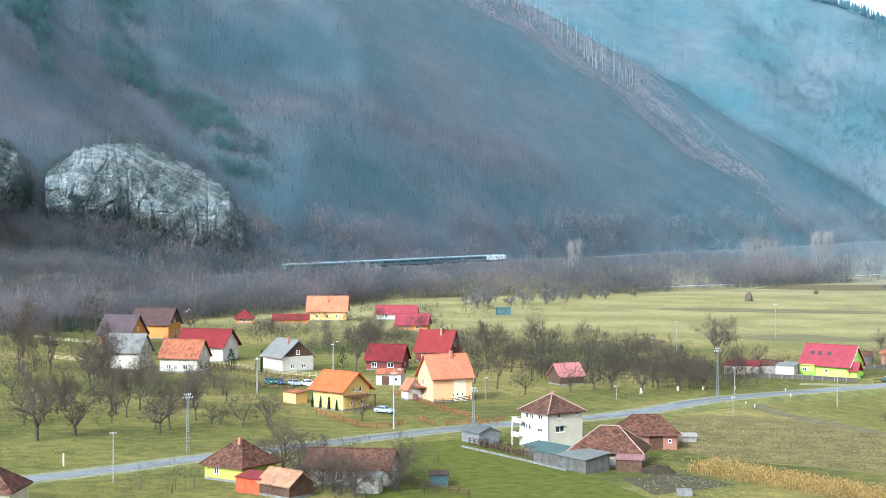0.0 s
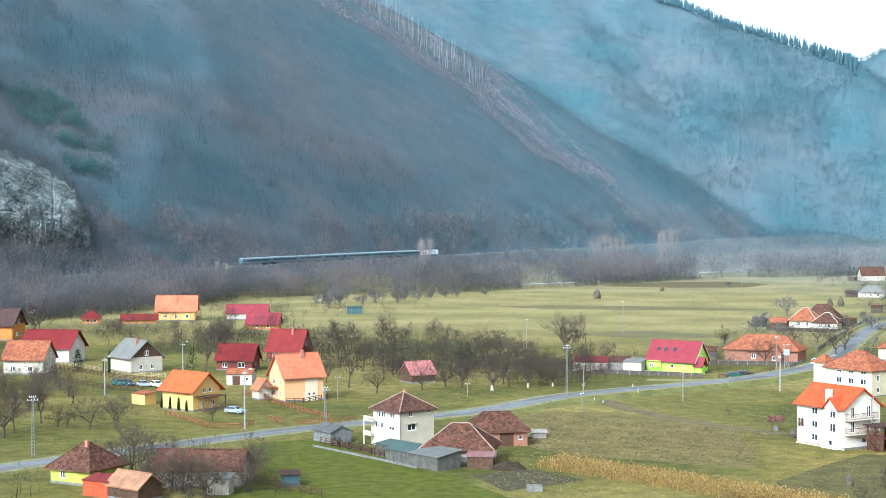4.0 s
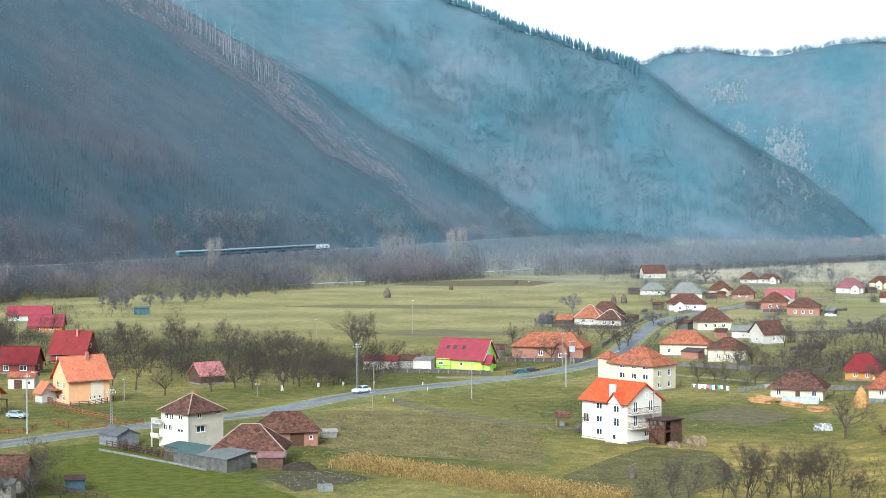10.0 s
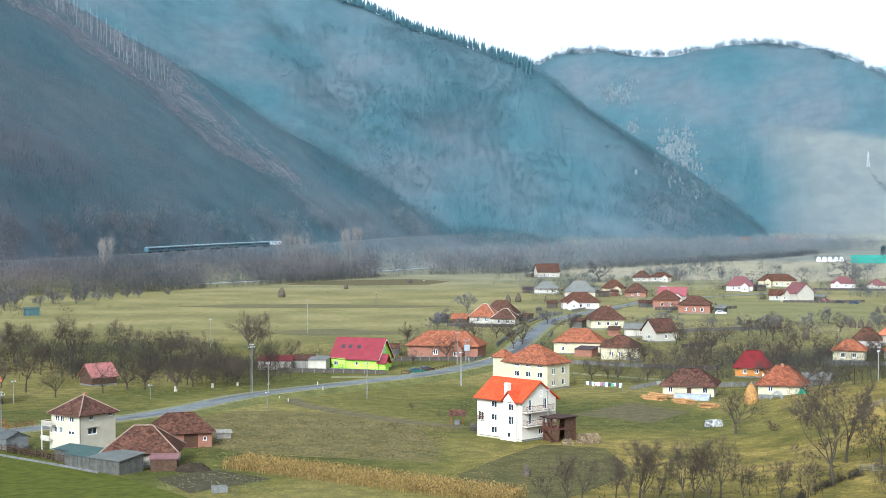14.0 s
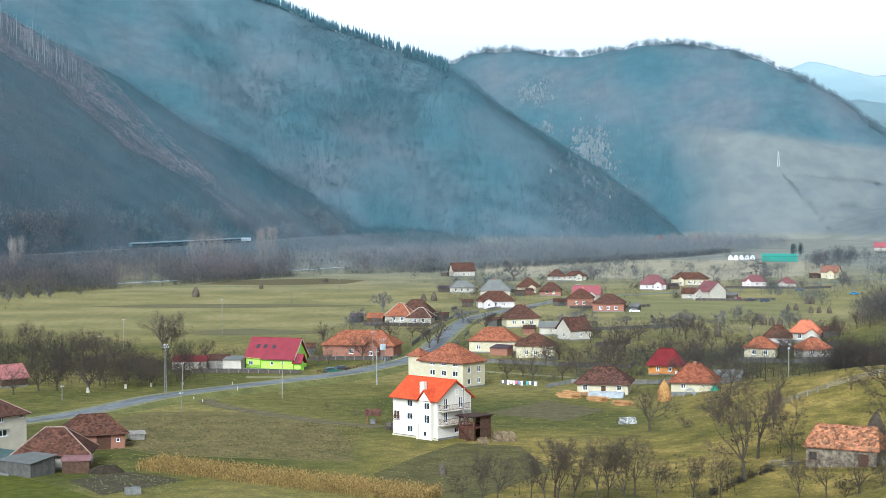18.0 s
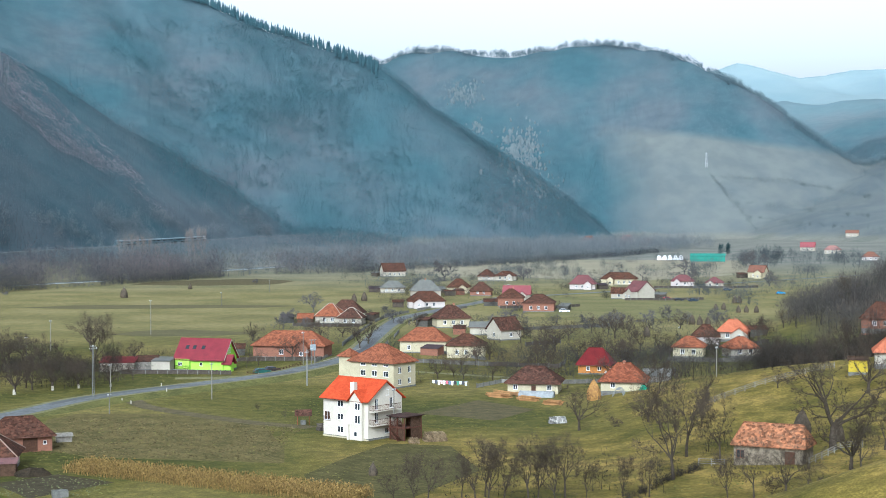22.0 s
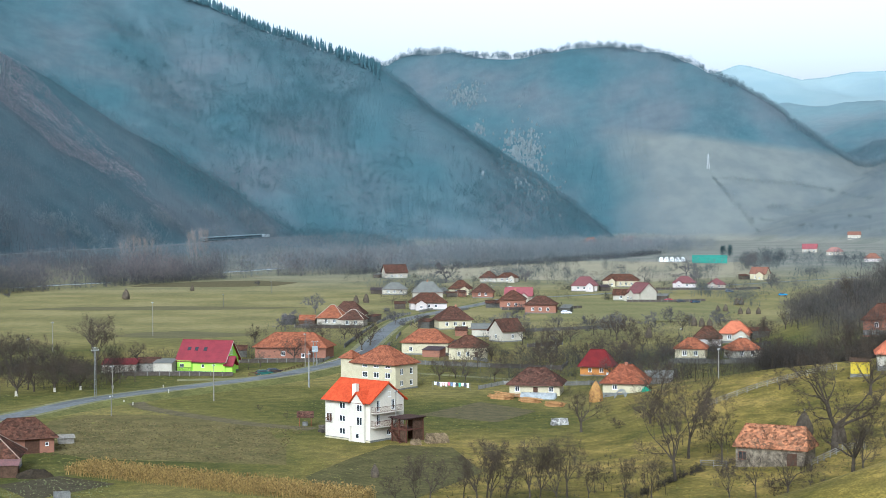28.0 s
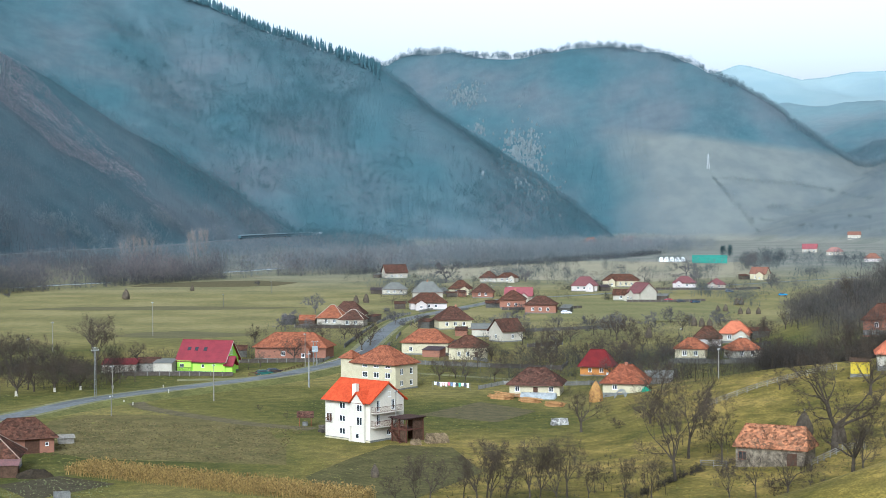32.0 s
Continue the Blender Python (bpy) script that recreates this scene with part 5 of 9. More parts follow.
x, y, z = scatter(34000, -42, -4, 560, 1600, 11, lambda x, y, z: (z > 8) & off_rail(x, y) & (x < along(RAIL, y)) & (~felled(x, y) | (vnoise(x * 1.7, y * 1.7, 77) > 0.42)) & ~in_cliff(x, y, z))
rng = np.random.default_rng(5)
# Higher woods get a paler, bluer copy of the colour for haze.
near_ = np.hypot(x, y) + 60 * vnoise(x / 90, y / 90, 17) < 1130
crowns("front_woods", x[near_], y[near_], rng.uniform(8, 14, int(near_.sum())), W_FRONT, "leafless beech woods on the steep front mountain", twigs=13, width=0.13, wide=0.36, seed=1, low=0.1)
crowns("upper_woods", x[~near_], y[~near_], rng.uniform(8, 14, int((~near_).sum())), W_UPPER, "beech woods high on the front mountain, coloured paler for haze", twigs=8, width=0.17, wide=0.36, seed=11, low=0.1, trunk=0.005)
x, y, z = scatter(110000, -24, -9.5, 1250, 1600, 15, lambda x, y, z: felled(x, y) & (vnoise(x / 22, y / 22, 33) + rng.uniform(-0.9, 0.9, len(x)) > -0.1))
n_ = len(x)
_t, _l = rng.uniform(0, 6.283, n_), rng.uniform(0.3, 1.5, n_) ** 1.5
_dx, _dy = np.cos(_t) * _l, np.sin(_t) * _l
_px, _py = -np.sin(_t) * (0.10 + _l * 0.10), np.cos(_t) * (0.10 + _l * 0.10)
_c = [np.stack([x + a * _dx + c * _px, y + a * _dy + c * _py, height(x + a * _dx + c * _px, y + a * _dy + c * _py) + 0.3 + 0.4 * (a > 0)], -1) for a, c in ((-1, -1), (1, -1), (1, 1), (-1, 1))]
_i = np.arange(n_) * 4
stuff_mesh("felled_slope", np.stack(_c, 1).reshape(-1, 3), np.concatenate([np.stack([_i, _i + 1, _i + 2], -1), np.stack([_i, _i + 2, _i + 3], -1)]), mat("felled_brash", (0.215, 0.198, 0.212), (0.130, 0.130, 0.148), 0.03, island=0.45), "felled strip with pale brushwood and stumps")
x, y, z = scatter(6000, -23, -15.4, 1380, 1680, 16, lambda x, y, z: from_crest(1, x, y) < 26)
woods("crest_trunks", x[:190], y[:190], rng.uniform(16, 25, len(x[:190])), wood_mat("pale_trunks", (0.27, 0.29, 0.295), (0.20, 0.225, 0.235)), "tall pale trunks left standing along the felled strip", twigs=4, thin=0.06, slim=0.1, seed=7, stem=1.6)
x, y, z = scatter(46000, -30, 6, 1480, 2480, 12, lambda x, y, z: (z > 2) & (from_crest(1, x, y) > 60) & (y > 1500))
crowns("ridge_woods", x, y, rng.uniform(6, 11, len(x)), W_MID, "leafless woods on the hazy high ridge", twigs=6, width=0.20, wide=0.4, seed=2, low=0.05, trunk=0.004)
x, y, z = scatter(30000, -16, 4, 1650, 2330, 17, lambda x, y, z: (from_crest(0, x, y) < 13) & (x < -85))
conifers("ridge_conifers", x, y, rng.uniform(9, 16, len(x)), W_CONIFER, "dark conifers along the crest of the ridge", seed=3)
# Pines lightened towards blue: the ridge's haze sits in this colour.
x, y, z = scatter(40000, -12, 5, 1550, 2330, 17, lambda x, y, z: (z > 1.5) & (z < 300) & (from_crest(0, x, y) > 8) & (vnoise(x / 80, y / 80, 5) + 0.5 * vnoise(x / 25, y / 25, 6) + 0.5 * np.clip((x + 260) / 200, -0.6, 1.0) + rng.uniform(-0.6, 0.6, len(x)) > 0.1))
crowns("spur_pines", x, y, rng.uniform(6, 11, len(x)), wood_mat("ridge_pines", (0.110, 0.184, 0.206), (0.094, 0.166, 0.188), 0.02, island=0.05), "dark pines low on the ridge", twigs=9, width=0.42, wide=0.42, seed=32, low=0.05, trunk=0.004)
x, y, z = scatter(26000, -41, -29, 780, 1300, 18, lambda x, y, z: (from_crest(2, x, y) < np.where(np.arctan2(x, y) < -0.64, 90, 24) + 22 * vnoise(x / 50, y / 50, 3)) & (z > 60) & (np.degrees(np.arctan2(z - EYE[2], np.hypot(x, y))) > np.interp(np.degrees(np.arctan2(x, y)), [-36.9, -35.2, -33.8, -31.3, -29.9], [3.6, 4.6, 4.6, 2.6, 0.5])) & (vnoise(x / 13, y / 13, 9) + rng.uniform(-0.6, 0.6, len(x)) > -0.1))
crowns("spur_conifers", x, y, rng.uniform(3.5, 8.0, len(x)), wood_mat("spur_conifers", (0.072, 0.146, 0.136), (0.056, 0.120, 0.116), 0.02, island=0.12), "line of dark conifers down the spur", twigs=34, width=0.16, wide=0.34, seed=4, low=-0.05)
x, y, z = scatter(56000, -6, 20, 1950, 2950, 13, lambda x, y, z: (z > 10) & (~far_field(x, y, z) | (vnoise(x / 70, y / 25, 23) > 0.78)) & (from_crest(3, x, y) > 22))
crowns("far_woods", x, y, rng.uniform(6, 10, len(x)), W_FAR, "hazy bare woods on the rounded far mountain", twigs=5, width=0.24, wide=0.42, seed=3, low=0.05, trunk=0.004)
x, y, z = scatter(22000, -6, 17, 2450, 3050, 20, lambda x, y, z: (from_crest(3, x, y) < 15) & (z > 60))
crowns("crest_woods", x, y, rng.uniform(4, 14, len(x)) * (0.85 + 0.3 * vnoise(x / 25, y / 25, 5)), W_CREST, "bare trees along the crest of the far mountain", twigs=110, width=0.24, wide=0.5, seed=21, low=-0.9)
hx_, hy_ = [], []
for (a0, e0), (a1, e1), m in (((9.75, 1.3), (11.5, -0.8), 80), ((10.1, 1.15), (12.4, 1.0), 50), ((12.4, 1.0), (15.5, 0.4), 80), ((10.9, 0.25), (15.5, -0.25), 90), ((11.3, -0.35), (15.8, -0.75), 70)):
    for q in range(m):
        r_ = 1500.0
        f_ = rng.uniform()
        a_, e_ = a0 + f_ * (a1 - a0) + rng.normal(0, 0.04), e0 + f_ * (e1 - e0) + rng.normal(0, 0.05)
        rr = np.arange(1500.0, 3000.0, 5.0)
        k_ = int(np.argmax(height(rr * math.sin(radians(a_)), rr * math.cos(radians(a_))) > EYE[2] + rr * math.tan(radians(e_))))
        hx_.append(rr[k_] * math.sin(radians(a_)))
        hy_.append(rr[k_] * math.cos(radians(a_)))
# Hedge colour is paled for haze like the woods around it.
crowns("slope_hedges", np.array(hx_), np.array(hy_), rng.uniform(2.5, 5.5, len(hx_)), wood_mat("slope_hedges", (0.170, 0.196, 0.194), (0.135, 0.166, 0.168), 0.02, island=0.06), "hedgerows of bare trees across the far pasture", twigs=36, width=0.20, wide=0.6, seed=22, low=-0.1)
x, y, z = scatter(7000, -44, -31, 420, 760, 27, lambda x, y, z: (x < along(FOOT, y)) & (z < 70) & off_rail(x, y))
crowns("foot_woods", x, y, rng.uniform(6, 13, len(x)), wood_mat("foot_twigs", (0.150, 0.130, 0.122), (0.082, 0.090, 0.090), 0.03), "bare trees at the foot of the cliff", twigs=60, width=0.06, wide=0.38, low=0.05, trunk=0.004, seed=15)
y = rng.uniform(400, 1720, 5600)
x = along(RAIL, y) + 7 + (along(FOOT, y) - along(RAIL, y) - 7) * np.sqrt(rng.uniform(0, 1, len(y))) + 5 * vnoise(y / 14, y / 31, 2)
keep = (x > along(RAIL, y) + 6) & (~glimpse(x, y) | (rng.uniform(0, 1, len(x)) < 0.35))
x, y = x[keep], y[keep]
top = rail_height(y) + 2.2 + 3.0 * vnoise(x / 18, y / 18, 9) + np.where(vnoise(x / 34, y / 34, 44) + rng.uniform(-0.2, 0.2, len(x)) > 0.02, rng.uniform(5, 12, len(x)), 0) - height(x, y)
h_ = np.clip(np.minimum(rng.uniform(10, 22, len(x)) * (0.9 + 0.3 * vnoise(x / 25, y / 25, 4)), top), 3.5, 21)
# Trees farther off take a paler colour that holds the haze.
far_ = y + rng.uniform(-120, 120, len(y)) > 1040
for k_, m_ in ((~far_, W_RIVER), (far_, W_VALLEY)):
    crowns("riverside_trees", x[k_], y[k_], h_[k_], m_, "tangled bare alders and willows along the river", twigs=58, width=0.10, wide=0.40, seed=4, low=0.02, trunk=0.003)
# Dark-coloured bushes added to give the shade beneath the river trees.
y = rng.uniform(400, 1500, 3000)
x = along(FOOT, y) - 3 - np.abs(rng.normal(0, 16, len(y)))
keep = (x > along(RAIL, y) + 8) & (~glimpse(x, y) | (rng.uniform(0, 1, len(x)) < 0.15))
x, y = x[keep], y[keep]
crowns("river_scrub", x, y, rng.uniform(2.5, 6.5, len(x)), wood_mat("river_scrub", (0.112, 0.112, 0.116), (0.066, 0.076, 0.082), 0.03, island=0.2), "dark undergrowth added for the shade beneath the river trees", twigs=22, width=0.12, wide=0.6, seed=24, low=0.0)
y = rng.uniform(420, 1720, 3600)
x = along(RAIL, y) + rng.uniform(5, 48, len(y))
keep = (x < along(FOOT, y)) & ~glimpse(x, y)
x, y = x[keep], y[keep]
top = rail_height(y) + 3.0 + 2.2 * vnoise(x / 12, y / 12, 19) - height(x, y)
h_ = np.clip(np.minimum(rng.uniform(4, 13, len(x)), top), 1.5, 13)
# Same split: distant brush gets the haze-paled valley colour.
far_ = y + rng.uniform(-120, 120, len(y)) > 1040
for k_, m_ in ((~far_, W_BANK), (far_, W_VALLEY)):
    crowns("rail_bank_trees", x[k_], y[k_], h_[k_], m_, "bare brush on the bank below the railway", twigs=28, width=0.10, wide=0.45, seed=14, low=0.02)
y = rng.uniform(480, 1560, 2600)
x = along(RAIL, y) - rng.uniform(7, 42, len(y))
k = vnoise(x / 22, y / 30, 46) + rng.uniform(-0.3, 0.3, len(x)) > -0.12
x, y = x[k], y[k]
# Past about 1040 m the tree colour has haze mixed in.
far_ = y + rng.uniform(-120, 120, len(y)) > 1040
h_ = rng.uniform(7, 17, len(x)) * (0.85 + 0.4 * vnoise(x / 26, y / 26, 47))
W_BEHIND = wood_mat("trackside_twigs", (0.208, 0.174, 0.170), (0.086, 0.100, 0.106), 0.040, island=0.22)
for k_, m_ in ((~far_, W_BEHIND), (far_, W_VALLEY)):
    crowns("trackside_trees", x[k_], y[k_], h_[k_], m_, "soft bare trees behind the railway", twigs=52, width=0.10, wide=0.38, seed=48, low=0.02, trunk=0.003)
# Trees at the valley's end use the haze-tinted colour throughout.
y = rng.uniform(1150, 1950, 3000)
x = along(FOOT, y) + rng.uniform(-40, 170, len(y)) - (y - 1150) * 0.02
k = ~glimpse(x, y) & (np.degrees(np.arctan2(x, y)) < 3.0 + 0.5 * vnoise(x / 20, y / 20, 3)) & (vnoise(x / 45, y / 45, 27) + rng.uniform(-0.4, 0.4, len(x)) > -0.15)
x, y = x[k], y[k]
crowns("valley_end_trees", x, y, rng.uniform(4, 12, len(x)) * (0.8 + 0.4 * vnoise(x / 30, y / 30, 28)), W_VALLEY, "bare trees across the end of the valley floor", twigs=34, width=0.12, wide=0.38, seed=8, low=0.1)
x, y, z = scatter(2600, 11.8, 24, 360, 620, 19, lambda x, y, z: (z > 5) & (y > 378 + 12 * vnoise(x / 20, y / 20, 3)))
crowns("bank_woods", x, y, rng.uniform(4.5, 10, len(x)), wood_mat("bank_twigs", (0.130, 0.113, 0.100), (0.074, 0.072, 0.067), 0.05), "dark bare thicket on the bank above the village", twigs=90, width=0.055, wide=0.42, seed=9, low=0.02)


def scrub(name, boxes, n, hs, material, label, seed, twigs=38):
    """Shrubs and brush between the houses, clear of roofs and road."""
    rg = np.random.default_rng(seed)
    xs, ys = [], []
    for (x0, x1, y0, y1), m in boxes:
        xs.append(rg.uniform(x0, x1, m))
        ys.append(rg.uniform(y0, y1, m))
    x, y = np.concatenate(xs), np.concatenate(ys)
    k = vnoise(x / 14, y / 14, seed) + rg.uniform(-0.5, 0.5, len(x)) > -0.05
    for hx, hy, r in HOUSE_AT:
        k &= np.hypot(x - hx, (y - hy) * 0.8) > r
        k &= ~((np.abs(x - hx * (1 - 9 / max(hy, 1))) < r * 0.8) & (y < hy) & (y > hy - 20))
    road = np.array(ROAD)
    k &= np.min(np.hypot(x[:, None] - road[None, :, 0], y[:, None] - road[None, :, 1]), 1) > 7.5
    x, y = x[k], y[k]
    crowns(name, x, y, rg.uniform(*hs, len(x)), material, label, twigs=twigs + 18, width=0.04, wide=0.5, seed=seed, low=0.0)


W_SCRUB = wood_mat("garden_brush", (0.076, 0.064, 0.054), (0.041, 0.038, 0.032), 0.08, island=0.35)
scrub("village_brush", [((-12, 60, 360, 420), 420), ((15, 100, 440, 560), 380), ((40, 100, 390, 440), 300), ((5, 62, 405, 445), 280), ((-60, -22, 440, 560), 150), ((-30, 60, 690, 800), 220), ((60, 200, 800, 1000), 380), ((-60, 40, 850, 1000), 200), ((20, 70, 335, 400), 160)], 0, (1.8, 5.4), wood_mat("village_brush", (0.092, 0.084, 0.075), (0.050, 0.050, 0.047), 0.08, island=0.3), "grey-brown brush in the village gardens", 31)
scrub("meadow_brush", [((-150, -75, 352, 400), 1300), ((-225, -120, 400, 470), 1000), ((-290, -190, 440, 500), 560), ((-330, -240, 330, 440), 420), ((-320, -200, 560, 640), 200), ((-110, -60, 385, 420), 120), ((-130, -95, 192, 235), 110), ((-230, -170, 300, 345), 60)], 0, (2.2, 5.5), W_SCRUB, "dark brush and hedges between the meadow plots", 32)
scrub("spur_brush", [((0, 60, 205, 235), 90), ((20, 50, 235, 262), 40), ((25, 65, 300, 345), 70), ((60, 120, 300, 400), 160)], 0, (1.2, 4.5), W_SCRUB, "tangled brush on the pasture spur", 33)

# ---- the train ----
def rail_point(s):
    """A place on the line by its length from the start: x, y, z, heading."""
    pts = RAIL_FINE
    k = int(np.searchsorted(RAIL_LEN, s)) - 1
    k = min(max(k, 0), len(pts) - 2)
    f = (s - RAIL_LEN[k]) / (RAIL_LEN[k + 1] - RAIL_LEN[k])
    a, b = pts[k], pts[k + 1]
    x, y = a[0] + f * (b[0] - a[0]), a[1] + f * (b[1] - a[1])
    return x, y, rail_height(y) + 0.75, math.degrees(math.atan2(b[1] - a[1], b[0] - a[0]))


RAIL_FINE = smooth_path(RAIL, 12)
RAIL_LEN = np.concatenate([[0], np.cumsum([math.dist(a, b) for a, b in zip(RAIL_FINE[:-1], RAIL_FINE[1:])])])
S_AT_Y = lambda yy: float(np.interp(yy, [p[1] for p in RAIL_FINE], RAIL_LEN))
COACH = mat("blue_grey_coach", (0.055, 0.11, 0.13), (0.04, 0.085, 0.105), 0.5, rough=0.35, spec=0.5)
COACH_ROOF = mat("pale_coach_roof", (0.20, 0.26, 0.275), (0.14, 0.19, 0.205), 0.5, rough=0.5, spec=0.3)


def vehicle(name, label, length, body_m, roof_m, loco=False):
    ob = thing(name, pose(0, 0, 0), label, "locomotive" if loco else "railway coach", "train")
    L, hw = length / 2, 1.45
    prof = [(-hw, 1.0), (hw, 1.0), (hw, 3.3), (hw * 0.93, 3.55), (-hw * 0.93, 3.55), (-hw, 3.3)]
    part("body", Build().extrude(prof, -L, L), body_m, ob)
    part("roof", Build().extrude([(-hw * 0.95, 3.56), (hw * 0.95, 3.56), (hw * 0.7, 3.95), (hw * 0.3, 4.12), (-hw * 0.3, 4.12), (-hw * 0.7, 3.95)], -L + 0.1, L - 0.1), roof_m, ob)
    n = 3 if loco else 9
    for sy in (-1, 1):
        for i in range(n):
            u = (i - (n - 1) / 2) * (length * 0.86 / n)
            part("window", Build().box(u - (0.55 if loco else 0.75), u + (0.55 if loco else 0.75), sy * (hw + 0.01) - 0.012, sy * (hw + 0.01) + 0.012, 2.15, 3.0), glass_mat(), ob)
    for sx in (-1, 1):
        bg = Build().box(sx * L * 0.68 - 1.6, sx * L * 0.68 + 1.6, -1.1, 1.1, 0.45, 0.95)
        bogie = part("bogie", bg, mat("underframe", (0.05, 0.05, 0.05), None, 2), ob)
        for wx in (-1.1, 1.1):
            part("wheelset", Build().tube((sx * L * 0.68 + wx, -0.85, 0.46), (sx * L * 0.68 + wx, 0.85, 0.46), 0.46, 0.46, 12), mat("underframe", (0.05, 0.05, 0.05), None, 2), bogie)
    if loco:
        for sx in (-1, 1):
            part("windscreen", Build().box(sx * (L + 0.01) - 0.012, sx * (L + 0.01) + 0.012, -1.15, 1.15, 2.35, 3.15), glass_mat(), ob)
    return ob


loco = vehicle("locomotive", "white and blue electric locomotive at the head of the train", 19.0, mat("loco_white", (0.72, 0.76, 0.78), (0.62, 0.67, 0.70), 0.5, rough=0.35, spec=0.5), COACH_ROOF, True)
coaches = [vehicle("railway_coach", "blue-grey passenger coach with a pale roof", 24.5, COACH, COACH_ROOF)]
for _ in range(6):
    coaches.append(copy_thing(coaches[0], pose(0, 0, 0)))
TRAIN_TIMES = [0, 4, 9, 13, 19, 23, 28, 32]
TRAIN_Y = [872, 954, 1076, 1154, 1303, 1380, 1530, 1635]
trackbed = [(x, y) for x, y in RAIL_FINE if y < 1690]
tb = Build()
for i, (xx, yy) in enumerate(trackbed):
    h0 = rail_height(yy)
    tb.v += [(xx - 4.5, yy, h0 - 1.2), (xx - 2.2, yy, h0 + 0.55), (xx + 2.2, yy, h0 + 0.55), (xx + 5.0, yy, h0 - 1.6)]
    if i:
        k = 4 * i
        tb.f += [(k - 4 + j, k - 3 + j, k + 1 + j, k + j) for j in range(3)]
tagged(new("track_bed", tb.mesh("track_bed", mat("ballast", (0.13, 0.125, 0.12), (0.09, 0.09, 0.088), 0.5, bump=0.4))), "grey ballast bed of the railway", "track bed", kind="structure")
for side in (-0.72, 0.72):
    ra = Build()
    for a, c in zip(trackbed[:-1], trackbed[1:]):
        ra.tube((a[0] + side, a[1], rail_height(a[1]) + 0.68), (c[0] + side, c[1], rail_height(c[1]) + 0.68), 0.06, 0.06, 4, cap=False)
    tagged(new("rail", ra.mesh("rail", steel())), "steel rail on the ballast bed", "rail", kind="structure")


# ---- cars ----
TYRE = mat("tyre_rubber", (0.02, 0.02, 0.02), None, 5)


def car(m, paint, label, length=4.2, group="cars"):
    ob = thing("car", m, label, "car", group)
    L, W = length / 2, 0.86
    side = [(-L, 0.35), (L, 0.35), (L, 0.72), (L - 0.15, 0.9), (L * 0.42, 0.98), (L * 0.12, 1.45), (-L * 0.62, 1.47), (-L * 0.9, 1.0), (-L, 0.9)]
    b = Build()
    n = len(side)
    pts = [(x_, -W if z_ < 1.0 else -W * 0.82, z_) for x_, z_ in side] + [(x_, W if z_ < 1.0 else W * 0.82, z_) for x_, z_ in side]
    b.add(pts, [tuple(range(n)), tuple(range(2 * n - 1, n - 1, -1))] + [(i, n + i, n + (i + 1) % n, (i + 1) % n) for i in range(n)])
    part("body", b, paint, ob)
    g = glass_mat()
    for sy in (-1, 1):
        y0, y1 = sy * W * 0.985, sy * W * 0.835
        gb = Build()
        gb.add([(L * 0.33, y0 * 1.012, 1.03), (L * 0.11, y1 * 1.02, 1.4), (-L * 0.58, y1 * 1.02, 1.41), (-L * 0.8, y0 * 1.012, 1.03)], [(0, 1, 2, 3)])
        part("side_window", gb, g, ob)
        for wx in (L * 0.62, -L * 0.62):
            wl_ = part("wheel", Build().tube((wx, sy * (W - 0.16), 0.31), (wx, sy * (W + 0.02), 0.31), 0.31, 0.31, 14), TYRE, ob)
            part("rim", Build().tube((wx, sy * (W + 0.015), 0.31), (wx, sy * (W + 0.03), 0.31), 0.19, 0.17, 10), steel(), wl_)
        part("headlight", Build().box(L - 0.12, L + 0.012, sy * 0.55 - 0.17, sy * 0.55 + 0.17, 0.68, 0.82), white(), ob)
        part("tail_light", Build().box(-L - 0.012, -L + 0.1, sy * 0.6 - 0.13, sy * 0.6 + 0.13, 0.7, 0.9), mat("tail_red", (0.4, 0.02, 0.02), None, 3, rough=0.3), ob)
    part("windscreen", Build().add([(L * 0.40, -W * 0.88, 1.01), (L * 0.40, W * 0.88, 1.01), (L * 0.135, W * 0.79, 1.42), (L * 0.135, -W * 0.79, 1.42)], [(0, 1, 2, 3)]).add([(L * 0.42, 0, 1.0)], []), g, ob).location = (0.02, 0, 0.012)
    part("rear_window", Build().add([(-L * 0.66, -W * 0.79, 1.42), (-L * 0.66, W * 0.79, 1.42), (-L * 0.87, W * 0.88, 1.05), (-L * 0.87, -W * 0.88, 1.05)], [(0, 1, 2, 3)]), g, ob).location = (-0.02, 0, 0.012)
    return ob


def paint(name, c):
    return mat("paint_" + name, c, tuple(v * 0.9 for v in c), 1.0, rough=0.25, spec=0.6)


white_car = car(pose(0, 0, 0), paint("silver", (0.62, 0.65, 0.67)), "pale silver estate car driving along the road", 4.4)

# ---- fields and tracks ----
F_GREEN = mat("young_crop", (0.082, 0.086, 0.014), (0.045, 0.052, 0.009), 0.5, bump=0.5, bscale=3, fine=12)
F_STUBBLE = mat("old_stubble", (0.134, 0.108, 0.043), (0.068, 0.060, 0.022), 0.2, bump=0.8, bscale=1.5, fine=10)


def furrows(m, angle, scale, strength):
    """Faint plough lines across a field's own colour."""
    n, l = m.node_tree.nodes, m.node_tree.links
    b = n["Principled BSDF"]
    mp = n.new("ShaderNodeMapping")
    mp.inputs["Rotation"].default_value = (0, 0, radians(angle))
    l.new(n["Texture Coordinate"].outputs["Object"], mp.inputs["Vector"])
    w = n.new("ShaderNodeTexWave")
    w.bands_direction = "X"
    w.inputs["Scale"].default_value = scale
    w.inputs["Distortion"].default_value = 5.0
    w.inputs["Detail"].default_value = 4
    w.inputs["Detail Scale"].default_value = 2.5
    l.new(mp.outputs["Vector"], w.inputs["Vector"])
    mr = n.new("ShaderNodeMapRange")
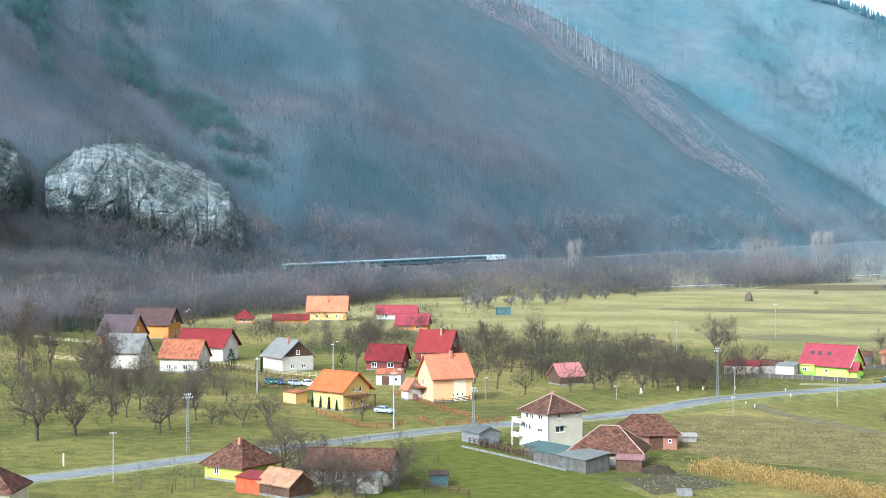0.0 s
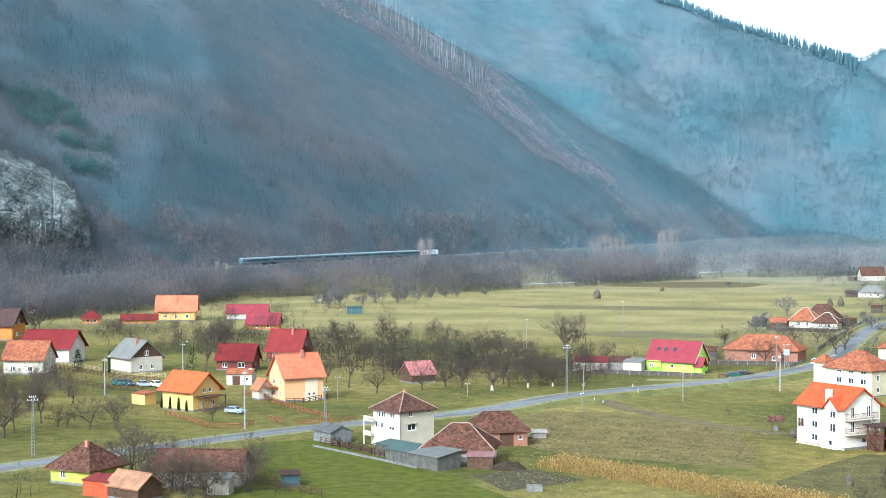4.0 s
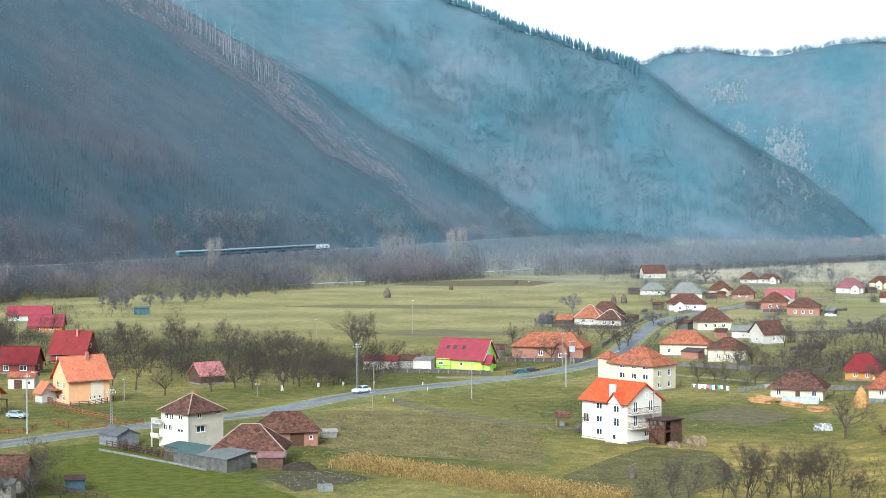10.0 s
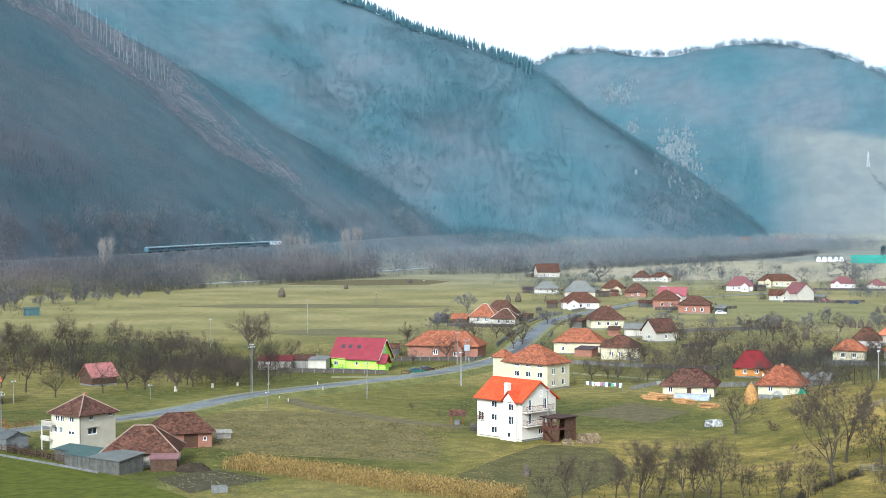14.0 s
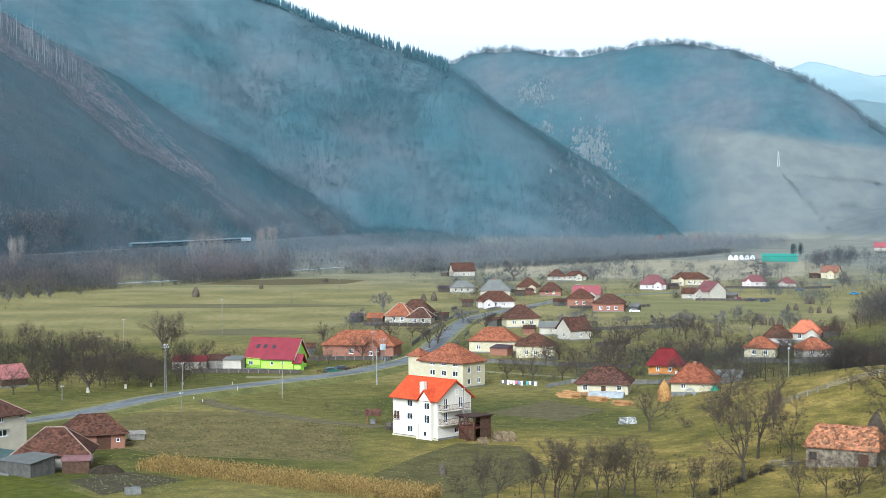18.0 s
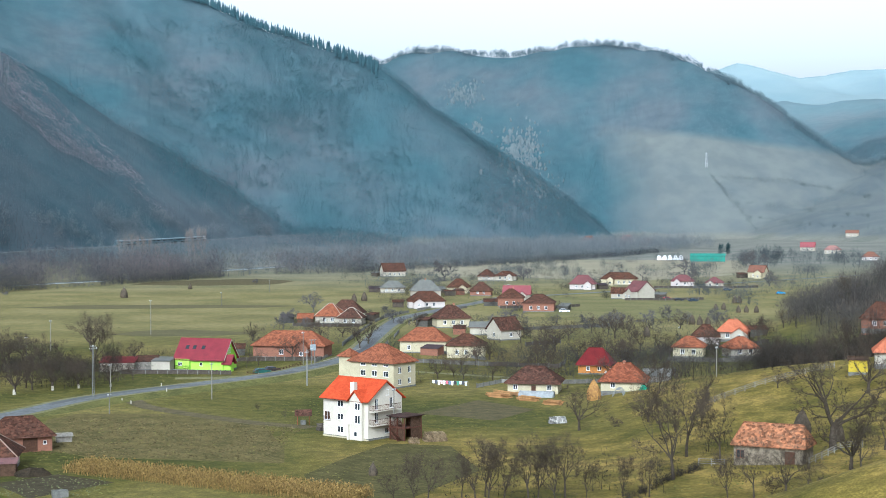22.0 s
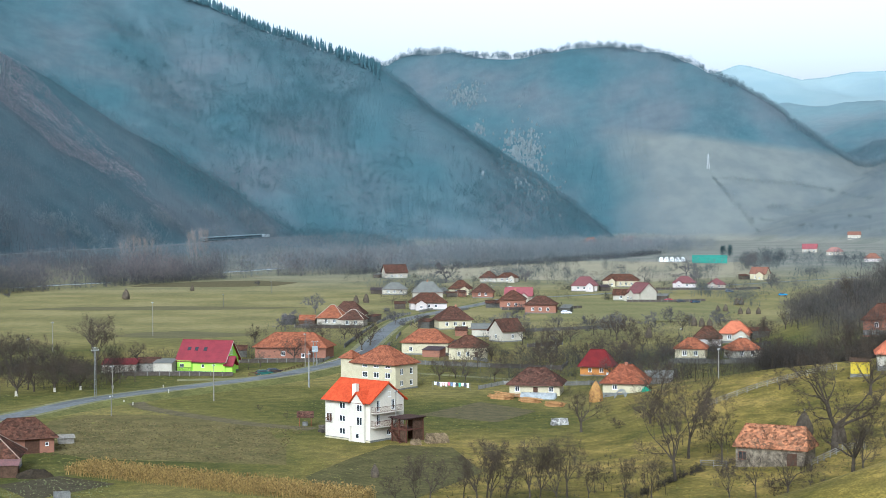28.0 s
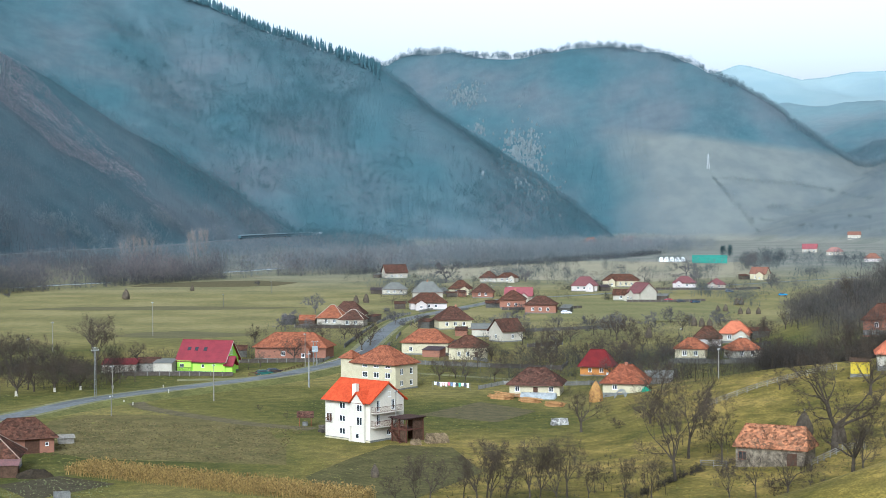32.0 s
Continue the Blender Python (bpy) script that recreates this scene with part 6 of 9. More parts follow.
    mr.inputs["To Min"].default_value, mr.inputs["To Max"].default_value = 1 - strength, 1 + strength
    l.new(w.outputs["Fac"], mr.inputs["Value"])
    hs = n.new("ShaderNodeHueSaturation")
    l.new(mr.outputs[0], hs.inputs["Value"])
    l.new(b.inputs["Base Color"].links[0].from_socket, hs.inputs["Color"])
    l.new(hs.outputs["Color"], b.inputs["Base Color"])


furrows(F_STUBBLE, 62, 0.22, 0.17)
F_DARK = mat("dark_rough_grass", (0.094, 0.082, 0.032), (0.056, 0.051, 0.020), 0.25, bump=0.8, bscale=1.2, fine=9)
F_SOIL = mat("turned_soil", (0.108, 0.090, 0.046), (0.064, 0.056, 0.028), 0.5, bump=0.9, bscale=2.0, fine=6)
furrows(F_GREEN, 55, 0.16, 0.07)
furrows(F_DARK, 60, 0.25, 0.12)
F_LUSH = mat("mown_grass", (0.165, 0.150, 0.066), (0.118, 0.112, 0.046), 0.06, bump=0.4, bscale=2, fine=12)
sheet("field_1", [(-113, 250), (-104, 258.2), (-77, 234.6), (-68, 226), (-52, 208), (-40, 190), (-90, 190), (-98, 205)], 0.03, F_GREEN, "bright green field of young crop", "field")
sheet("field_2", [(-70.5, 265), (-76, 300), (-72, 309), (-54, 308), (-33, 290), (-26.5, 262), (-25, 247), (-58, 254)], 0.03, F_STUBBLE, "brown stubble field with faint rows", "field")
sheet("field_3", [(-21, 236), (-15, 254), (-9.3, 268), (1.5, 265), (6, 240), (-5, 215), (-16, 216)], 0.035, F_DARK, "dark rough grass plot", "field")
sheet("field_4", [(-5, 308), (7.8, 329), (18.8, 313.6), (10.3, 297)], 0.03, F_SOIL, "turned garden plot", "garden plot")
sheet("field_5", [(-66, 229), (-58.5, 237), (-48.5, 230), (-57.7, 217)], 0.035, mat("garden_humus", (0.070, 0.058, 0.034), (0.038, 0.033, 0.020), 0.6, bump=0.9, bscale=2.5), "vegetable garden with turned soil", "garden plot")
F_MOIST = mat("moist_hollow", (0.118, 0.104, 0.052), (0.085, 0.080, 0.040), 0.12, bump=0.6, bscale=1.2, fine=9)
sheet("field_8", [(-178, 652), (-150, 644), (-110, 646), (-76, 650), (-58, 662), (-84, 668), (-120, 672), (-158, 668)], 0.05, F_MOIST, "damp brown hollow across the meadow", "ditch")
sheet("field_9", [(-172, 852), (-128, 846), (-92, 858), (-84, 900), (-110, 930), (-140, 915), (-165, 888)], 0.05, F_SOIL, "dark ploughed strip by the river trees", "field")
sheet("field_10", [(-108, 508), (-92, 500), (-74, 502), (-58, 512), (-70, 520), (-88, 530), (-102, 524)], 0.05, F_MOIST, "brown damp patch in the meadow", "field")
sheet("field_12", [(40, 590), (95, 560), (125, 640), (120, 700), (60, 730), (40, 700)], 0.03, F_LUSH, "open green pasture behind the village", "meadow")
sheet("field_13", [(-15, 960), (120, 900), (210, 1000), (240, 1250), (60, 1300), (-20, 1150)], 0.03, mat("grey_tan_meadow", (0.27, 0.235, 0.165), (0.21, 0.195, 0.13), 0.02, fine=12), "pale fallow field behind the village", "field")
dirt = mat("dirt_track", (0.128, 0.105, 0.060), (0.070, 0.060, 0.034), 0.35, bump=0.6, bscale=3)
ribbon("path_1", smooth_path([(-66.5, 333), (-62, 322), (-55, 313), (-44, 302), (-34.5, 294), (-24, 288)]), 1.9, 0.05, dirt, "rutted dirt track to the white house", "track")
ribbon("path_2", smooth_path([(-30, 402), (-18, 396), (0, 384), (20, 372), (40, 365), (58, 372)]), 1.4, 0.05, gravel, "gravel lane between the gardens", "lane")
ribbon("path_3", smooth_path([(-64, 374), (-52, 376), (-44, 380)]), 2.0, 0.045, gravel, "gravel forecourt before the green house", "forecourt")
river_m = mat("river_water", (0.55, 0.60, 0.62), (0.5, 0.55, 0.58), 0.2, rough=0.08, spec=0.5)
for k, pts in enumerate(([(-236, 845), (-218, 874), (-196, 905)], [(-152, 1056), (-136, 1090), (-118, 1134)])):
    ribbon("water_%d" % (k + 1), smooth_path(pts), 4.0, 0.25, river_m, "pale river water glinting between the trees", "river")



# ---- grass tufts and clods ----
def tufts():
    """Tussocks of winter grass over the nearer fields, two crossed blades each."""
    rng = np.random.default_rng(21)
    n = 20000
    a = np.radians(rng.uniform(-40, 18, n))
    r = 195 * (480 / 195) ** rng.uniform(0, 1, n)
    x, y = r * np.sin(a), r * np.cos(a)
    k = (vnoise(x / 7, y / 7, 12) + 0.6 * vnoise(x / 2.2, y / 2.2, 13) + rng.uniform(-0.6, 0.6, n)) > 0.05
    road = np.array(ROAD)
    near = np.min(np.hypot(x[:, None] - road[None, :, 0], y[:, None] - road[None, :, 1]), 1) < 6.5
    k &= ~near & ~((x > -113) & (x < -40) & (y < 258) & (y < 258 - (x + 104) * 0.9))
    x, y = x[k], y[k]
    z = height(x, y)
    n = len(x)
    h = rng.uniform(0.05, 0.14, n) * (1 + 0.5 * vnoise(x / 11, y / 11, 14))
    V, F = [], []
    for j in range(2):
        t = rng.uniform(0, 3.14, n)
        w = rng.uniform(0.12, 0.42, n)
        d = np.stack([np.cos(t) * w, np.sin(t) * w, 0 * t], -1)
        b = np.stack([x, y, z], -1)
        tip = b + np.stack([rng.uniform(-0.15, 0.15, n), rng.uniform(-0.15, 0.15, n), h], -1)
        V.append(np.stack([b - d, b + d, tip], 1).reshape(-1, 3))
        F.append(np.arange(n * 3).reshape(-1, 3) + j * n * 3)
    ob = stuff_mesh("grass_tufts", np.concatenate(V), np.concatenate(F), mat("tussock_grass", (0.165, 0.15, 0.05), (0.125, 0.122, 0.036), 0.3, island=0.1), "tussocks of yellowed winter grass")
    ob["category"] = "grass"


tufts()


def stubble_rows():
    """Broken stalks and clods in rows on the stubble field."""
    rnd = random.Random(8)
    b = Build()
    for row in range(34):
        for k in range(90):
            u, v = row / 33, (k + rnd.uniform(-0.5, 0.5)) / 90
            x = -70 + 42 * v + 2.5 * u - 4 * u * (1 - v)
            y = 258 + u * 44 - v * (8 + 6 * u)
            if rnd.random() < 0.35:
                continue
            s, a = rnd.uniform(0.12, 0.4), rnd.uniform(-0.6, 0.2)
            ca, sa = math.cos(a) * s, math.sin(a) * s
            b.add([(x - ca, y - sa, 0.03), (x + ca, y + sa, 0.03), (x + rnd.uniform(-0.1, 0.1), y + rnd.uniform(-0.1, 0.1), 0.05 + s * 0.5)], [(0, 1, 2)])
    tagged(new("stubble", b.mesh("stubble", mat("broken_stalks", (0.125, 0.100, 0.046), (0.06, 0.05, 0.024), 1.0, island=0.3))), "rows of broken stalks on the stubble field", "stubble", kind="stuff")


stubble_rows()

# ---- straw, hay and corn ----
STRAW = mat("dry_corn", (0.235, 0.158, 0.052), (0.135, 0.092, 0.034), 0.8, island=0.35)
HAY = mat("weathered_hay", (0.10, 0.078, 0.055), (0.058, 0.048, 0.036), 0.9, bump=0.9, bscale=5)


def corn_strip():
    """Standing dry maize: a stalk, drooping leaves and a tassel for each plant."""
    rnd = random.Random(9)
    b = Build()
    for row in range(9):
        for k in range(330):
            f = k / 330 + rnd.uniform(-0.001, 0.001)
            x = -58.0 + f * 46.0 + row * 0.33 + rnd.uniform(-0.12, 0.12)
            y = 238.5 - f * 27.0 + row * 0.78 + rnd.uniform(-0.2, 0.2)
            h = rnd.uniform(1.3, 2.2)
            z = ground_z(x, y) if k % 20 == 0 else 0.0
            lx, ly = rnd.uniform(-0.2, 0.2), rnd.uniform(-0.2, 0.2)
            b.add([(x - 0.03, y, z), (x + 0.03, y, z), (x + lx, y + ly, z + h)], [(0, 1, 2)])
            for _ in range(3):
                a, zz, ln = rnd.uniform(0, 6.28), z + h * rnd.uniform(0.3, 0.85), rnd.uniform(0.2, 0.42)
                ca, sa = math.cos(a), math.sin(a)
                b.add([(x, y, zz), (x + ca * ln * 0.6 - sa * 0.05, y + sa * ln * 0.6 + ca * 0.05, zz + 0.30), (x + ca * ln, y + sa * ln, zz + 0.05)], [(0, 1, 2)])
    tagged(new("dry_corn", b.mesh("dry_corn", STRAW)), "strip of dry standing maize beside the stubble", "corn", kind="stuff")


corn_strip()
HAY_MESH = []


def haystack(x, y, h):
    """A tall hay rick round a pole."""
    if not HAY_MESH:
        rnd = random.Random(4)
        b = Build()
        n, prof = 14, [(0.30, 0.0), (0.34, 0.2), (0.31, 0.42), (0.22, 0.66), (0.11, 0.86), (0.02, 0.97)]
        pts = [(r * (1 + rnd.uniform(-0.08, 0.08)) * math.cos(6.283 * i / n), r * (1 + rnd.uniform(-0.08, 0.08)) * math.sin(6.283 * i / n), z + rnd.uniform(-0.015, 0.015)) for r, z in prof for i in range(n)]
        b.add(pts, [(k * n + i, k * n + (i + 1) % n, (k + 1) * n + (i + 1) % n, (k + 1) * n + i) for k in range(len(prof) - 1) for i in range(n)])
        HAY_MESH.extend([b.mesh("hay", HAY), Build().tube((0, 0, -0.05), (0.01, 0, 1.06), 0.02, 0.012, 6).mesh("pole", grey_wood())])
    ob = thing("haystack", put(x, y, x * 37 % 360) @ Matrix.Diagonal((h, h, h, 1)), "weathered grey-brown hay rick round a pole", "haystack", "hay ricks")
    part("hay", HAY_MESH[0], None, ob)
    part("pole", HAY_MESH[1], None, ob)


# ---- poles and fences ----
BROWN_WOOD = mat("red_brown_wood", (0.20, 0.075, 0.035), (0.13, 0.05, 0.03), 2, bump=0.3, objrand=0.2)
PALE_WOOD = mat("pale_yellow_wood", (0.31, 0.26, 0.15), (0.22, 0.185, 0.115), 2, bump=0.3, objrand=0.2)
PORCELAIN = mat("porcelain", (0.7, 0.7, 0.68), None, 4, rough=0.3)


def insulators(ob, z, arm=0.8):
    part("crossarm", Build().box(-arm, arm, -0.05, 0.05, z - 0.06, z + 0.06), steel(), ob)
    for u in (-arm * 0.9, -arm * 0.3, arm * 0.3, arm * 0.9):
        part("insulator", Build().tube((u, 0, z + 0.06), (u, 0, z + 0.26), 0.05, 0.04, 7), PORCELAIN, ob)


def lattice_pole(x, y, h):
    """A concrete ladder pole with openings, as rural power lines have."""
    ob = thing("utility_pole", put(x, y, 40), "pale concrete ladder pole carrying wires", "utility pole", "power line poles")
    b = Build()
    for s in (-1, 1):
        b.tube((s * 0.24, 0, -0.4), (s * 0.11, 0, h), 0.085, 0.06, 4)
    n = int(h / 0.55)
    for i in range(n):
        z = 0.4 + i * (h - 0.6) / n
        w = 0.24 - 0.13 * z / h
        b.box(-w, w, -0.06, 0.06, z, z + 0.16)
    part("shaft", b, concrete(), ob)
    insulators(ob, h - 0.4, 0.9)
    insulators(ob, h + 0.1, 0.55)
    return ob


def white_pole(x, y, h):
    ob = thing("utility_pole", put(x, y, 25), "smooth whitish concrete pole with a lamp arm", "utility pole", "power line poles")
    part("shaft", Build().tube((0, 0, -0.4), (0, 0, h), 0.19, 0.11, 10), mat("pale_concrete", (0.25, 0.243, 0.222), (0.18, 0.176, 0.162), 1), ob)
    part("lamp_arm", Build().tube((0, 0, h - 0.3), (0.9, 0, h + 0.15), 0.035, 0.03, 6), steel(), ob)
    part("lamp_head", Build().box(0.8, 1.35, -0.13, 0.13, h + 0.1, h + 0.24), mat("lamp_grey", (0.5, 0.5, 0.5), None, 3), ob)
    insulators(ob, h - 0.7, 0.5)
    return ob


def wooden_pole(x, y, h):
    ob = thing("utility_pole", put(x, y, 60), "slender weathered wooden pole with wires", "utility pole", "wooden poles")
    part("shaft", Build().tube((0, 0, -0.4), (0.05, 0, h), 0.13, 0.09, 8), grey_wood(), ob)
    insulators(ob, h - 0.35, 0.55)
    return ob


def transformer_pole(x, y, h):
    ob = thing("transformer_pole", put(x, y, 30), "twin-legged pole with a grey transformer box", "utility pole", "power line poles")
    for s in (-0.35, 0.35):
        part("leg", Build().tube((s * 1.5, 0, -0.4), (s, 0, h), 0.13, 0.1, 8), concrete(), ob)
    part("transformer", Build().box(-0.6, 0.6, -0.45, 0.45, h * 0.62, h * 0.62 + 1.5).box(-0.7, 0.7, -0.2, 0.2, h * 0.62 + 0.3, h * 0.62 + 1.2), mat("transformer_grey", (0.32, 0.35, 0.36), (0.25, 0.28, 0.29), 2, rough=0.5), ob)
    insulators(ob, h - 0.2, 0.9)
    return ob


def marker_post(x, y, h):
    ob = thing("marker_post", put(x, y), "short white concrete marker post at the verge", "marker post", "marker posts")
    part("post", Build().box(-0.1, 0.1, -0.1, 0.1, -0.2, h).box(-0.13, 0.13, -0.13, 0.13, h, h + 0.06), white(), ob)
    return ob


def post_fence(path, material, h=1.05, step_m=2.3):
    """Posts with three rails between the corners of a path."""
    x0, y0 = path[0]
    ob = thing("fence", put(x0, y0), "rustic wooden rail fence", "fence", "fences")
    inv = ob.matrix_world.inverted()
    for (ax, ay), (bx, by) in zip(path[:-1], path[1:]):
        n = max(1, round(math.dist((ax, ay), (bx, by)) / step_m))
        for i in range(n + (1 if (bx, by) == path[-1] else 0)):
            f = i / n
            p = inv @ Vector((ax + f * (bx - ax), ay + f * (by - ay), 0))
            zz = ground_z(ax + f * (bx - ax), ay + f * (by - ay)) - ob.matrix_world.translation.z
            part("post", Build().box(p.x - 0.07, p.x + 0.07, p.y - 0.07, p.y + 0.07, zz - 0.3, zz + h + 0.1), material, ob)
            if i < n:
                g = (i + 1) / n
                q = inv @ Vector((ax + g * (bx - ax), ay + g * (by - ay), 0))
                zq = ground_z(ax + g * (bx - ax), ay + g * (by - ay)) - ob.matrix_world.translation.z
                for lev in (0.35, 0.68, 1.0):
                    part("rail", Build().tube((p.x, p.y, zz + h * lev), (q.x, q.y, zq + h * lev), 0.06, 0.06, 4), material, ob)
    return ob


def low_wall(path, h):
    for (ax, ay), (bx, by) in zip(path[:-1], path[1:]):
        ln = math.dist((ax, ay), (bx, by))
        ob = thing("garden_wall", pose(ax, ay, ground_z(ax, ay), 0, 0, math.degrees(math.atan2(by - ay, bx - ax))), "low pale concrete garden wall", "wall", "garden walls")
        part("wall", Build().box(0, ln - 0.01, -0.1, 0.1, -0.4, h), concrete(), ob)
        part("coping", Build().box(-0.02, ln - 0.02, -0.14, 0.14, h, h + 0.06), concrete(), ob)


def guard_rail(path):
    x0, y0 = path[0]
    ob = thing("guard_rail", put(x0, y0), "white-painted roadside guard rail", "guard rail", "guard rails")
    for (ax, ay), (bx, by) in zip(path[:-1], path[1:]):
        part("rail", Build().tube((ax - x0, ay - y0, 0.75), (bx - x0, by - y0, 0.75), 0.13, 0.13, 5), white(), ob)
        n = max(2, int(math.dist((ax, ay), (bx, by)) / 4))
        for i in range(n):
            px_, py_ = ax - x0 + i / n * (bx - ax), ay - y0 + i / n * (by - ay)
            part("post", Build().box(px_ - 0.08, px_ + 0.08, py_ - 0.08, py_ + 0.08, -0.3, 0.75), concrete(), ob)


def wire(a, b, sag=0.6):
    ob = Build()
    pa, pb = Vector(a), Vector(b)
    pts = [pa.lerp(pb, i / 10) - Vector((0, 0, sag * 4 * (i / 10) * (1 - i / 10))) for i in range(11)]
    for p, q in zip(pts[:-1], pts[1:]):
        ob.tube(p, q, 0.018, 0.018, 3, cap=False)
    tagged(new("overhead_wire", ob.mesh("overhead_wire", mat("cable_black", (0.04, 0.04, 0.04), None, 3))), "thin dark overhead wire between poles", "wire", "overhead wires", "structure")


# orchard by the road
tree("apple_a", -174.4, 229.2, 1.89)
tree("apple_b", -171.6, 236.8, 1.73)
tree("apple_c", -158.0, 243.8, 1.55)
tree("apple_a", -156.4, 259.5, 0.73)
tree("apple_b", -148.8, 258.2, 1.18)
tree("apple_c", -148.7, 268.6, 0.86)
tree("apple_a", -182.1, 265.0, 1.32)
tree("apple_b", -185.6, 300.8, 1.57)
tree("apple_c", -206.8, 292.2, 1.27)
tree("apple_a", -171.4, 269.1, 0.61)
tree("apple_b", -224.1, 285.6, 1.29)
tree("apple_c", -200.8, 272.5, 1.37)
tree("apple_a", -131.6, 274.6, 0.77)
tree("apple_b", -126.6, 234.0, 1.02)
tree("apple_c", -205.5, 305.3, 0.93)
tree("apple_a", -179.8, 303.2, 0.96)
# round the low house near the viewer
tree("apple_b", -97.4, 215.0, 1.01, label="dark bare tree beside the low house", group="farmyard trees")
tree("apple_c", -106.2, 202.3, 0.79, label="dark bare tree beside the low house", group="farmyard trees")
tree("apple_a", -99.6, 200.1, 1.01, label="dark bare tree beside the low house", group="farmyard trees")
tree("apple_b", -96.8, 203.7, 0.96, label="dark bare tree beside the low house", group="farmyard trees")
tree("apple_c", -129.7, 232.8, 0.41, label="dark bare tree beside the low house", group="farmyard trees")
tree("apple_a", -107.5, 211.2, 0.78, label="dark bare tree beside the low house", group="farmyard trees")
# tall trees among the houses
tree("tall_a", -172.7, 356.9, 1.43, label="tall bare tree among the houses", group="village trees")
tree("tall_b", -184.0, 389.2, 0.94, label="tall bare tree among the houses", group="village trees")
tree("tall_a", -126.6, 336.5, 1.12, label="tall bare tree among the houses", group="village trees")
tree("tall_b", -153.9, 401.0, 0.94, label="tall bare tree among the houses", group="village trees")
tree("tall_a", -203.3, 306.1, 1.11, label="tall bare tree among the houses", group="village trees")
tree("tall_b", -285.2, 368.6, 1.40, label="tall bare tree among the houses", group="village trees")
tree("tall_a", -284.8, 461.7, 1.12, label="tall bare tree among the houses", group="village trees")
tree("tall_b", -134.4, 391.1, 1.11, label="tall bare tree among the houses", group="village trees")
tree("tall_a", -125.5, 402.9, 1.06, label="tall bare tree among the houses", group="village trees")
tree("tall_b", -87.7, 393.3, 1.19, label="tall bare tree among the houses", group="village trees")
tree("tall_a", -137.0, 374.2, 0.83, label="tall bare tree among the houses", group="village trees")
tree("tall_b", -273.2, 439.5, 0.78, label="tall bare tree among the houses", group="village trees")
tree("tall_a", -316.8, 449.6, 1.47, label="tall bare tree among the houses", group="village trees")
tree("tall_b", -248.3, 449.5, 0.56, label="tall bare tree among the houses", group="village trees")
tree("tall_a", -305.4, 427.0, 0.85, label="tall bare tree among the houses", group="village trees")
# hedgerow orchard along the meadow
tree("apple_a", -109.0, 336.8, 1.06, label="dark-twigged orchard tree in the hedgerow", group="hedgerow trees")
tree("apple_b", -105.8, 344.6, 1.28, label="dark-twigged orchard tree in the hedgerow", group="hedgerow trees")
tree("apple_c", -101.5, 343.8, 1.27, label="dark-twigged orchard tree in the hedgerow", group="hedgerow trees")
tree("apple_a", -116.0, 398.4, 1.47, label="dark-twigged orchard tree in the hedgerow", group="hedgerow trees")
tree("apple_b", -93.6, 340.9, 1.72, label="dark-twigged orchard tree in the hedgerow", group="hedgerow trees", whitewash=True)
tree("apple_c", -92.1, 350.1, 1.14, label="dark-twigged orchard tree in the hedgerow", group="hedgerow trees")
tree("apple_a", -87.3, 349.3, 1.42, label="dark-twigged orchard tree in the hedgerow", group="hedgerow trees", whitewash=True)
tree("apple_b", -82.4, 353.5, 1.29, label="dark-twigged orchard tree in the hedgerow", group="hedgerow trees", whitewash=True)
tree("apple_c", -112.2, 417.2, 1.21, label="dark-twigged orchard tree in the hedgerow", group="hedgerow trees")
tree("apple_a", -103.8, 403.3, 1.37, label="dark-twigged orchard tree in the hedgerow", group="hedgerow trees")
tree("apple_b", -116.5, 415.5, 1.28, label="dark-twigged orchard tree in the hedgerow", group="hedgerow trees")
tree("apple_c", -116.7, 327.9, 1.06, label="dark-twigged orchard tree in the hedgerow", group="hedgerow trees")
tree("apple_a", -135.9, 345.8, 1.02, label="dark-twigged orchard tree in the hedgerow", group="hedgerow trees")
tree("apple_b", -160.0, 398.6, 1.27, label="dark-twigged orchard tree in the hedgerow", group="hedgerow trees")
tree("apple_c", -186.1, 449.5, 1.23, label="dark-twigged orchard tree in the hedgerow", group="hedgerow trees")
tree("apple_a", -89.2, 370.9, 1.25, label="dark-twigged orchard tree in the hedgerow", group="hedgerow trees")
tree("apple_b", -75.8, 356.5, 1.08, label="dark-twigged orchard tree in the hedgerow", group="hedgerow trees", whitewash=True)
tree("apple_c", -73.4, 370.3, 0.77, label="dark-twigged orchard tree in the hedgerow", group="hedgerow trees")
# trees on the pasture spur
tree("tall_a", -1.9, 211.5, 0.68, label="bare tree on the pasture slope", group="slope trees")
tree("tall_b", 6.4, 212.4, 0.77, label="bare tree on the pasture slope", group="slope trees")
tree("tall_a", 11.8, 211.7, 0.89, label="bare tree on the pasture slope", group="slope trees")
tree("tall_b", 15.5, 212.4, 0.67, label="bare tree on the pasture slope", group="slope trees")
tree("tall_b", -3.8, 211.5, 0.57, label="bare tree on the pasture slope", group="slope trees")
tree("tall_a", 8.5, 211.8, 0.73, label="bare tree on the pasture slope", group="slope trees")
tree("tall_a", 4.6, 211.4, 0.77, label="bare tree on the pasture slope", group="slope trees")
tree("apple_c", 24.9, 281.4, 1.42, label="bare tree on the pasture slope", group="slope trees")
tree("tall_b", 33.6, 225.5, 1.29, label="bare tree on the pasture slope", group="slope trees")
tree("tall_a", 42.0, 234.3, 0.94, label="bare tree on the pasture slope", group="slope trees")
tree("tall_a", 38.2, 242.5, 1.25, label="bare tree on the pasture slope", group="slope trees")
tree("tall_b", 25.3, 217.0, 0.49, label="bare tree on the pasture slope", group="slope trees")
tree("tall_a", 28.7, 214.6, 0.60, label="bare tree on the pasture slope", group="slope trees")
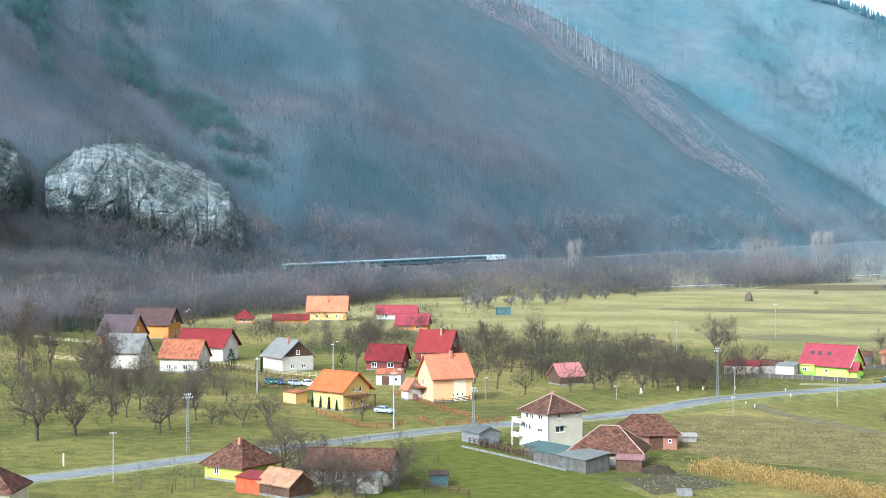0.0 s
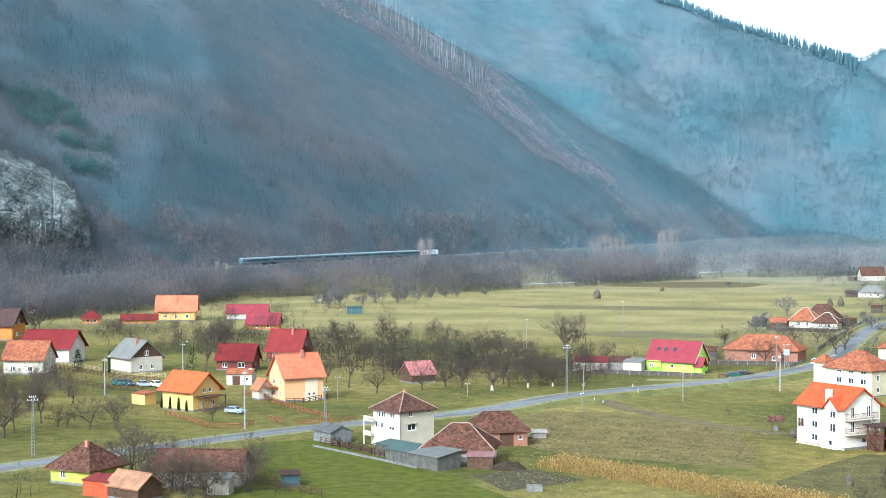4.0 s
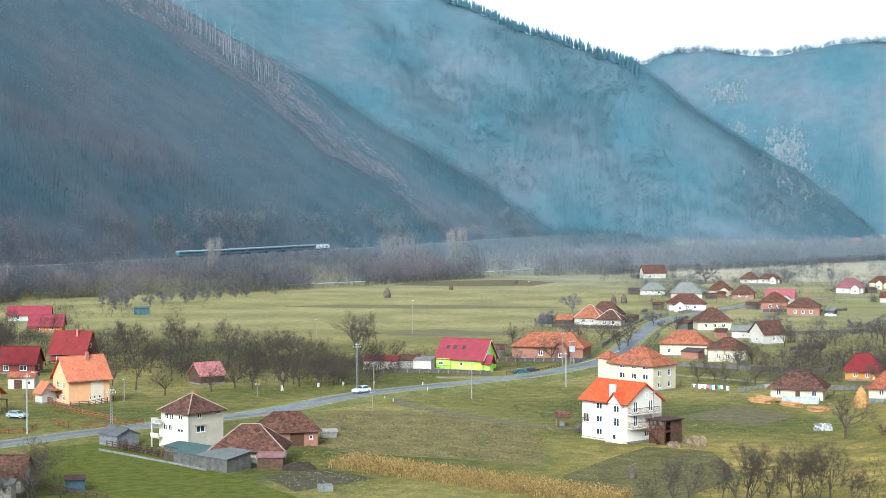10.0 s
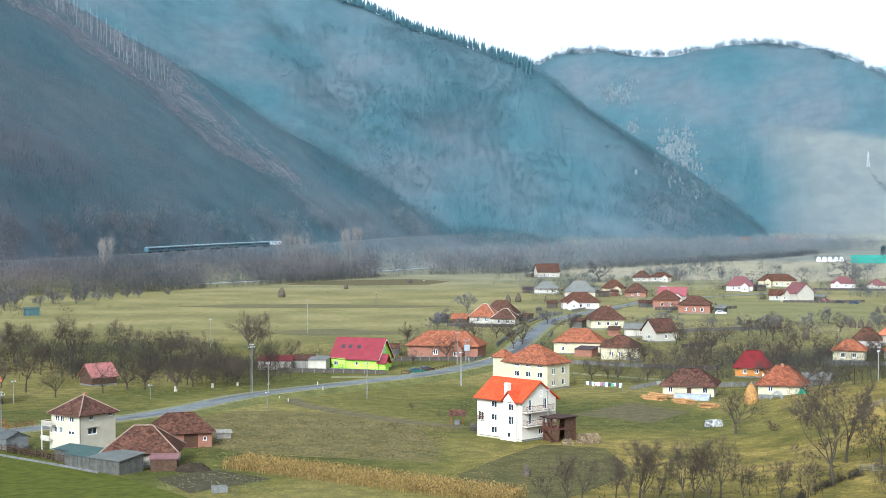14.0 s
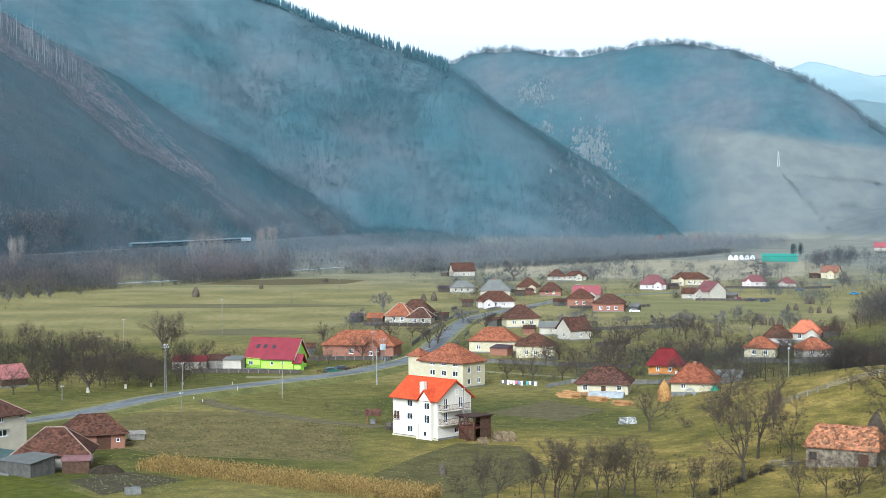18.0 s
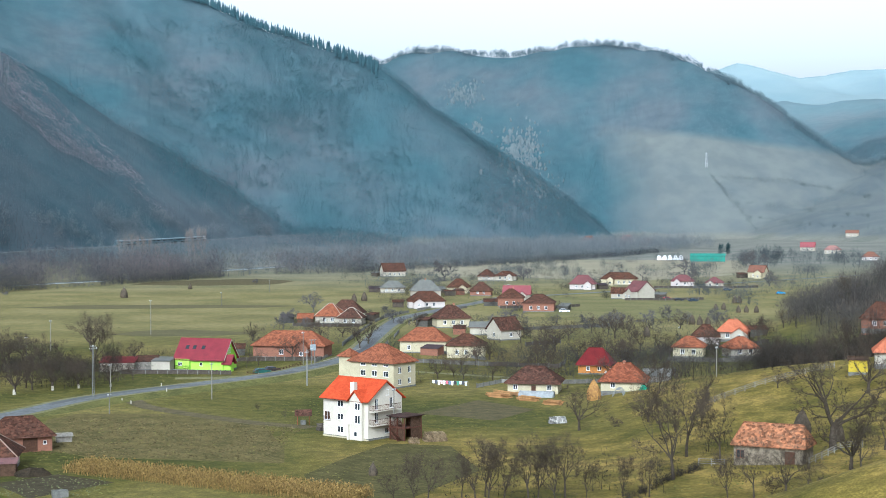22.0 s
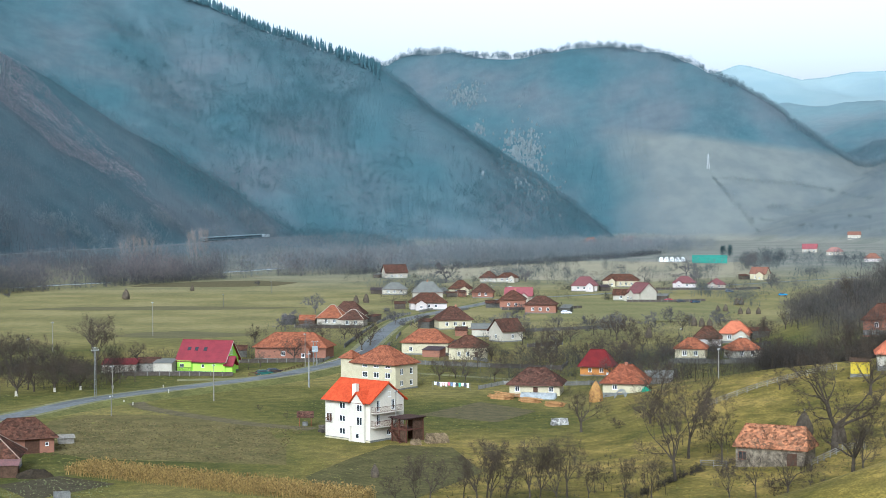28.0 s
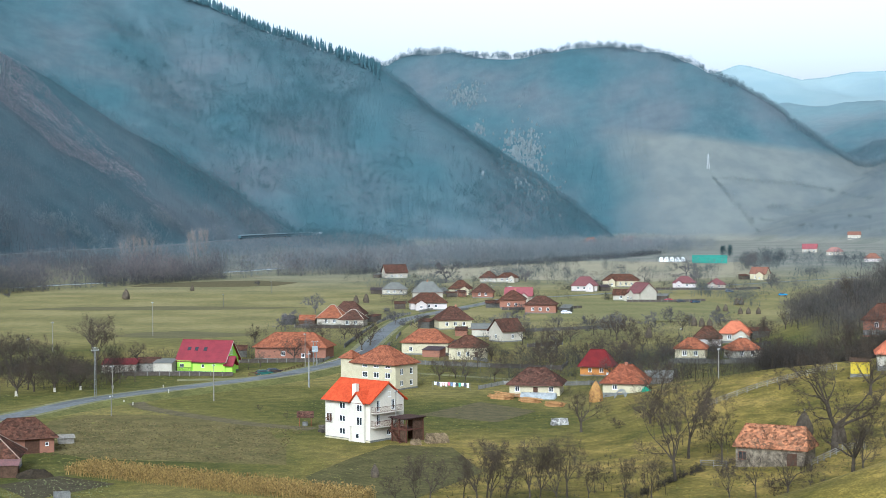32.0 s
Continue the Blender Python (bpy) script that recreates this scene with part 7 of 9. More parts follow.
tree("tall_b", 38.0, 206.5, 0.52, label="bare tree on the pasture slope", group="slope trees")
tree("tall_a", 41.4, 205.9, 0.73, label="bare tree on the pasture slope", group="slope trees")
tree("tall_b", 49.4, 208.7, 0.42, label="bare tree on the pasture slope", group="slope trees")
tree("wide", 59.0, 234.2, 1.42, label="bare tree on the pasture slope", group="slope trees")
tree("tall_a", 57.7, 213.8, 0.72, label="bare tree on the pasture slope", group="slope trees")
tree("tall_b", 44.2, 264.3, 0.51, label="bare tree on the pasture slope", group="slope trees")
tree("apple_a", 61.4, 283.9, 0.64, label="bare tree on the pasture slope", group="slope trees")
tree("apple_b", 36.8, 277.1, 0.99, label="bare tree on the pasture slope", group="slope trees")
tree("tall_b", 65.7, 230.3, 0.65, label="bare tree on the pasture slope", group="slope trees")
tree("tall_a", -6.5, 210.9, 0.50, label="bare tree on the pasture slope", group="slope trees")
tree("apple_c", 49.9, 292.3, 0.68, label="bare tree on the pasture slope", group="slope trees")
tree("tall_a", 42.9, 306.5, 0.73, label="bare tree on the pasture slope", group="slope trees")
tree("tall_b", 40.4, 331.5, 0.46, label="bare tree on the pasture slope", group="slope trees")
tree("bush", 44.2, 207.8, 0.94, label="bare thorn bush on the slope", group="slope trees")
tree("bush", 49.0, 202.7, 1.04, label="bare thorn bush on the slope", group="slope trees")
tree("bush", 30.9, 278.3, 0.78, label="bare thorn bush on the slope", group="slope trees")
tree("bush", 36.6, 254.9, 0.71, label="bare thorn bush on the slope", group="slope trees")
tree("wide", 74.4, 271.0, 0.77, label="bare tree on the pasture slope", group="slope trees")
tree("tall_a", 2.8, 217.0, 0.55, label="bare tree on the pasture slope", group="slope trees")
tree("tall_b", 20.0, 215.1, 0.46, label="bare tree on the pasture slope", group="slope trees")
# gardens of the village
tree("apple_a", -54.0, 532.3, 1.02, label="bare garden tree in the village", group="village trees")
tree("apple_b", -54.7, 559.3, 1.00, label="bare garden tree in the village", group="village trees")
tree("apple_c", -51.1, 622.4, 1.27, label="bare garden tree in the village", group="village trees")
tree("tall_a", -27.0, 482.7, 0.73, label="bare garden tree in the village", group="village trees")
tree("apple_a", -22.1, 470.5, 1.34, label="bare garden tree in the village", group="village trees")
tree("apple_b", -17.1, 558.2, 1.16, label="bare garden tree in the village", group="village trees")
tree("apple_c", -8.3, 518.4, 1.18, label="bare garden tree in the village", group="village trees")
tree("tall_a", 8.8, 400.9, 0.62, label="bare garden tree in the village", group="village trees")
tree("apple_a", 5.0, 390.0, 1.07, label="bare garden tree in the village", group="village trees")
tree("apple_b", 13.0, 419.3, 1.24, label="bare garden tree in the village", group="village trees")
tree("apple_c", 24.1, 472.4, 1.20, label="bare garden tree in the village", group="village trees")
tree("tall_a", 25.4, 410.7, 0.67, label="bare garden tree in the village", group="village trees")
tree("apple_a", 19.4, 530.1, 1.16, label="bare garden tree in the village", group="village trees")
tree("apple_b", 32.3, 443.3, 1.58, label="bare garden tree in the village", group="village trees")
tree("apple_c", 39.4, 481.4, 1.10, label="bare garden tree in the village", group="village trees")
tree("tall_a", 49.0, 508.6, 0.61, label="bare garden tree in the village", group="village trees")
tree("apple_a", 54.4, 487.5, 1.47, label="bare garden tree in the village", group="village trees")
tree("apple_b", 47.2, 399.2, 1.24, label="bare garden tree in the village", group="village trees")
tree("apple_c", 44.9, 338.5, 1.04, label="bare garden tree in the village", group="village trees")
tree("tall_a", 68.9, 391.0, 0.47, label="bare garden tree in the village", group="village trees")
tree("apple_a", 19.9, 363.5, 0.99, label="bare garden tree in the village", group="village trees")
tree("apple_b", 25.1, 382.2, 1.47, label="bare garden tree in the village", group="village trees")
tree("apple_c", 16.6, 396.7, 0.81, label="bare garden tree in the village", group="village trees")
tree("tall_a", 41.8, 417.4, 0.50, label="bare garden tree in the village", group="village trees")
tree("apple_a", 28.6, 403.5, 0.77, label="bare garden tree in the village", group="village trees")
tree("apple_b", 1.9, 898.5, 2.13, label="bare garden tree in the village", group="village trees")
tree("apple_c", 47.4, 896.2, 1.28, label="bare garden tree in the village", group="village trees")
tree("tall_a", 115.3, 893.1, 0.85, label="bare garden tree in the village", group="village trees")
tree("apple_a", 144.1, 891.4, 1.23, label="bare garden tree in the village", group="village trees")
tree("apple_b", 151.6, 970.2, 2.04, label="bare garden tree in the village", group="village trees")
tree("apple_c", 212.0, 1061.0, 2.20, label="bare garden tree in the village", group="village trees")
tree("tall_a", 32.7, 1187.6, 0.88, label="bare garden tree in the village", group="village trees")
tree("apple_a", 173.4, 822.9, 1.38, label="bare garden tree in the village", group="village trees")
tree("apple_b", 95.9, 459.1, 0.97, label="bare garden tree in the village", group="village trees")
tree("apple_c", 103.5, 470.8, 0.98, label="bare garden tree in the village", group="village trees")
tree("tall_a", 76.3, 974.5, 0.58, label="bare garden tree in the village", group="village trees")
tree("apple_a", 122.2, 1066.5, 0.88, label="bare garden tree in the village", group="village trees")
tree("apple_b", -117.1, 422.0, 1.56, label="bare garden tree in the village", group="village trees")
tree("apple_c", -107.0, 406.7, 1.28, label="bare garden tree in the village", group="village trees")
tree("tall_a", -101.3, 413.8, 0.57, label="bare garden tree in the village", group="village trees")
tree("apple_a", -100.6, 447.3, 1.83, label="bare garden tree in the village", group="village trees")
tree("apple_b", -83.3, 421.3, 1.02, label="bare garden tree in the village", group="village trees")
tree("apple_c", -94.5, 354.1, 1.12, label="bare garden tree in the village", group="village trees")
tree("tall_a", -88.7, 354.1, 0.63, label="bare garden tree in the village", group="village trees")
tree("apple_a", -84.2, 359.8, 1.01, label="bare garden tree in the village", group="village trees")
tree("apple_c", -36.9, 312.8, 0.29, label="bare garden tree in the village", group="village trees")
tree("tall_a", -30.2, 300.0, 0.18, label="bare garden tree in the village", group="village trees")
tree("apple_a", -23.8, 454.9, 1.12, label="bare garden tree in the village", group="village trees")
tree("apple_b", -31.4, 496.0, 1.03, label="bare garden tree in the village", group="village trees")
tree("apple_c", -50.9, 446.1, 0.80, label="bare garden tree in the village", group="village trees")
tree("tall_a", -49.8, 397.9, 0.42, label="bare garden tree in the village", group="village trees")
tree("apple_a", -47.7, 405.2, 0.78, label="bare garden tree in the village", group="village trees")
tree("apple_b", -40.4, 420.6, 1.25, label="bare garden tree in the village", group="village trees")
# bushes along the far edge of the meadow
tree("bush", -236.5, 662.0, 2.03, label="low bare bush at the meadow edge", group="meadow bushes")
tree("bush", -227.9, 667.7, 1.80, label="low bare bush at the meadow edge", group="meadow bushes")
tree("bush", -225.5, 691.1, 1.61, label="low bare bush at the meadow edge", group="meadow bushes")
tree("bush", -222.6, 701.0, 1.31, label="low bare bush at the meadow edge", group="meadow bushes")
tree("bush", -219.7, 716.6, 1.25, label="low bare bush at the meadow edge", group="meadow bushes")
tree("bush", -215.7, 722.0, 1.25, label="low bare bush at the meadow edge", group="meadow bushes")
tree("bush", -241.3, 631.5, 3.00, label="low bare bush at the meadow edge", group="meadow bushes")
tree("bush", -241.8, 619.5, 2.81, label="low bare bush at the meadow edge", group="meadow bushes")
tree("bush", -235.0, 699.1, 2.05, label="low bare bush at the meadow edge", group="meadow bushes")
tree("bush", -238.9, 652.6, 1.54, label="low bare bush at the meadow edge", group="meadow bushes")
tree("bush", -102.8, 863.9, 0.97, label="low bare bush at the meadow edge", group="meadow bushes")
tree("bush", -207.9, 744.5, 0.86, label="low bare bush at the meadow edge", group="meadow bushes")
# pale poplars by the river
tree("poplar", -215.2, 1052.2, 1.64, label="pale bare poplar by the river", group="riverside poplars")
tree("poplar", -213.0, 1071.0, 1.86, label="pale bare poplar by the river", group="riverside poplars")
tree("poplar", -208.3, 1078.1, 1.78, label="pale bare poplar by the river", group="riverside poplars")
tree("poplar", -205.0, 1088.9, 1.69, label="pale bare poplar by the river", group="riverside poplars")
tree("poplar", -185.6, 1149.6, 2.01, label="pale bare poplar by the river", group="riverside poplars")
tree("poplar", -183.4, 1163.1, 2.15, label="pale bare poplar by the river", group="riverside poplars")
tree("poplar", -179.6, 1172.3, 2.11, label="pale bare poplar by the river", group="riverside poplars")
tree("poplar", -198.0, 1088.1, 1.35, label="pale bare poplar by the river", group="riverside poplars")
tree("poplar", -273.6, 843.8, 1.80, label="pale bare poplar by the river", group="riverside poplars")
tree("poplar", -272.8, 851.9, 1.95, label="pale bare poplar by the river", group="riverside poplars")
tree("poplar", -331.5, 698.9, 0.92, label="pale bare poplar by the river", group="riverside poplars")
tree("poplar", -329.4, 703.7, 0.85, label="pale bare poplar by the river", group="riverside poplars")
# poles
lattice_pole(-141.0, 226.2, 9.8)
lattice_pole(-73.9, 330.3, 11.4)
lattice_pole(-108.1, 274.5, 7.2)
white_pole(-121.2, 266.8, 11.1)
white_pole(-173.7, 307.9, 8.5)
white_pole(-182.8, 364.2, 7.2)
white_pole(-284.9, 456.4, 8.2)
white_pole(-30.9, 357.7, 8.3)
wooden_pole(55.4, 313.3, 6.2)
wooden_pole(-135.7, 196.7, 7.8)
wooden_pole(-121.9, 316.9, 4.9)
wooden_pole(-95.5, 327.4, 3.2)
wooden_pole(-113.3, 451.5, 8.8)
wooden_pole(-94.9, 508.7, 11.3)
wooden_pole(-65.8, 308.1, 4.1)
wooden_pole(-35.3, 397.4, 9.4)
wooden_pole(-49.0, 331.9, 7.9)
wooden_pole(-72.3, 339.9, 6.9)
wooden_pole(24.0, 771.6, 4.2)
wooden_pole(70.7, 463.1, 5.1)
wooden_pole(-85.6, 776.3, 6.2)
wooden_pole(-93.3, 660.9, 6.0)
wooden_pole(151.0, 1407.4, 11.8)
wooden_pole(-8.4, 273.9, 8.9)
wooden_pole(-112.6, 422.2, 6.3)
wooden_pole(-98.1, 275.6, 4.5)
transformer_pole(-32.8, 397.6, 7.4)
marker_post(-152.3, 207.0, 2.0)
marker_post(-62.9, 349.4, 1.5)
marker_post(-67.3, 327.7, 0.7)
marker_post(-60.1, 340.2, 1.5)
marker_post(-64.8, 324.6, 0.6)
# fences
post_fence([(-145.0, 281.3), (-136.1, 273.5), (-127.3, 265.6), (-121.9, 266.5), (-122.1, 272.9)], BROWN_WOOD)
post_fence([(-145.5, 318.9), (-134.0, 307.6), (-121.7, 293.8), (-111.2, 284.5)], BROWN_WOOD)
post_fence([(-121.6, 279.2), (-116.9, 275.2)], BROWN_WOOD)
post_fence([(-113.5, 273.9), (-108.0, 277.7), (-105.1, 283.1)], BROWN_WOOD)
post_fence([(-212.9, 341.0), (-193.7, 328.1), (-177.6, 318.9), (-169.3, 317.1)], dark_wood())
post_fence([(-222.9, 370.1), (-206.9, 359.2), (-188.7, 347.6), (-178.2, 345.8)], PALE_WOOD)
post_fence([(-214.0, 356.7), (-200.9, 348.8), (-190.0, 341.1), (-174.6, 335.8)], dark_wood())
post_fence([(-325.9, 424.3), (-306.8, 416.7), (-284.4, 406.4)], PALE_WOOD)
post_fence([(-271.7, 363.7), (-255.7, 357.5), (-247.0, 355.6)], PALE_WOOD)
post_fence([(-129.1, 305.3), (-125.9, 307.2), (-124.0, 316.1)], dark_wood())
post_fence([(-171.1, 385.2), (-170.1, 394.4), (-146.9, 377.9), (-134.8, 387.7)], dark_wood())
post_fence([(47.5, 281.0), (58.0, 287.7), (74.7, 295.7)], grey_wood())
post_fence([(38.7, 233.8), (42.0, 230.7)], grey_wood())
post_fence([(53.3, 225.3), (59.9, 233.4), (63.3, 233.6)], grey_wood())
post_fence([(-47.5, 380.0), (-40.1, 387.9), (-35.9, 404.9)], dark_wood())
post_fence([(-101.3, 219.2), (-91.9, 210.9), (-81.6, 205.4)], dark_wood())
low_wall([(-100.7, 250.0), (-91.8, 243.8), (-83.8, 238.2), (-76.1, 232.4)], 0.3)
low_wall([(-8.0, 445.4), (0.9, 436.0), (11.8, 417.8)], 0.8)
low_wall([(-44.9, 374.8), (-37.1, 386.7), (-32.4, 397.7)], 0.5)
low_wall([(-78.6, 389.7), (-68.9, 390.5), (-58.8, 387.1)], 0.6)
guard_rail([(-33.8, 397.6), (-28.1, 420.1), (-23.3, 445.4)])
# haystacks
haystack(65.0, 492.2, 3.6)
haystack(62.0, 537.4, 2.9)
haystack(52.8, 453.4, 2.8)
haystack(86.9, 539.6, 3.6)
haystack(88.6, 533.7, 3.3)
haystack(89.9, 525.4, 3.3)
haystack(110.4, 626.3, 2.8)
haystack(113.5, 625.8, 3.2)
haystack(116.2, 609.0, 2.9)
haystack(119.2, 608.4, 2.9)
haystack(122.9, 607.2, 2.9)
haystack(86.0, 470.7, 3.1)
haystack(89.1, 471.7, 3.8)
haystack(126.9, 673.1, 3.5)
haystack(128.8, 672.8, 3.5)
haystack(-148.0, 728.1, 4.8)
haystack(-129.9, 806.6, 3.3)
haystack(-38.7, 691.9, 3.8)
haystack(-34.4, 696.2, 4.3)
haystack(57.3, 247.0, 4.4)
haystack(61.2, 240.5, 3.6)
haystack(-10.4, 235.3, 2.1)
haystack(-148.7, 730.0, 4.9)
# parked cars
car(put(-298.8, 400.9, -20), paint("black", (0.03, 0.03, 0.035)), "parked black car beside the houses", 4.2)
car(put(-181.3, 327.7, -40), paint("green", (0.03, 0.10, 0.085)), "parked dark green car beside the houses", 4.2)
car(put(-178.6, 327.5, -42), paint("navy", (0.03, 0.05, 0.08)), "parked navy car beside the houses", 4.2)
car(put(-174.1, 326.5, -40), paint("dull_silver", (0.26, 0.28, 0.29)), "parked silver car beside the houses", 4.2)
car(put(-170.6, 326.6, -38), paint("white", (0.8, 0.8, 0.8)), "parked white car beside the houses", 4.2)
car(put(-132.6, 287.4, -12), paint("grey", (0.25, 0.28, 0.3)), "parked grey car beside the houses", 4.2)
car(put(-42.2, 388.2, 35), paint("black", (0.03, 0.03, 0.035)), "parked black car beside the houses", 4.2)
car(put(-44.3, 384.0, 30), paint("green", (0.03, 0.10, 0.085)), "parked dark green car beside the houses", 4.2)
car(put(41.5, 380.2, 20), paint("white", (0.8, 0.8, 0.8)), "parked white car beside the houses", 4.2)
car(put(101.7, 699.6, 10), paint("red", (0.45, 0.03, 0.05)), "parked red car beside the houses", 4.2)
car(put(105.5, 691.0, 10), paint("black", (0.03, 0.03, 0.035)), "parked black car beside the houses", 4.2)
car(put(111.0, 686.1, 20), paint("navy", (0.03, 0.05, 0.08)), "parked navy car beside the houses", 4.2)
car(put(142.7, 777.5, 0), paint("navy", (0.03, 0.05, 0.08)), "parked navy car beside the houses", 4.2)
car(put(162.4, 745.0, 0), paint("blue", (0.03, 0.18, 0.35)), "parked blue car beside the houses", 4.2)
car(put(48.6, 615.1, 0), paint("white", (0.8, 0.8, 0.8)), "parked white car beside the houses", 4.2)
car(put(35.8, 817.2, 0), paint("white", (0.8, 0.8, 0.8)), "parked white car beside the houses", 4.2)
car(put(-268.7, 391.1, 10), paint("silver", (0.62, 0.65, 0.67)), "parked silver car beside the houses", 4.2)

# ---- parts added to the main houses ----
RAILING = mat("dark_railing", (0.10, 0.045, 0.03), (0.07, 0.03, 0.02), 3, rough=0.6)


def slab(parent, name, x0, x1, y0, y1, z0, z1, material, label=""):
    return part(name, Build().box(x0, x1, y0, y1, z0, z1), material, parent, label)


def railing(parent, a, b, z, h=0.95, material=None, gap=0.16):
    """Top rail, foot rail and balusters between two points at height z."""
    m = material or RAILING
    bd = Build()
    bd.tube((*a, z + h), (*b, z + h), 0.04, 0.04, 4).tube((*a, z + 0.1), (*b, z + 0.1), 0.03, 0.03, 4)
    ob = part("railing", bd, m, parent, "dark wooden balcony railing")
    n = max(2, int(math.dist(a, b) / gap))
    for i in range(n + 1):
        f = i / n
        q = (a[0] + f * (b[0] - a[0]), a[1] + f * (b[1] - a[1]))
        part("baluster", Build().tube((*q, z), (*q, z + h), 0.022, 0.022, 4, cap=False), m, ob)
    return ob


def sub_roof(parent, m, w, d, h, rh, tiles, over=0.3, hip=False, ridge=None, label=""):
    ob = part("roof", hip_roof(w, d, h, rh, over, ridge=ridge) if hip else gable_roof(w, d, h, rh, over), tiles, parent, label)
    ob.matrix_local = m
    return ob


def block(parent, name, x0, x1, y0, y1, z0, z1, material, wins=(), gable=0.0, white_frame=True):
    """A projecting volume whose front (-y) face carries windows (u, z, w, h)."""
    w, d = x1 - x0, y1 - y0
    b = Build()
    m = pose((x0 + x1) / 2, (y0 + y1) / 2, 0)
    for s in "FLR":
        wall_panel(b, w if s == "F" else d, z1, list(wins) if s == "F" else [], m @ side_pose(s, w, d), z0, gable if s == "F" else 0)
    ob = part(name, b, material, parent)
    for (u, z, ww, hh) in wins:
        window(parent, ww, hh, m @ side_pose("F", w, d) @ pose(u, 0, z), white_frame)
    return ob


# white three-storey house: bay with its own gable, balconies, porch
block(three, "bay", 1.6, 4.6, -5.0, -4.35, -0.6, 7.0, fresh_white(), [(0.4, 5.3, 1.3, 1.25), (0.4, 2.9, 1.3, 1.5), (-0.1, 0.6, 0.8, 0.9)], 1.6, True)
sub_roof(three, pose(3.1, -3.2, 0, 0, 0, 90), 3.9, 3.0, 7.0, 1.6, T_VERMILION, 0.3, label="vermilion roof over the bay")
slab(three, "chimney", 0.55, 1.5, -3.7, -2.9, 7.2, 9.9, fresh_white(), "white-plastered chimney")
slab(three, "corner_pillar", 1.3, 1.65, -5.35, -5.0, -0.6, 2.6, fresh_white())
for zb in (2.55, 5.0):
    slab(three, "balcony", 5.5, 6.6, -4.1, 3.0, zb, zb + 0.18, fresh_white())
    railing(three, (6.52, -4.0), (6.52, 2.9), zb + 0.18)
    railing(three, (5.55, -4.02), (6.5, -4.02), zb + 0.18)
# Dark slab fills the opening in place of the loggia's shaded inside.
slab(three, "loggia_shade", -5.35, -3.85, -4.30, -4.2, 2.75, 4.5, dark_wood())
railing(three, (-5.5, -4.45), (-3.7, -4.45), 2.75, 0.8)
slab(three, "plinth_band", -5.6, 5.6, -4.45, -4.353, -0.6, 0.25, cream())
porch = part("porch", Build().box(6.7, 10.6, -0.5, 4.2, 4.0, 4.16).box(6.5, 10.9, -0.9, 4.4, 4.16, 4.3), T_DARK, three, "dark-roofed open timber porch")
for px_, py_ in ((7.0, -0.3), (10.4, -0.3), (10.4, 4.0), (7.0, 4.0), (8.7, -0.3)):
    part("post", Build().box(px_ - 0.1, px_ + 0.1, py_ - 0.1, py_ + 0.1, -0.6, 4.0), RAILING, porch)
part("deck", Build().box(6.7, 10.5, -0.4, 4.1, 2.1, 2.3), RAILING, porch)
# Solid dark panel without slats, put in for the shade below the deck.
part("lattice", Build().box(6.9, 10.3, -0.2, -0.14, 0.0, 2.1), dark_wood(), porch)
part("bracing", Build().tube((7.0, -0.3, 2.4), (8.6, -0.3, 3.9), 0.06, 0.06, 4).tube((10.3, -0.3, 2.4), (8.8, -0.3, 3.9), 0.06, 0.06, 4), RAILING, porch)
# Boards coloured dark to give the porch its shaded inside.
part("boarding", Build().box(10.3, 10.4, 1.4, 4.1, 0, 4.0).box(6.9, 10.4, 3.95, 4.05, 0, 4.0), dark_wood(), porch)
railing(three, (6.8, -0.4), (10.4, -0.4), 2.3, 0.9)
st = Build()
for i in range(10):
    st.box(7.4 + i * 0.26, 7.72 + i * 0.26, -1.5, -0.5, 2.1 - i * 0.22, 2.16 - i * 0.22)
st.tube((7.3, -1.5, 2.2), (10.1, -1.5, -0.1), 0.07, 0.07, 4).tube((7.3, -1.5, 3.1), (10.1, -1.5, 0.9), 0.05, 0.05, 4)
part("stairs", st, RAILING, porch)

# pale house: side annex roof, dish
house("small hip-roofed annex of the pale house", -21.6, 366.5, -36, 3.6, 3.6, 6.2, 1.4, "hip", cream(), T_TERRA, over=0.4, ridge=0.3, category="annex", name="annex", gutters=False)
part("satellite_dish", Build().tube((5.2, -4.15, 4.3), (5.25, -4.45, 4.4), 0.12, 0.4, 12), white(), pale)

# green house: roof windows, balcony front, entrance porch
for u in (-4.2, -2.2, 0.3):
    k = 4.4 / 4.0
    rw = part("roof_window", Build().box(-0.45, 0.45, -0.55, 0.55, 0.0, 0.08), glass_mat(), green)
    rw.matrix_local = pose(u, -2.0, 3.3 + 2.0 * k + 0.28, math.degrees(math.atan(k)))
block(green, "balcony_front", -6.5, -2.4, -4.6, -4.0, 0.0, 3.0, mat("lime_plaster", (0.5, 0.85, 0.1)), [(-0.6, 1.3, 1.2, 0.9)])
railing(green, (-6.4, -4.9), (-2.4, -4.9), 0.5, 0.8)
sub_roof(green, pose(7.6, -2.6, 0, 0, 0, 0), 2.2, 2.6, 2.2, 1.8, T_CRIMSON, 0.3)
slab(green, "porch", 6.52, 8.4, -3.5, -1.6, -0.3, 2.2, mat("lime_plaster", (0.5, 0.85, 0.1)))
part("verge_board", Build().tube((7.15, -4.6, 2.7), (7.15, 0, 7.75), 0.09, 0.09, 4).tube((7.15, 4.6, 2.7), (7.15, 0, 7.75), 0.09, 0.09, 4), white(), green)

# villa: left wing with balconies, turret, canopy
block(villa, "wing", -5.0, -3.72, -3.2, 2.6, -0.6, 4.4, IVORY, [(-0.1, 2.8, 0.6, 0.9)])
slab(villa, "balcony", -5.3, -2.6, -4.7, -3.82, 4.1, 4.28, white())
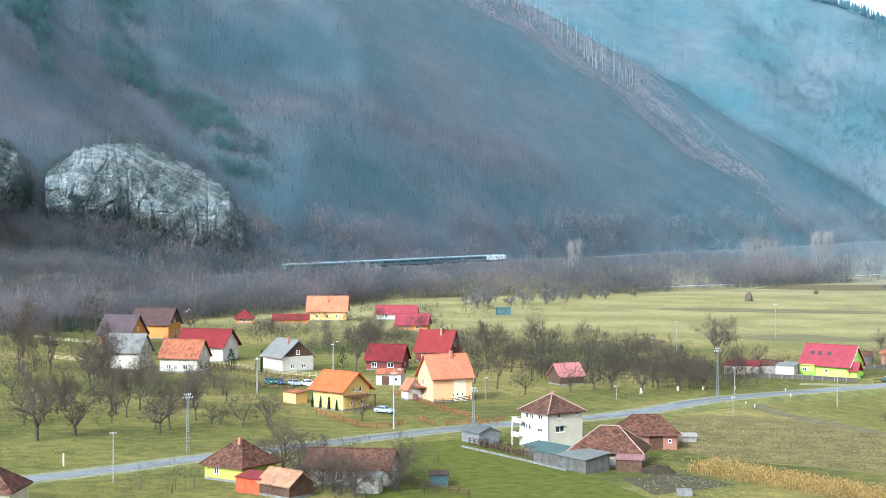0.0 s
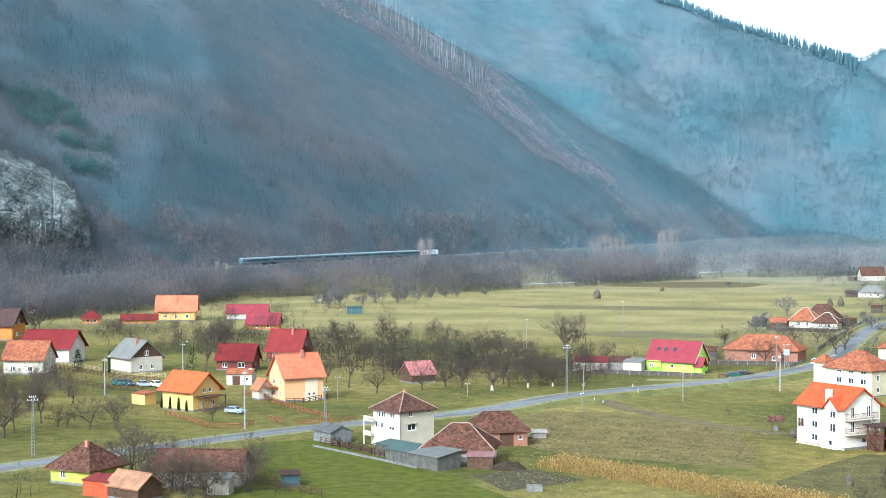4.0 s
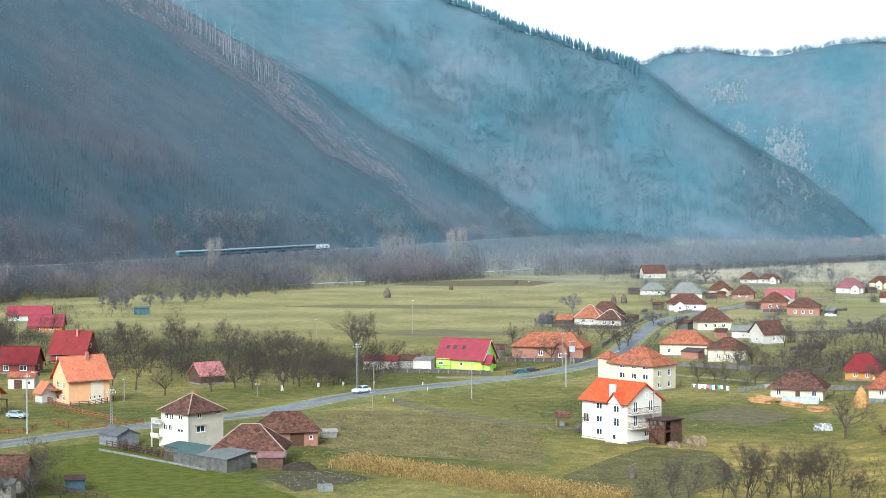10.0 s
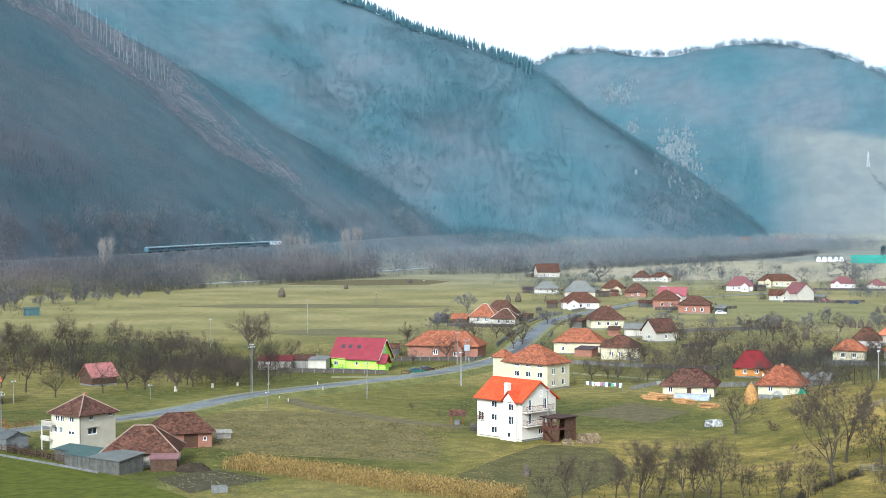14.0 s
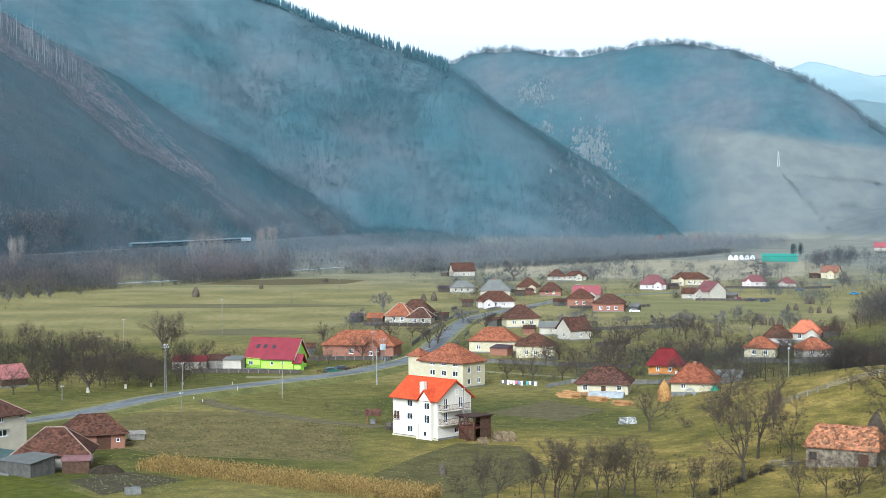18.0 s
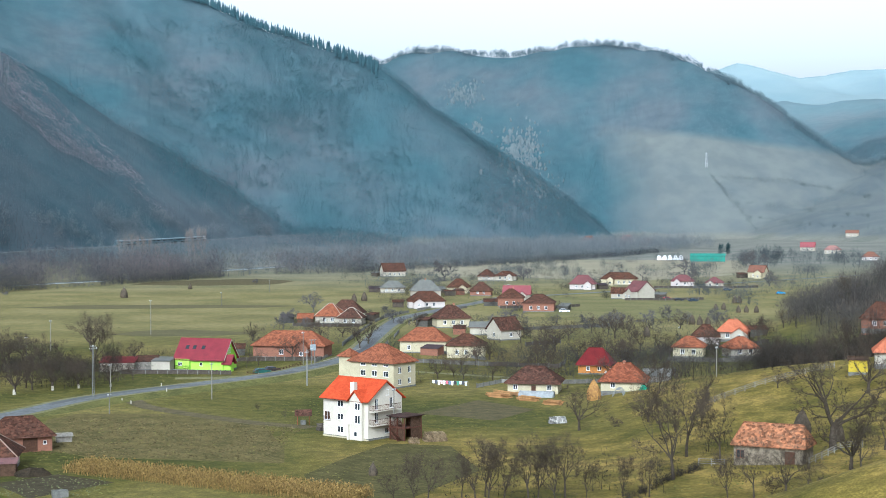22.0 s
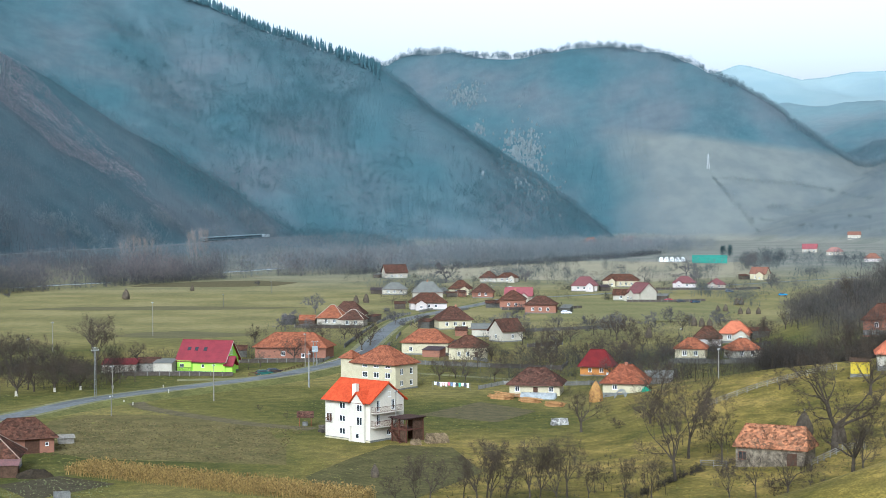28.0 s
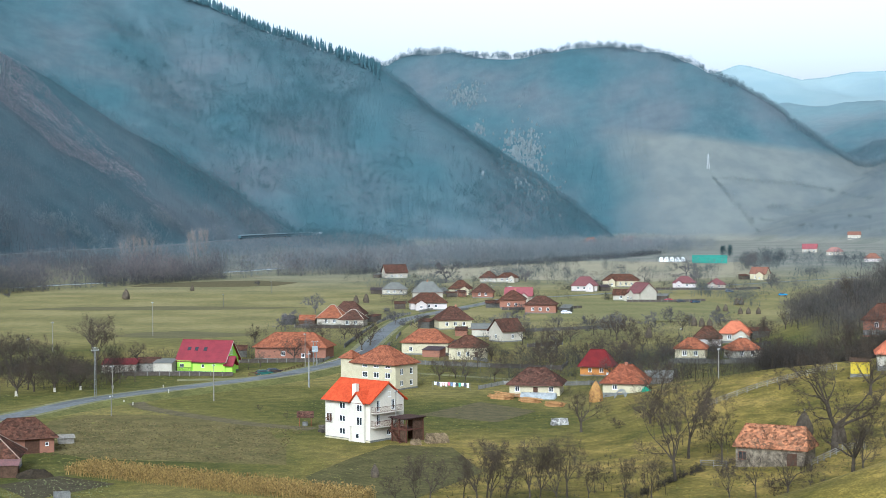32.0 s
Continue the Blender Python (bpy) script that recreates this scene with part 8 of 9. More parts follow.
balustrade = part("parapet", Build().box(-5.3, -2.6, -4.72, -4.6, 4.9, 5.02).box(-5.42, -5.3, -4.7, 2.4, 4.9, 5.02), white(), villa, "white balustrade")
for k in range(13):
    part("baluster", Build().box(-5.28 + k * 0.22, -5.16 + k * 0.22, -4.71, -4.61, 4.28, 4.9), white(), balustrade)
slab(villa, "balcony", -5.5, -3.3, -4.6, -3.82, 1.6, 1.78, white())
part("parapet", Build().box(-5.5, -3.3, -4.7, -4.58, 1.78, 2.5), white(), villa)
slab(villa, "pillar", -5.4, -5.2, -4.65, -4.45, -0.5, 4.1, white())
part("turret", Build().box(-5.9, -3.75, 0.6, 2.8, 4.4, 6.1), white(), villa)
sub_roof(villa, pose(-4.9, 1.7, 0), 2.3, 2.3, 6.1, 1.3, T_BROWN, 0.4, True, 0.2)
chimney(villa, -4.3, 2.4, 6.4, 8.0, 0.35)
chimney(villa, 0.1, 0.3, 8.6, 9.6, 0.45)
teal = roof_mat("teal_sheet", (0.055, 0.085, 0.076), (0.04, 0.065, 0.06), True)
part("canopy", Build().box(-6.6, -3.9, 2.3, 4.6, 4.7, 4.8), teal, villa)
part("window_hood", Build().box(-2.3, 0.0, -0.3, 0.0, 0, 0.18), white(), villa).matrix_local = side_pose("R", 7.4, 7.6) @ pose(-0.1, 0, 4.15)
slab(villa, "downpipe", 3.72, 3.8, -3.9, -3.8, 0, 6.4, steel())

BOARD_DARK = mat("grey_eternit_wall", (0.15, 0.15, 0.145), (0.10, 0.10, 0.095), 1.2, bump=0.2)
# sheds and walls behind the villa
shed_a = house("grey corrugated shed beside the white villa", -99.8, 256.8, -38, 6.0, 4.2, 2.0, 0.9, "gable", BOARD_DARK, roof_mat("grey_eternit", (0.095, 0.095, 0.09), (0.06, 0.06, 0.058), True), over=0.3, category="shed", name="shed", group="outbuildings", gutters=False)
def lean_to(x, y, rz, w, d, h0, h1, wall, roof, label, over=0.25):
    ob = thing("shed", put(x, y, rz), label, "shed", "outbuildings")
    b = Build()
    b.add([(-w / 2, -d / 2, -0.5), (w / 2, -d / 2, -0.5), (w / 2, d / 2, -0.5), (-w / 2, d / 2, -0.5), (-w / 2, -d / 2, h0), (w / 2, -d / 2, h0), (w / 2, d / 2, h1), (-w / 2, d / 2, h1)],
          [(0, 1, 5, 4), (1, 2, 6, 5), (2, 3, 7, 6), (3, 0, 4, 7)])
    part("wall", b, wall, ob)
    k = (h1 - h0) / d
    r = Build()
    for dz in (0.02, 0.1):
        r.add([(-w / 2 - over, -d / 2 - over, h0 - over * k + dz), (w / 2 + over, -d / 2 - over, h0 - over * k + dz), (w / 2 + over, d / 2 + over, h1 + over * k + dz), (-w / 2 - over, d / 2 + over, h1 + over * k + dz)], [(0, 1, 2, 3)])
    r.f += [(0, 4, 5, 1), (1, 5, 6, 2), (2, 6, 7, 3), (3, 7, 4, 0)]
    part("roof", r, roof, ob)
    n = int(w / 0.9)
    for i in range(n + 1):
        u = -w / 2 + i * w / n
        part("batten", Build().box(u - 0.04, u + 0.04, -d / 2 - 0.04, -d / 2 - 0.005, 0, h0), wall, ob)
    return ob


BOARD = mat("grey_boarding", (0.10, 0.095, 0.08), (0.06, 0.057, 0.05), 1.4, bump=0.3)
lean_to(-79.5, 238.3, -32, 6.0, 4.5, 2.1, 2.7, BOARD, teal, "grey boarded shed with a teal sheet roof")
lean_to(-74.0, 235.0, -32, 7.0, 4.8, 2.1, 2.8, BOARD, roof_mat("pale_sheet", (0.12, 0.122, 0.11), (0.088, 0.09, 0.083), True), "grey boarded shed with a pale sheet roof")
lean_to(-84.4, 243.8, -32, 4.0, 3.0, 2.0, 2.4, BOARD, teal, "small annex with a teal roof by the villa")
lean_to(-66.8, 236.6, 8, 4.0, 2.5, 1.9, 2.3, dark_wood(), roof_mat("pink_stripe_sheet", (0.20, 0.10, 0.095), (0.12, 0.07, 0.065), True), "farmyard lean-to with a faded red roof")
lean_to(-65.9, 271.2, 20, 2.6, 1.8, 1.0, 1.3, grey_wood(), grey_wood(), "grey wooden chicken coop")
lean_to(-112.2, 198.0, -12, 4.5, 3.0, 2.2, 2.7, mat("orange_red_paint", (0.40, 0.075, 0.03), (0.28, 0.055, 0.025), 1), T_RED, "orange-red shed with a red roof")
house("shed with a pale terracotta gable roof", -106.6, 197.2, -20, 6.5, 4.5, 2.0, 1.6, "gable", dark_wood(), roof_mat("pale_terracotta", (0.27, 0.145, 0.082), (0.18, 0.10, 0.062)), over=0.4, category="shed", name="shed", group="outbuildings", gutters=False)
lean_to(-96.5, 204.0, 10, 3.2, 2.6, 2.3, 2.7, white(), T_GREY, "whitewashed outhouse in the yard")
lean_to(-89.5, 213.0, 25, 2.6, 2.2, 1.7, 2.0, mat("blue_grey_boards", (0.05, 0.085, 0.092), (0.035, 0.06, 0.066), 2), T_DARK, "dark teal garden shed by the field")
# yard of the peach and yellow houses
lean_to(-158.2, 297.0, -20, 4.0, 3.2, 2.2, 2.5, P_YELLOW, T_TERRA, "yellow garden pavilion with an orange roof")
lean_to(-152.5, 303.5, -20, 6.5, 4.5, 2.0, 2.8, dark_wood(), T_MAROON, "dark red carport beside the yellow house")
lean_to(-220.3, 592.5, 20, 6.0, 3.5, 2.6, 3.0, mat("teal_boards", (0.06, 0.10, 0.10), (0.035, 0.06, 0.06), 1), teal, "teal hut at the meadow's edge")
block(orange, "stair_bay", 0.3, 3.2, -4.15, -3.99, -0.6, 5.5, mat("pale_panel", (0.52, 0.43, 0.30), (0.46, 0.38, 0.27), 0.8), [(0.55, 1.2, 0.5, 0.6), (-0.6, 1.2, 0.5, 0.6)])
part("porch_roof", Build().box(-6.9, -4.78, -1.0, 4.4, 2.9, 3.05), T_TERRA, orange)
wing = house("white gabled wing of the peach house", -137.2, 311.2, -37, 3.0, 3.2, 2.5, 1.9, "gable", white(), T_ORANGE, over=0.4, category="annex", name="annex", gutters=False)
railing(orange, (-6.8, -0.8), (-6.8, 4.2), 0.6, 0.9)
part("carport_roof", Build().box(4.6, 7.4, -3.6, 3.0, 3.0, 3.12), dark_wood(), yellow)
for py_ in (-3.4, 2.8):
    part("post", Build().box(7.1, 7.3, py_ - 0.1, py_ + 0.1, -0.3, 3.0), dark_wood(), yellow)
part("rafter_ends", Build().box(-4.6, 4.6, -4.35, -4.25, 4.0, 4.1), dark_wood(), yellow)
CYPRESS = wood_mat("cypress_green", (0.035, 0.06, 0.03), (0.02, 0.04, 0.022), 1.0)


def cypress(x, y, h, w=0.4):
    rnd = random.Random(int(x * 10))
    b = Build()
    for k in range(160):
        z = rnd.uniform(0.03, 0.97)
        r = w * (1.05 - z) ** 0.6 * h / 3.0 * rnd.uniform(0.6, 1.0)
        a = rnd.uniform(0, 6.28)
        p = Vector((r * math.cos(a), r * math.sin(a), z * h))
        t = Vector((-math.sin(a), math.cos(a), 0)) * 0.12
        b.add([p * 1.0 - t, p + t, p + Vector((0.05 * math.cos(a), 0.05 * math.sin(a), 0.45))], [(0, 1, 2)])
    ob = thing("cypress", put(x, y), "slim dark evergreen beside the house", "tree", "garden evergreens")
    part("trunk", Build().tube((0, 0, -0.2), (0, 0, h * 0.8), 0.06, 0.03, 6), BARK, ob)
    part("crown", b, CYPRESS, ob)


for cx, cy, ch in ((-150.6, 290.4, 2.6), (-148.2, 289.4, 2.5), (-145.8, 288.4, 2.5), (-143.6, 287.5, 2.0), (-205, 366, 4.2), (-202, 364, 3.6), (-199, 352.5, 3.4), (-197, 351.5, 3.4)):
    cypress(cx, cy, ch)
for cx, cy, ch in ((-205, 350, 6.0), (-181, 366, 6.0), (-208, 355, 5.0)):
    cypress(cx, cy, ch, 1.0)
rng2 = random.Random(12)
for i in range(16):
    cypress(-331 + i * 1.25 + rng2.uniform(-0.4, 0.4), 446 + i * 0.5 + rng2.uniform(-1.5, 1.5), rng2.uniform(4.5, 6.5), 0.8)
# outbuildings beside the green house
lean_to(-81.5, 393.0, 2, 8.5, 5.0, 2.2, 3.2, white(), T_MAROON, "low whitewashed byre with a dull red roof")
lean_to(-75.0, 396.0, 2, 5.5, 5.0, 2.2, 3.2, grey_wood(), T_BROWN, "dark timber byre with a brown roof")
lean_to(-70.0, 391.0, -5, 4.6, 4.0, 2.7, 3.1, white(), T_GREY, "white kiosk-like store with a flat pale roof")
# right-hand hillside
house("yellow hut behind the pasture spur", 77.0, 287.5, -15, 3.4, 3.0, 2.6, 0.35, "gable", mat("bright_yellow_paint", (0.40, 0.30, 0.03), (0.32, 0.25, 0.025), 1), dark_wood(), over=0.2, category="hut", name="hut", group="outbuildings", gutters=False)
house("cottage with an orange roof on the hillside", 86.0, 292.0, -14, 9, 7, 2.8, 3.2, "hip", white(), T_ORANGE, over=0.5, win=rowwin("F", 2, 3, 0.9), ridge=2.5)
house("red-roofed house among trees on the bank", 121.0, 428.0, -20, 10, 8, 3.5, 3.8, "hip", P_BRICK, T_RUST, over=0.6, win=rowwin("F", 2, 3, 1.2), ridge=3)
# greenhouses far down the valley
for i in range(5):
    g = thing("polytunnel", put(178.5 + i * 4.4, 1276 - i * 0.3, -8), "white plastic-covered greenhouse tunnel", "greenhouse", "greenhouses")
    n = 8
    b = Build()
    arc = [(math.cos(math.pi * k / n) * 2.0, math.sin(math.pi * k / n) * 3.6) for k in range(n + 1)]
    b.add([(ax_, -7, az_) for ax_, az_ in arc] + [(ax_, 7, az_) for ax_, az_ in arc], [(k, k + 1, n + 2 + k, n + 1 + k) for k in range(n)] + [tuple(range(n + 1)), tuple(range(2 * n + 1, n, -1))])
    part("cover", b, mat("milky_plastic", (0.8, 0.8, 0.78), None, 1, rough=0.5), g)
    part("end_frame", Build().box(-0.06, 0.06, -7.08, -7.0, 0, 3.6), steel(), g)
shed_t = house("long teal-sheeted hall down the valley", 209.0, 1222.0, -10, 27, 9, 4.6, 1.6, "gable", roof_mat("turquoise_sheet", (0.05, 0.21, 0.16), (0.04, 0.17, 0.13), True), roof_mat("turquoise_sheet", (0.05, 0.21, 0.16), (0.04, 0.17, 0.13), True), over=0.3, category="hall", name="hall", group="outbuildings", gutters=False)
# laundry line
lr = thing("clothes_line", put(-2.4, 352.5, -23), "washing line hung with mixed laundry", "clothes line", "laundry")
for u in (0.0, 9.1):
    part("post", Build().tube((u, 0, -0.2), (u, 0, 1.9), 0.06, 0.06, 6), grey_wood(), lr)
part("line", Build().tube((0, 0, 1.8), (9.1, 0, 1.8), 0.015, 0.015, 4), steel(), lr)
cols = [(0.75, 0.75, 0.75), (0.1, 0.1, 0.12), (0.7, 0.7, 0.72), (0.75, 0.5, 0.5), (0.8, 0.8, 0.8), (0.6, 0.15, 0.2), (0.15, 0.2, 0.3), (0.78, 0.78, 0.76), (0.05, 0.05, 0.06), (0.1, 0.3, 0.2), (0.7, 0.72, 0.75), (0.08, 0.08, 0.1), (0.6, 0.6, 0.62)]
for i, c in enumerate(cols):
    u = 0.4 + i * 0.66
    hgt = 0.7 + 0.35 * ((i * 7) % 5) / 5
    part("garment", Build().box(u, u + 0.5, -0.02, 0.02, 1.8 - hgt, 1.8).box(u - 0.06, u + 0.56, -0.018, 0.018, 1.55, 1.79), mat("cloth_%d" % i, c, None, 3), lr)


def log_pile(x, y, rz, nx, nz, length, label, material):
    ob = thing("log_pile", put(x, y, rz), label, "log pile", "wood piles")
    rnd = random.Random(int(x * 3 + y))
    for j in range(nz):
        for i in range(nx - j // 2):
            r = rnd.uniform(0.13, 0.2)
            u, z = (i - (nx - j // 2) / 2) * 0.38 + rnd.uniform(-0.03, 0.03), 0.17 + j * 0.32
            part("log", Build().tube((u, -length / 2 + rnd.uniform(-0.1, 0.1), z), (u, length / 2, z), r, r, 7), material, ob)


LOG = mat("cut_logs", (0.24, 0.175, 0.10), (0.13, 0.095, 0.06), 2, bump=0.4, objrand=0.35)
log_pile(-1.0, 270.8, 12, 11, 5, 2.2, "long stack of cut firewood logs", LOG)
log_pile(-4.6, 268.2, 8, 5, 3, 1.6, "small heap of cut firewood", LOG)
TIMBER = mat("sawn_timber", (0.40, 0.22, 0.09), (0.27, 0.15, 0.065), 1.5, bump=0.3, objrand=0.2)
for k, (tx, ty, tw) in enumerate(((12.5, 334.5, 6.5), (18.5, 328.5, 5.5), (23.0, 320.5, 5.0))):
    ob = thing("timber_stack", put(tx, ty, -38), "stack of orange sawn boards in the yard", "timber stack", "wood piles")
    trnd = random.Random(k)
    for j in range(6):
        for i in range(6):
            if j > 2 and trnd.random() < 0.4:
                continue
            cut, end = trnd.uniform(0, tw * 0.35), trnd.uniform(0, tw * 0.2)
            pb = part("board", Build().box(-tw / 2 + end, tw / 2 - cut, -0.12, 0.12, 0.0, 0.13), TIMBER, ob)
            pb.matrix_local = pose(0, -0.95 + i * 0.36, j * 0.17, 0, 0, trnd.uniform(-5, 5))
# yard of the cream houses: logs, hay cone, hoops, covers
log_pile(22.0, 292.5, 20, 9, 4, 1.2, "loose stack of pale birch logs on the grass", mat("birch_logs", (0.50, 0.48, 0.44), (0.16, 0.15, 0.14), 3, objrand=0.5))
hay_cone = thing("haystack", put(31.2, 318.5, 20) @ Matrix.Diagonal((4.4, 4.4, 4.4, 1)), "fresh ochre cone of stacked maize straw", "haystack", "hay ricks")
part("hay", HAY_MESH[0].copy(), None, hay_cone)
hay_cone.children[0].data.materials[0] = mat("fresh_straw", (0.34, 0.19, 0.06), (0.22, 0.12, 0.045), 1.2, bump=0.8, bscale=5)
part("pole", HAY_MESH[1], None, hay_cone)
hoops = thing("hoop_frame", put(36.2, 317.5, -12), "bare wire hoops of a small garden tunnel", "garden frame", "yard things")
for i in range(6):
    hb = Build()
    arc = [(math.cos(math.pi * k / 8) * 1.1, i * 0.9 - 2.2, math.sin(math.pi * k / 8) * 1.5) for k in range(9)]
    for p, q in zip(arc[:-1], arc[1:]):
        hb.tube(p, q, 0.05, 0.05, 4, cap=False)
    part("hoop", hb, steel(), hoops)
cover = thing("cold_frame", put(20.5, 334.8, -12), "long grey plastic-covered cold frame", "cold frame", "yard things")
part("cover", Build().extrude([(-1.5, 0.0), (1.5, 0.0), (1.3, 0.7), (0.5, 1.25), (-0.5, 1.25), (-1.3, 0.7)], -3.8, 3.8), mat("grey_plastic", (0.30, 0.31, 0.31), (0.20, 0.21, 0.21), 1.2, rough=0.5, bump=0.4), cover)
for u in (-3.6, -1.8, 0.0, 1.8, 3.6):
    part("batten", Build().box(u - 0.06, u + 0.06, -1.54, -1.5, 0.0, 0.4).box(u - 0.05, u + 0.05, -0.55, 0.55, 1.251, 1.29), grey_wood(), cover)
tarp = thing("tarpaulin_heap", put(41.8, 320.6, 10), "heap under a bright green tarpaulin", "tarpaulin", "yard things")
part("tarpaulin", Build().tube((0, 0, -0.1), (0, 0, 0.55), 1.1, 0.85, 8).tube((0, 0, 0.55), (0.1, 0, 0.95), 0.85, 0.25, 8), mat("green_tarpaulin", (0.03, 0.30, 0.17), (0.02, 0.22, 0.13), 1.5, rough=0.5), tarp)
leaning = thing("timber_stack", put(14.5, 337.6, -12), "slanted pile of long sawn boards against the house", "timber stack", "wood piles")
lrnd = random.Random(77)
for i in range(26):
    pb = part("board", Build().box(-3.2 + lrnd.uniform(0, 0.8), 3.2 - lrnd.uniform(0, 0.8), -0.10, 0.10, 0, 0.07), TIMBER, leaning)
    pb.matrix_local = pose(lrnd.uniform(-0.5, 0.5), -1.1 + (i % 9) * 0.26, 0.1 + (i // 9) * 0.32, 0, lrnd.uniform(-9, 9), lrnd.uniform(-12, 12))


def board_fence(path, material, h=1.2, label="weathered board fence along the plot"):
    """Posts, two rails and close upright boards, span by span."""
    x0, y0 = path[0]
    ob = thing("fence", put(x0, y0), label, "fence", "garden fences")
    for (ax, ay), (bx, by) in zip(path[:-1], path[1:]):
        n = max(1, round(math.dist((ax, ay), (bx, by)) / 2.6))
        head = math.degrees(math.atan2(by - ay, bx - ax))
        for i in range(n):
            f = i / n
            px_, py_ = ax + f * (bx - ax), ay + f * (by - ay)
            ln = math.dist((ax, ay), (bx, by)) / n
            m = pose(px_ - x0, py_ - y0, ground_z(px_, py_) - ob.matrix_world.translation.z, 0, 0, head)
            part("post", Build().box(-0.08, 0.08, -0.08, 0.08, -0.3, h + 0.12), concrete(), ob).matrix_local = m
            k = max(2, int((ln - 0.2) / 0.22))
            prof = [(0.1 + j * (ln - 0.2) / k, 0.03 * (j % 2), h * (0.92 + 0.08 * ((i * 7 + j * 3) % 5) / 5)) for j in range(k + 1)]
            pb = Build().add([(u, v, 0.06) for u, v, _ in prof] + [(u, v, t) for u, v, t in prof] + [(u, v + 0.03, 0.06) for u, v, _ in prof] + [(u, v + 0.03, t) for u, v, t in prof],
                             [(j, j + 1, k + 2 + j, k + 1 + j) for j in range(k)] + [(2 * k + 3 + j, 2 * k + 2 + j, 3 * k + 3 + j, 3 * k + 4 + j) for j in range(k)] + [(k + 1 + j, k + 2 + j, 3 * k + 4 + j, 3 * k + 3 + j) for j in range(k)])
            part("panel", pb, material, ob).matrix_local = m
    return ob


FENCE_TONES = (mat("grey_fence_boards", (0.13, 0.12, 0.10), (0.08, 0.075, 0.064), 1.5, bump=0.3), mat("dark_fence_boards", (0.085, 0.07, 0.055), (0.05, 0.042, 0.035), 1.5, bump=0.3), mat("pale_fence", (0.24, 0.23, 0.20), (0.17, 0.165, 0.14), 1.5, bump=0.2), mat("green_fence", (0.05, 0.12, 0.085), (0.035, 0.085, 0.06), 1.5))
# plots along the road and round the village gardens
plots = random.Random(88)
for side in (-1, 1):
    for i in range(46, 84):
        if plots.random() < 0.35:
            continue
        (ax, ay), (bx, by) = ROAD[i], ROAD[i + 1]
        d = Vector((bx - ax, by - ay)).normalized()
        nx_, ny_ = -d.y * side * 6.4, d.x * side * 6.4
        a, c = (ax + nx_, ay + ny_), (bx + nx_, by + ny_)
        if ay < 392 or ay > 640 or any(math.hypot((a[0] + c[0]) / 2 - hx, (a[1] + c[1]) / 2 - hy) < r * 0.62 for hx, hy, r in HOUSE_AT):
            continue
        board_fence([a, c], FENCE_TONES[plots.choice((0, 2))], plots.uniform(0.9, 1.3))
board_fence([(-79.0, 383.5), (-70.0, 384.0), (-60.0, 383.0), (-51.5, 382.0)], FENCE_TONES[1], 1.15, "dark board fence before the green house")
for path, k, h in (([(-14, 414), (0, 408), (12, 402)], 0, 1.2), ([(12, 402), (30, 396), (33, 410)], 1, 1.2), ([(28, 358), (44, 354), (52, 358)], 0, 1.1), ([(52, 358), (56, 372), (58, 390)], 1, 1.2), ([(8, 352), (14, 362), (26, 362)], 2, 1.0),
                   ([(60, 412), (74, 408), (90, 410)], 0, 1.2), ([(62, 440), (76, 440), (94, 446)], 1, 1.2), ([(25, 462), (36, 470), (34, 492)], 1, 1.2), ([(22, 520), (40, 528), (60, 540)], 0, 1.2), ([(24, 640), (46, 640), (58, 650)], 1, 1.3),
                   ([(82, 696), (100, 694), (118, 700)], 1, 1.2), ([(110, 806), (150, 800), (165, 810)], 1, 1.3), ([(-52, 545), (-44, 541), (-28, 541)], 1, 1.2), ([(-64, 415), (-52, 416), (-32, 418)], 1, 1.2)):
    board_fence(path, FENCE_TONES[k], h)
# roofed well by the track
well = thing("well", put(-26.0, 292.5, 5), "small roofed well house with brown posts", "well", "yard things")
for u in (-1.1, 1.1):
    for v in (-0.7, 0.7):
        part("post", Build().box(u - 0.07, u + 0.07, v - 0.07, v + 0.07, -0.2, 1.9), BROWN_WOOD, well)
part("roof", gable_roof(2.6, 1.8, 1.9, 0.7, 0.3), T_BROWN, well)
part("shaft", Build().tube((0, 0, -0.2), (0, 0, 0.8), 0.55, 0.55, 12), concrete(), well)
log_pile(-21.5, 284.5, 40, 6, 4, 1.5, "dark pile of stacked firewood by the wall", mat("dark_logs", (0.12, 0.10, 0.08), (0.07, 0.06, 0.05), 2, objrand=0.3))
# garden box and rubble near the farm
slabs = thing("compost_box", put(-53.7, 218.5, 20), "pale concrete compost box in the garden", "compost box", "yard things")
for a in ((-1.1, 1.1, -0.8, -0.7), (-1.1, 1.1, 0.7, 0.8), (-1.1, -1.0, -0.7, 0.7), (1.0, 1.1, -0.7, 0.7)):
    part("panel", Build().box(*a, -0.2, 0.9), concrete(), slabs)
heap_rng = random.Random(31)
b = Build()
for k in range(260):
    hx, hy = heap_rng.uniform(-64, -49), heap_rng.uniform(219, 234)
    s = heap_rng.uniform(0.05, 0.16)
    b.tube((hx, hy, -0.05), (hx + heap_rng.uniform(-s, s), hy + heap_rng.uniform(-s, s), s * 1.1), s, s * 0.5, 5)
tagged(new("cabbage_stumps", b.mesh("cabbage_stumps", mat("pale_vegetables", (0.15, 0.15, 0.075), (0.075, 0.08, 0.035), 2, island=0.3))), "withered vegetables and clods in the garden", "vegetables", kind="stuff")


# ---- cliff and rock outcrops ----
ROCK = mat("limestone", (0.178, 0.188, 0.176), (0.048, 0.068, 0.070), 0.14, bump=1.0, bscale=0.9, fine=5)


def meet(az, el, r0=700.0, r1=3000.0):
    """Where a line of sight from the camera meets the ground."""
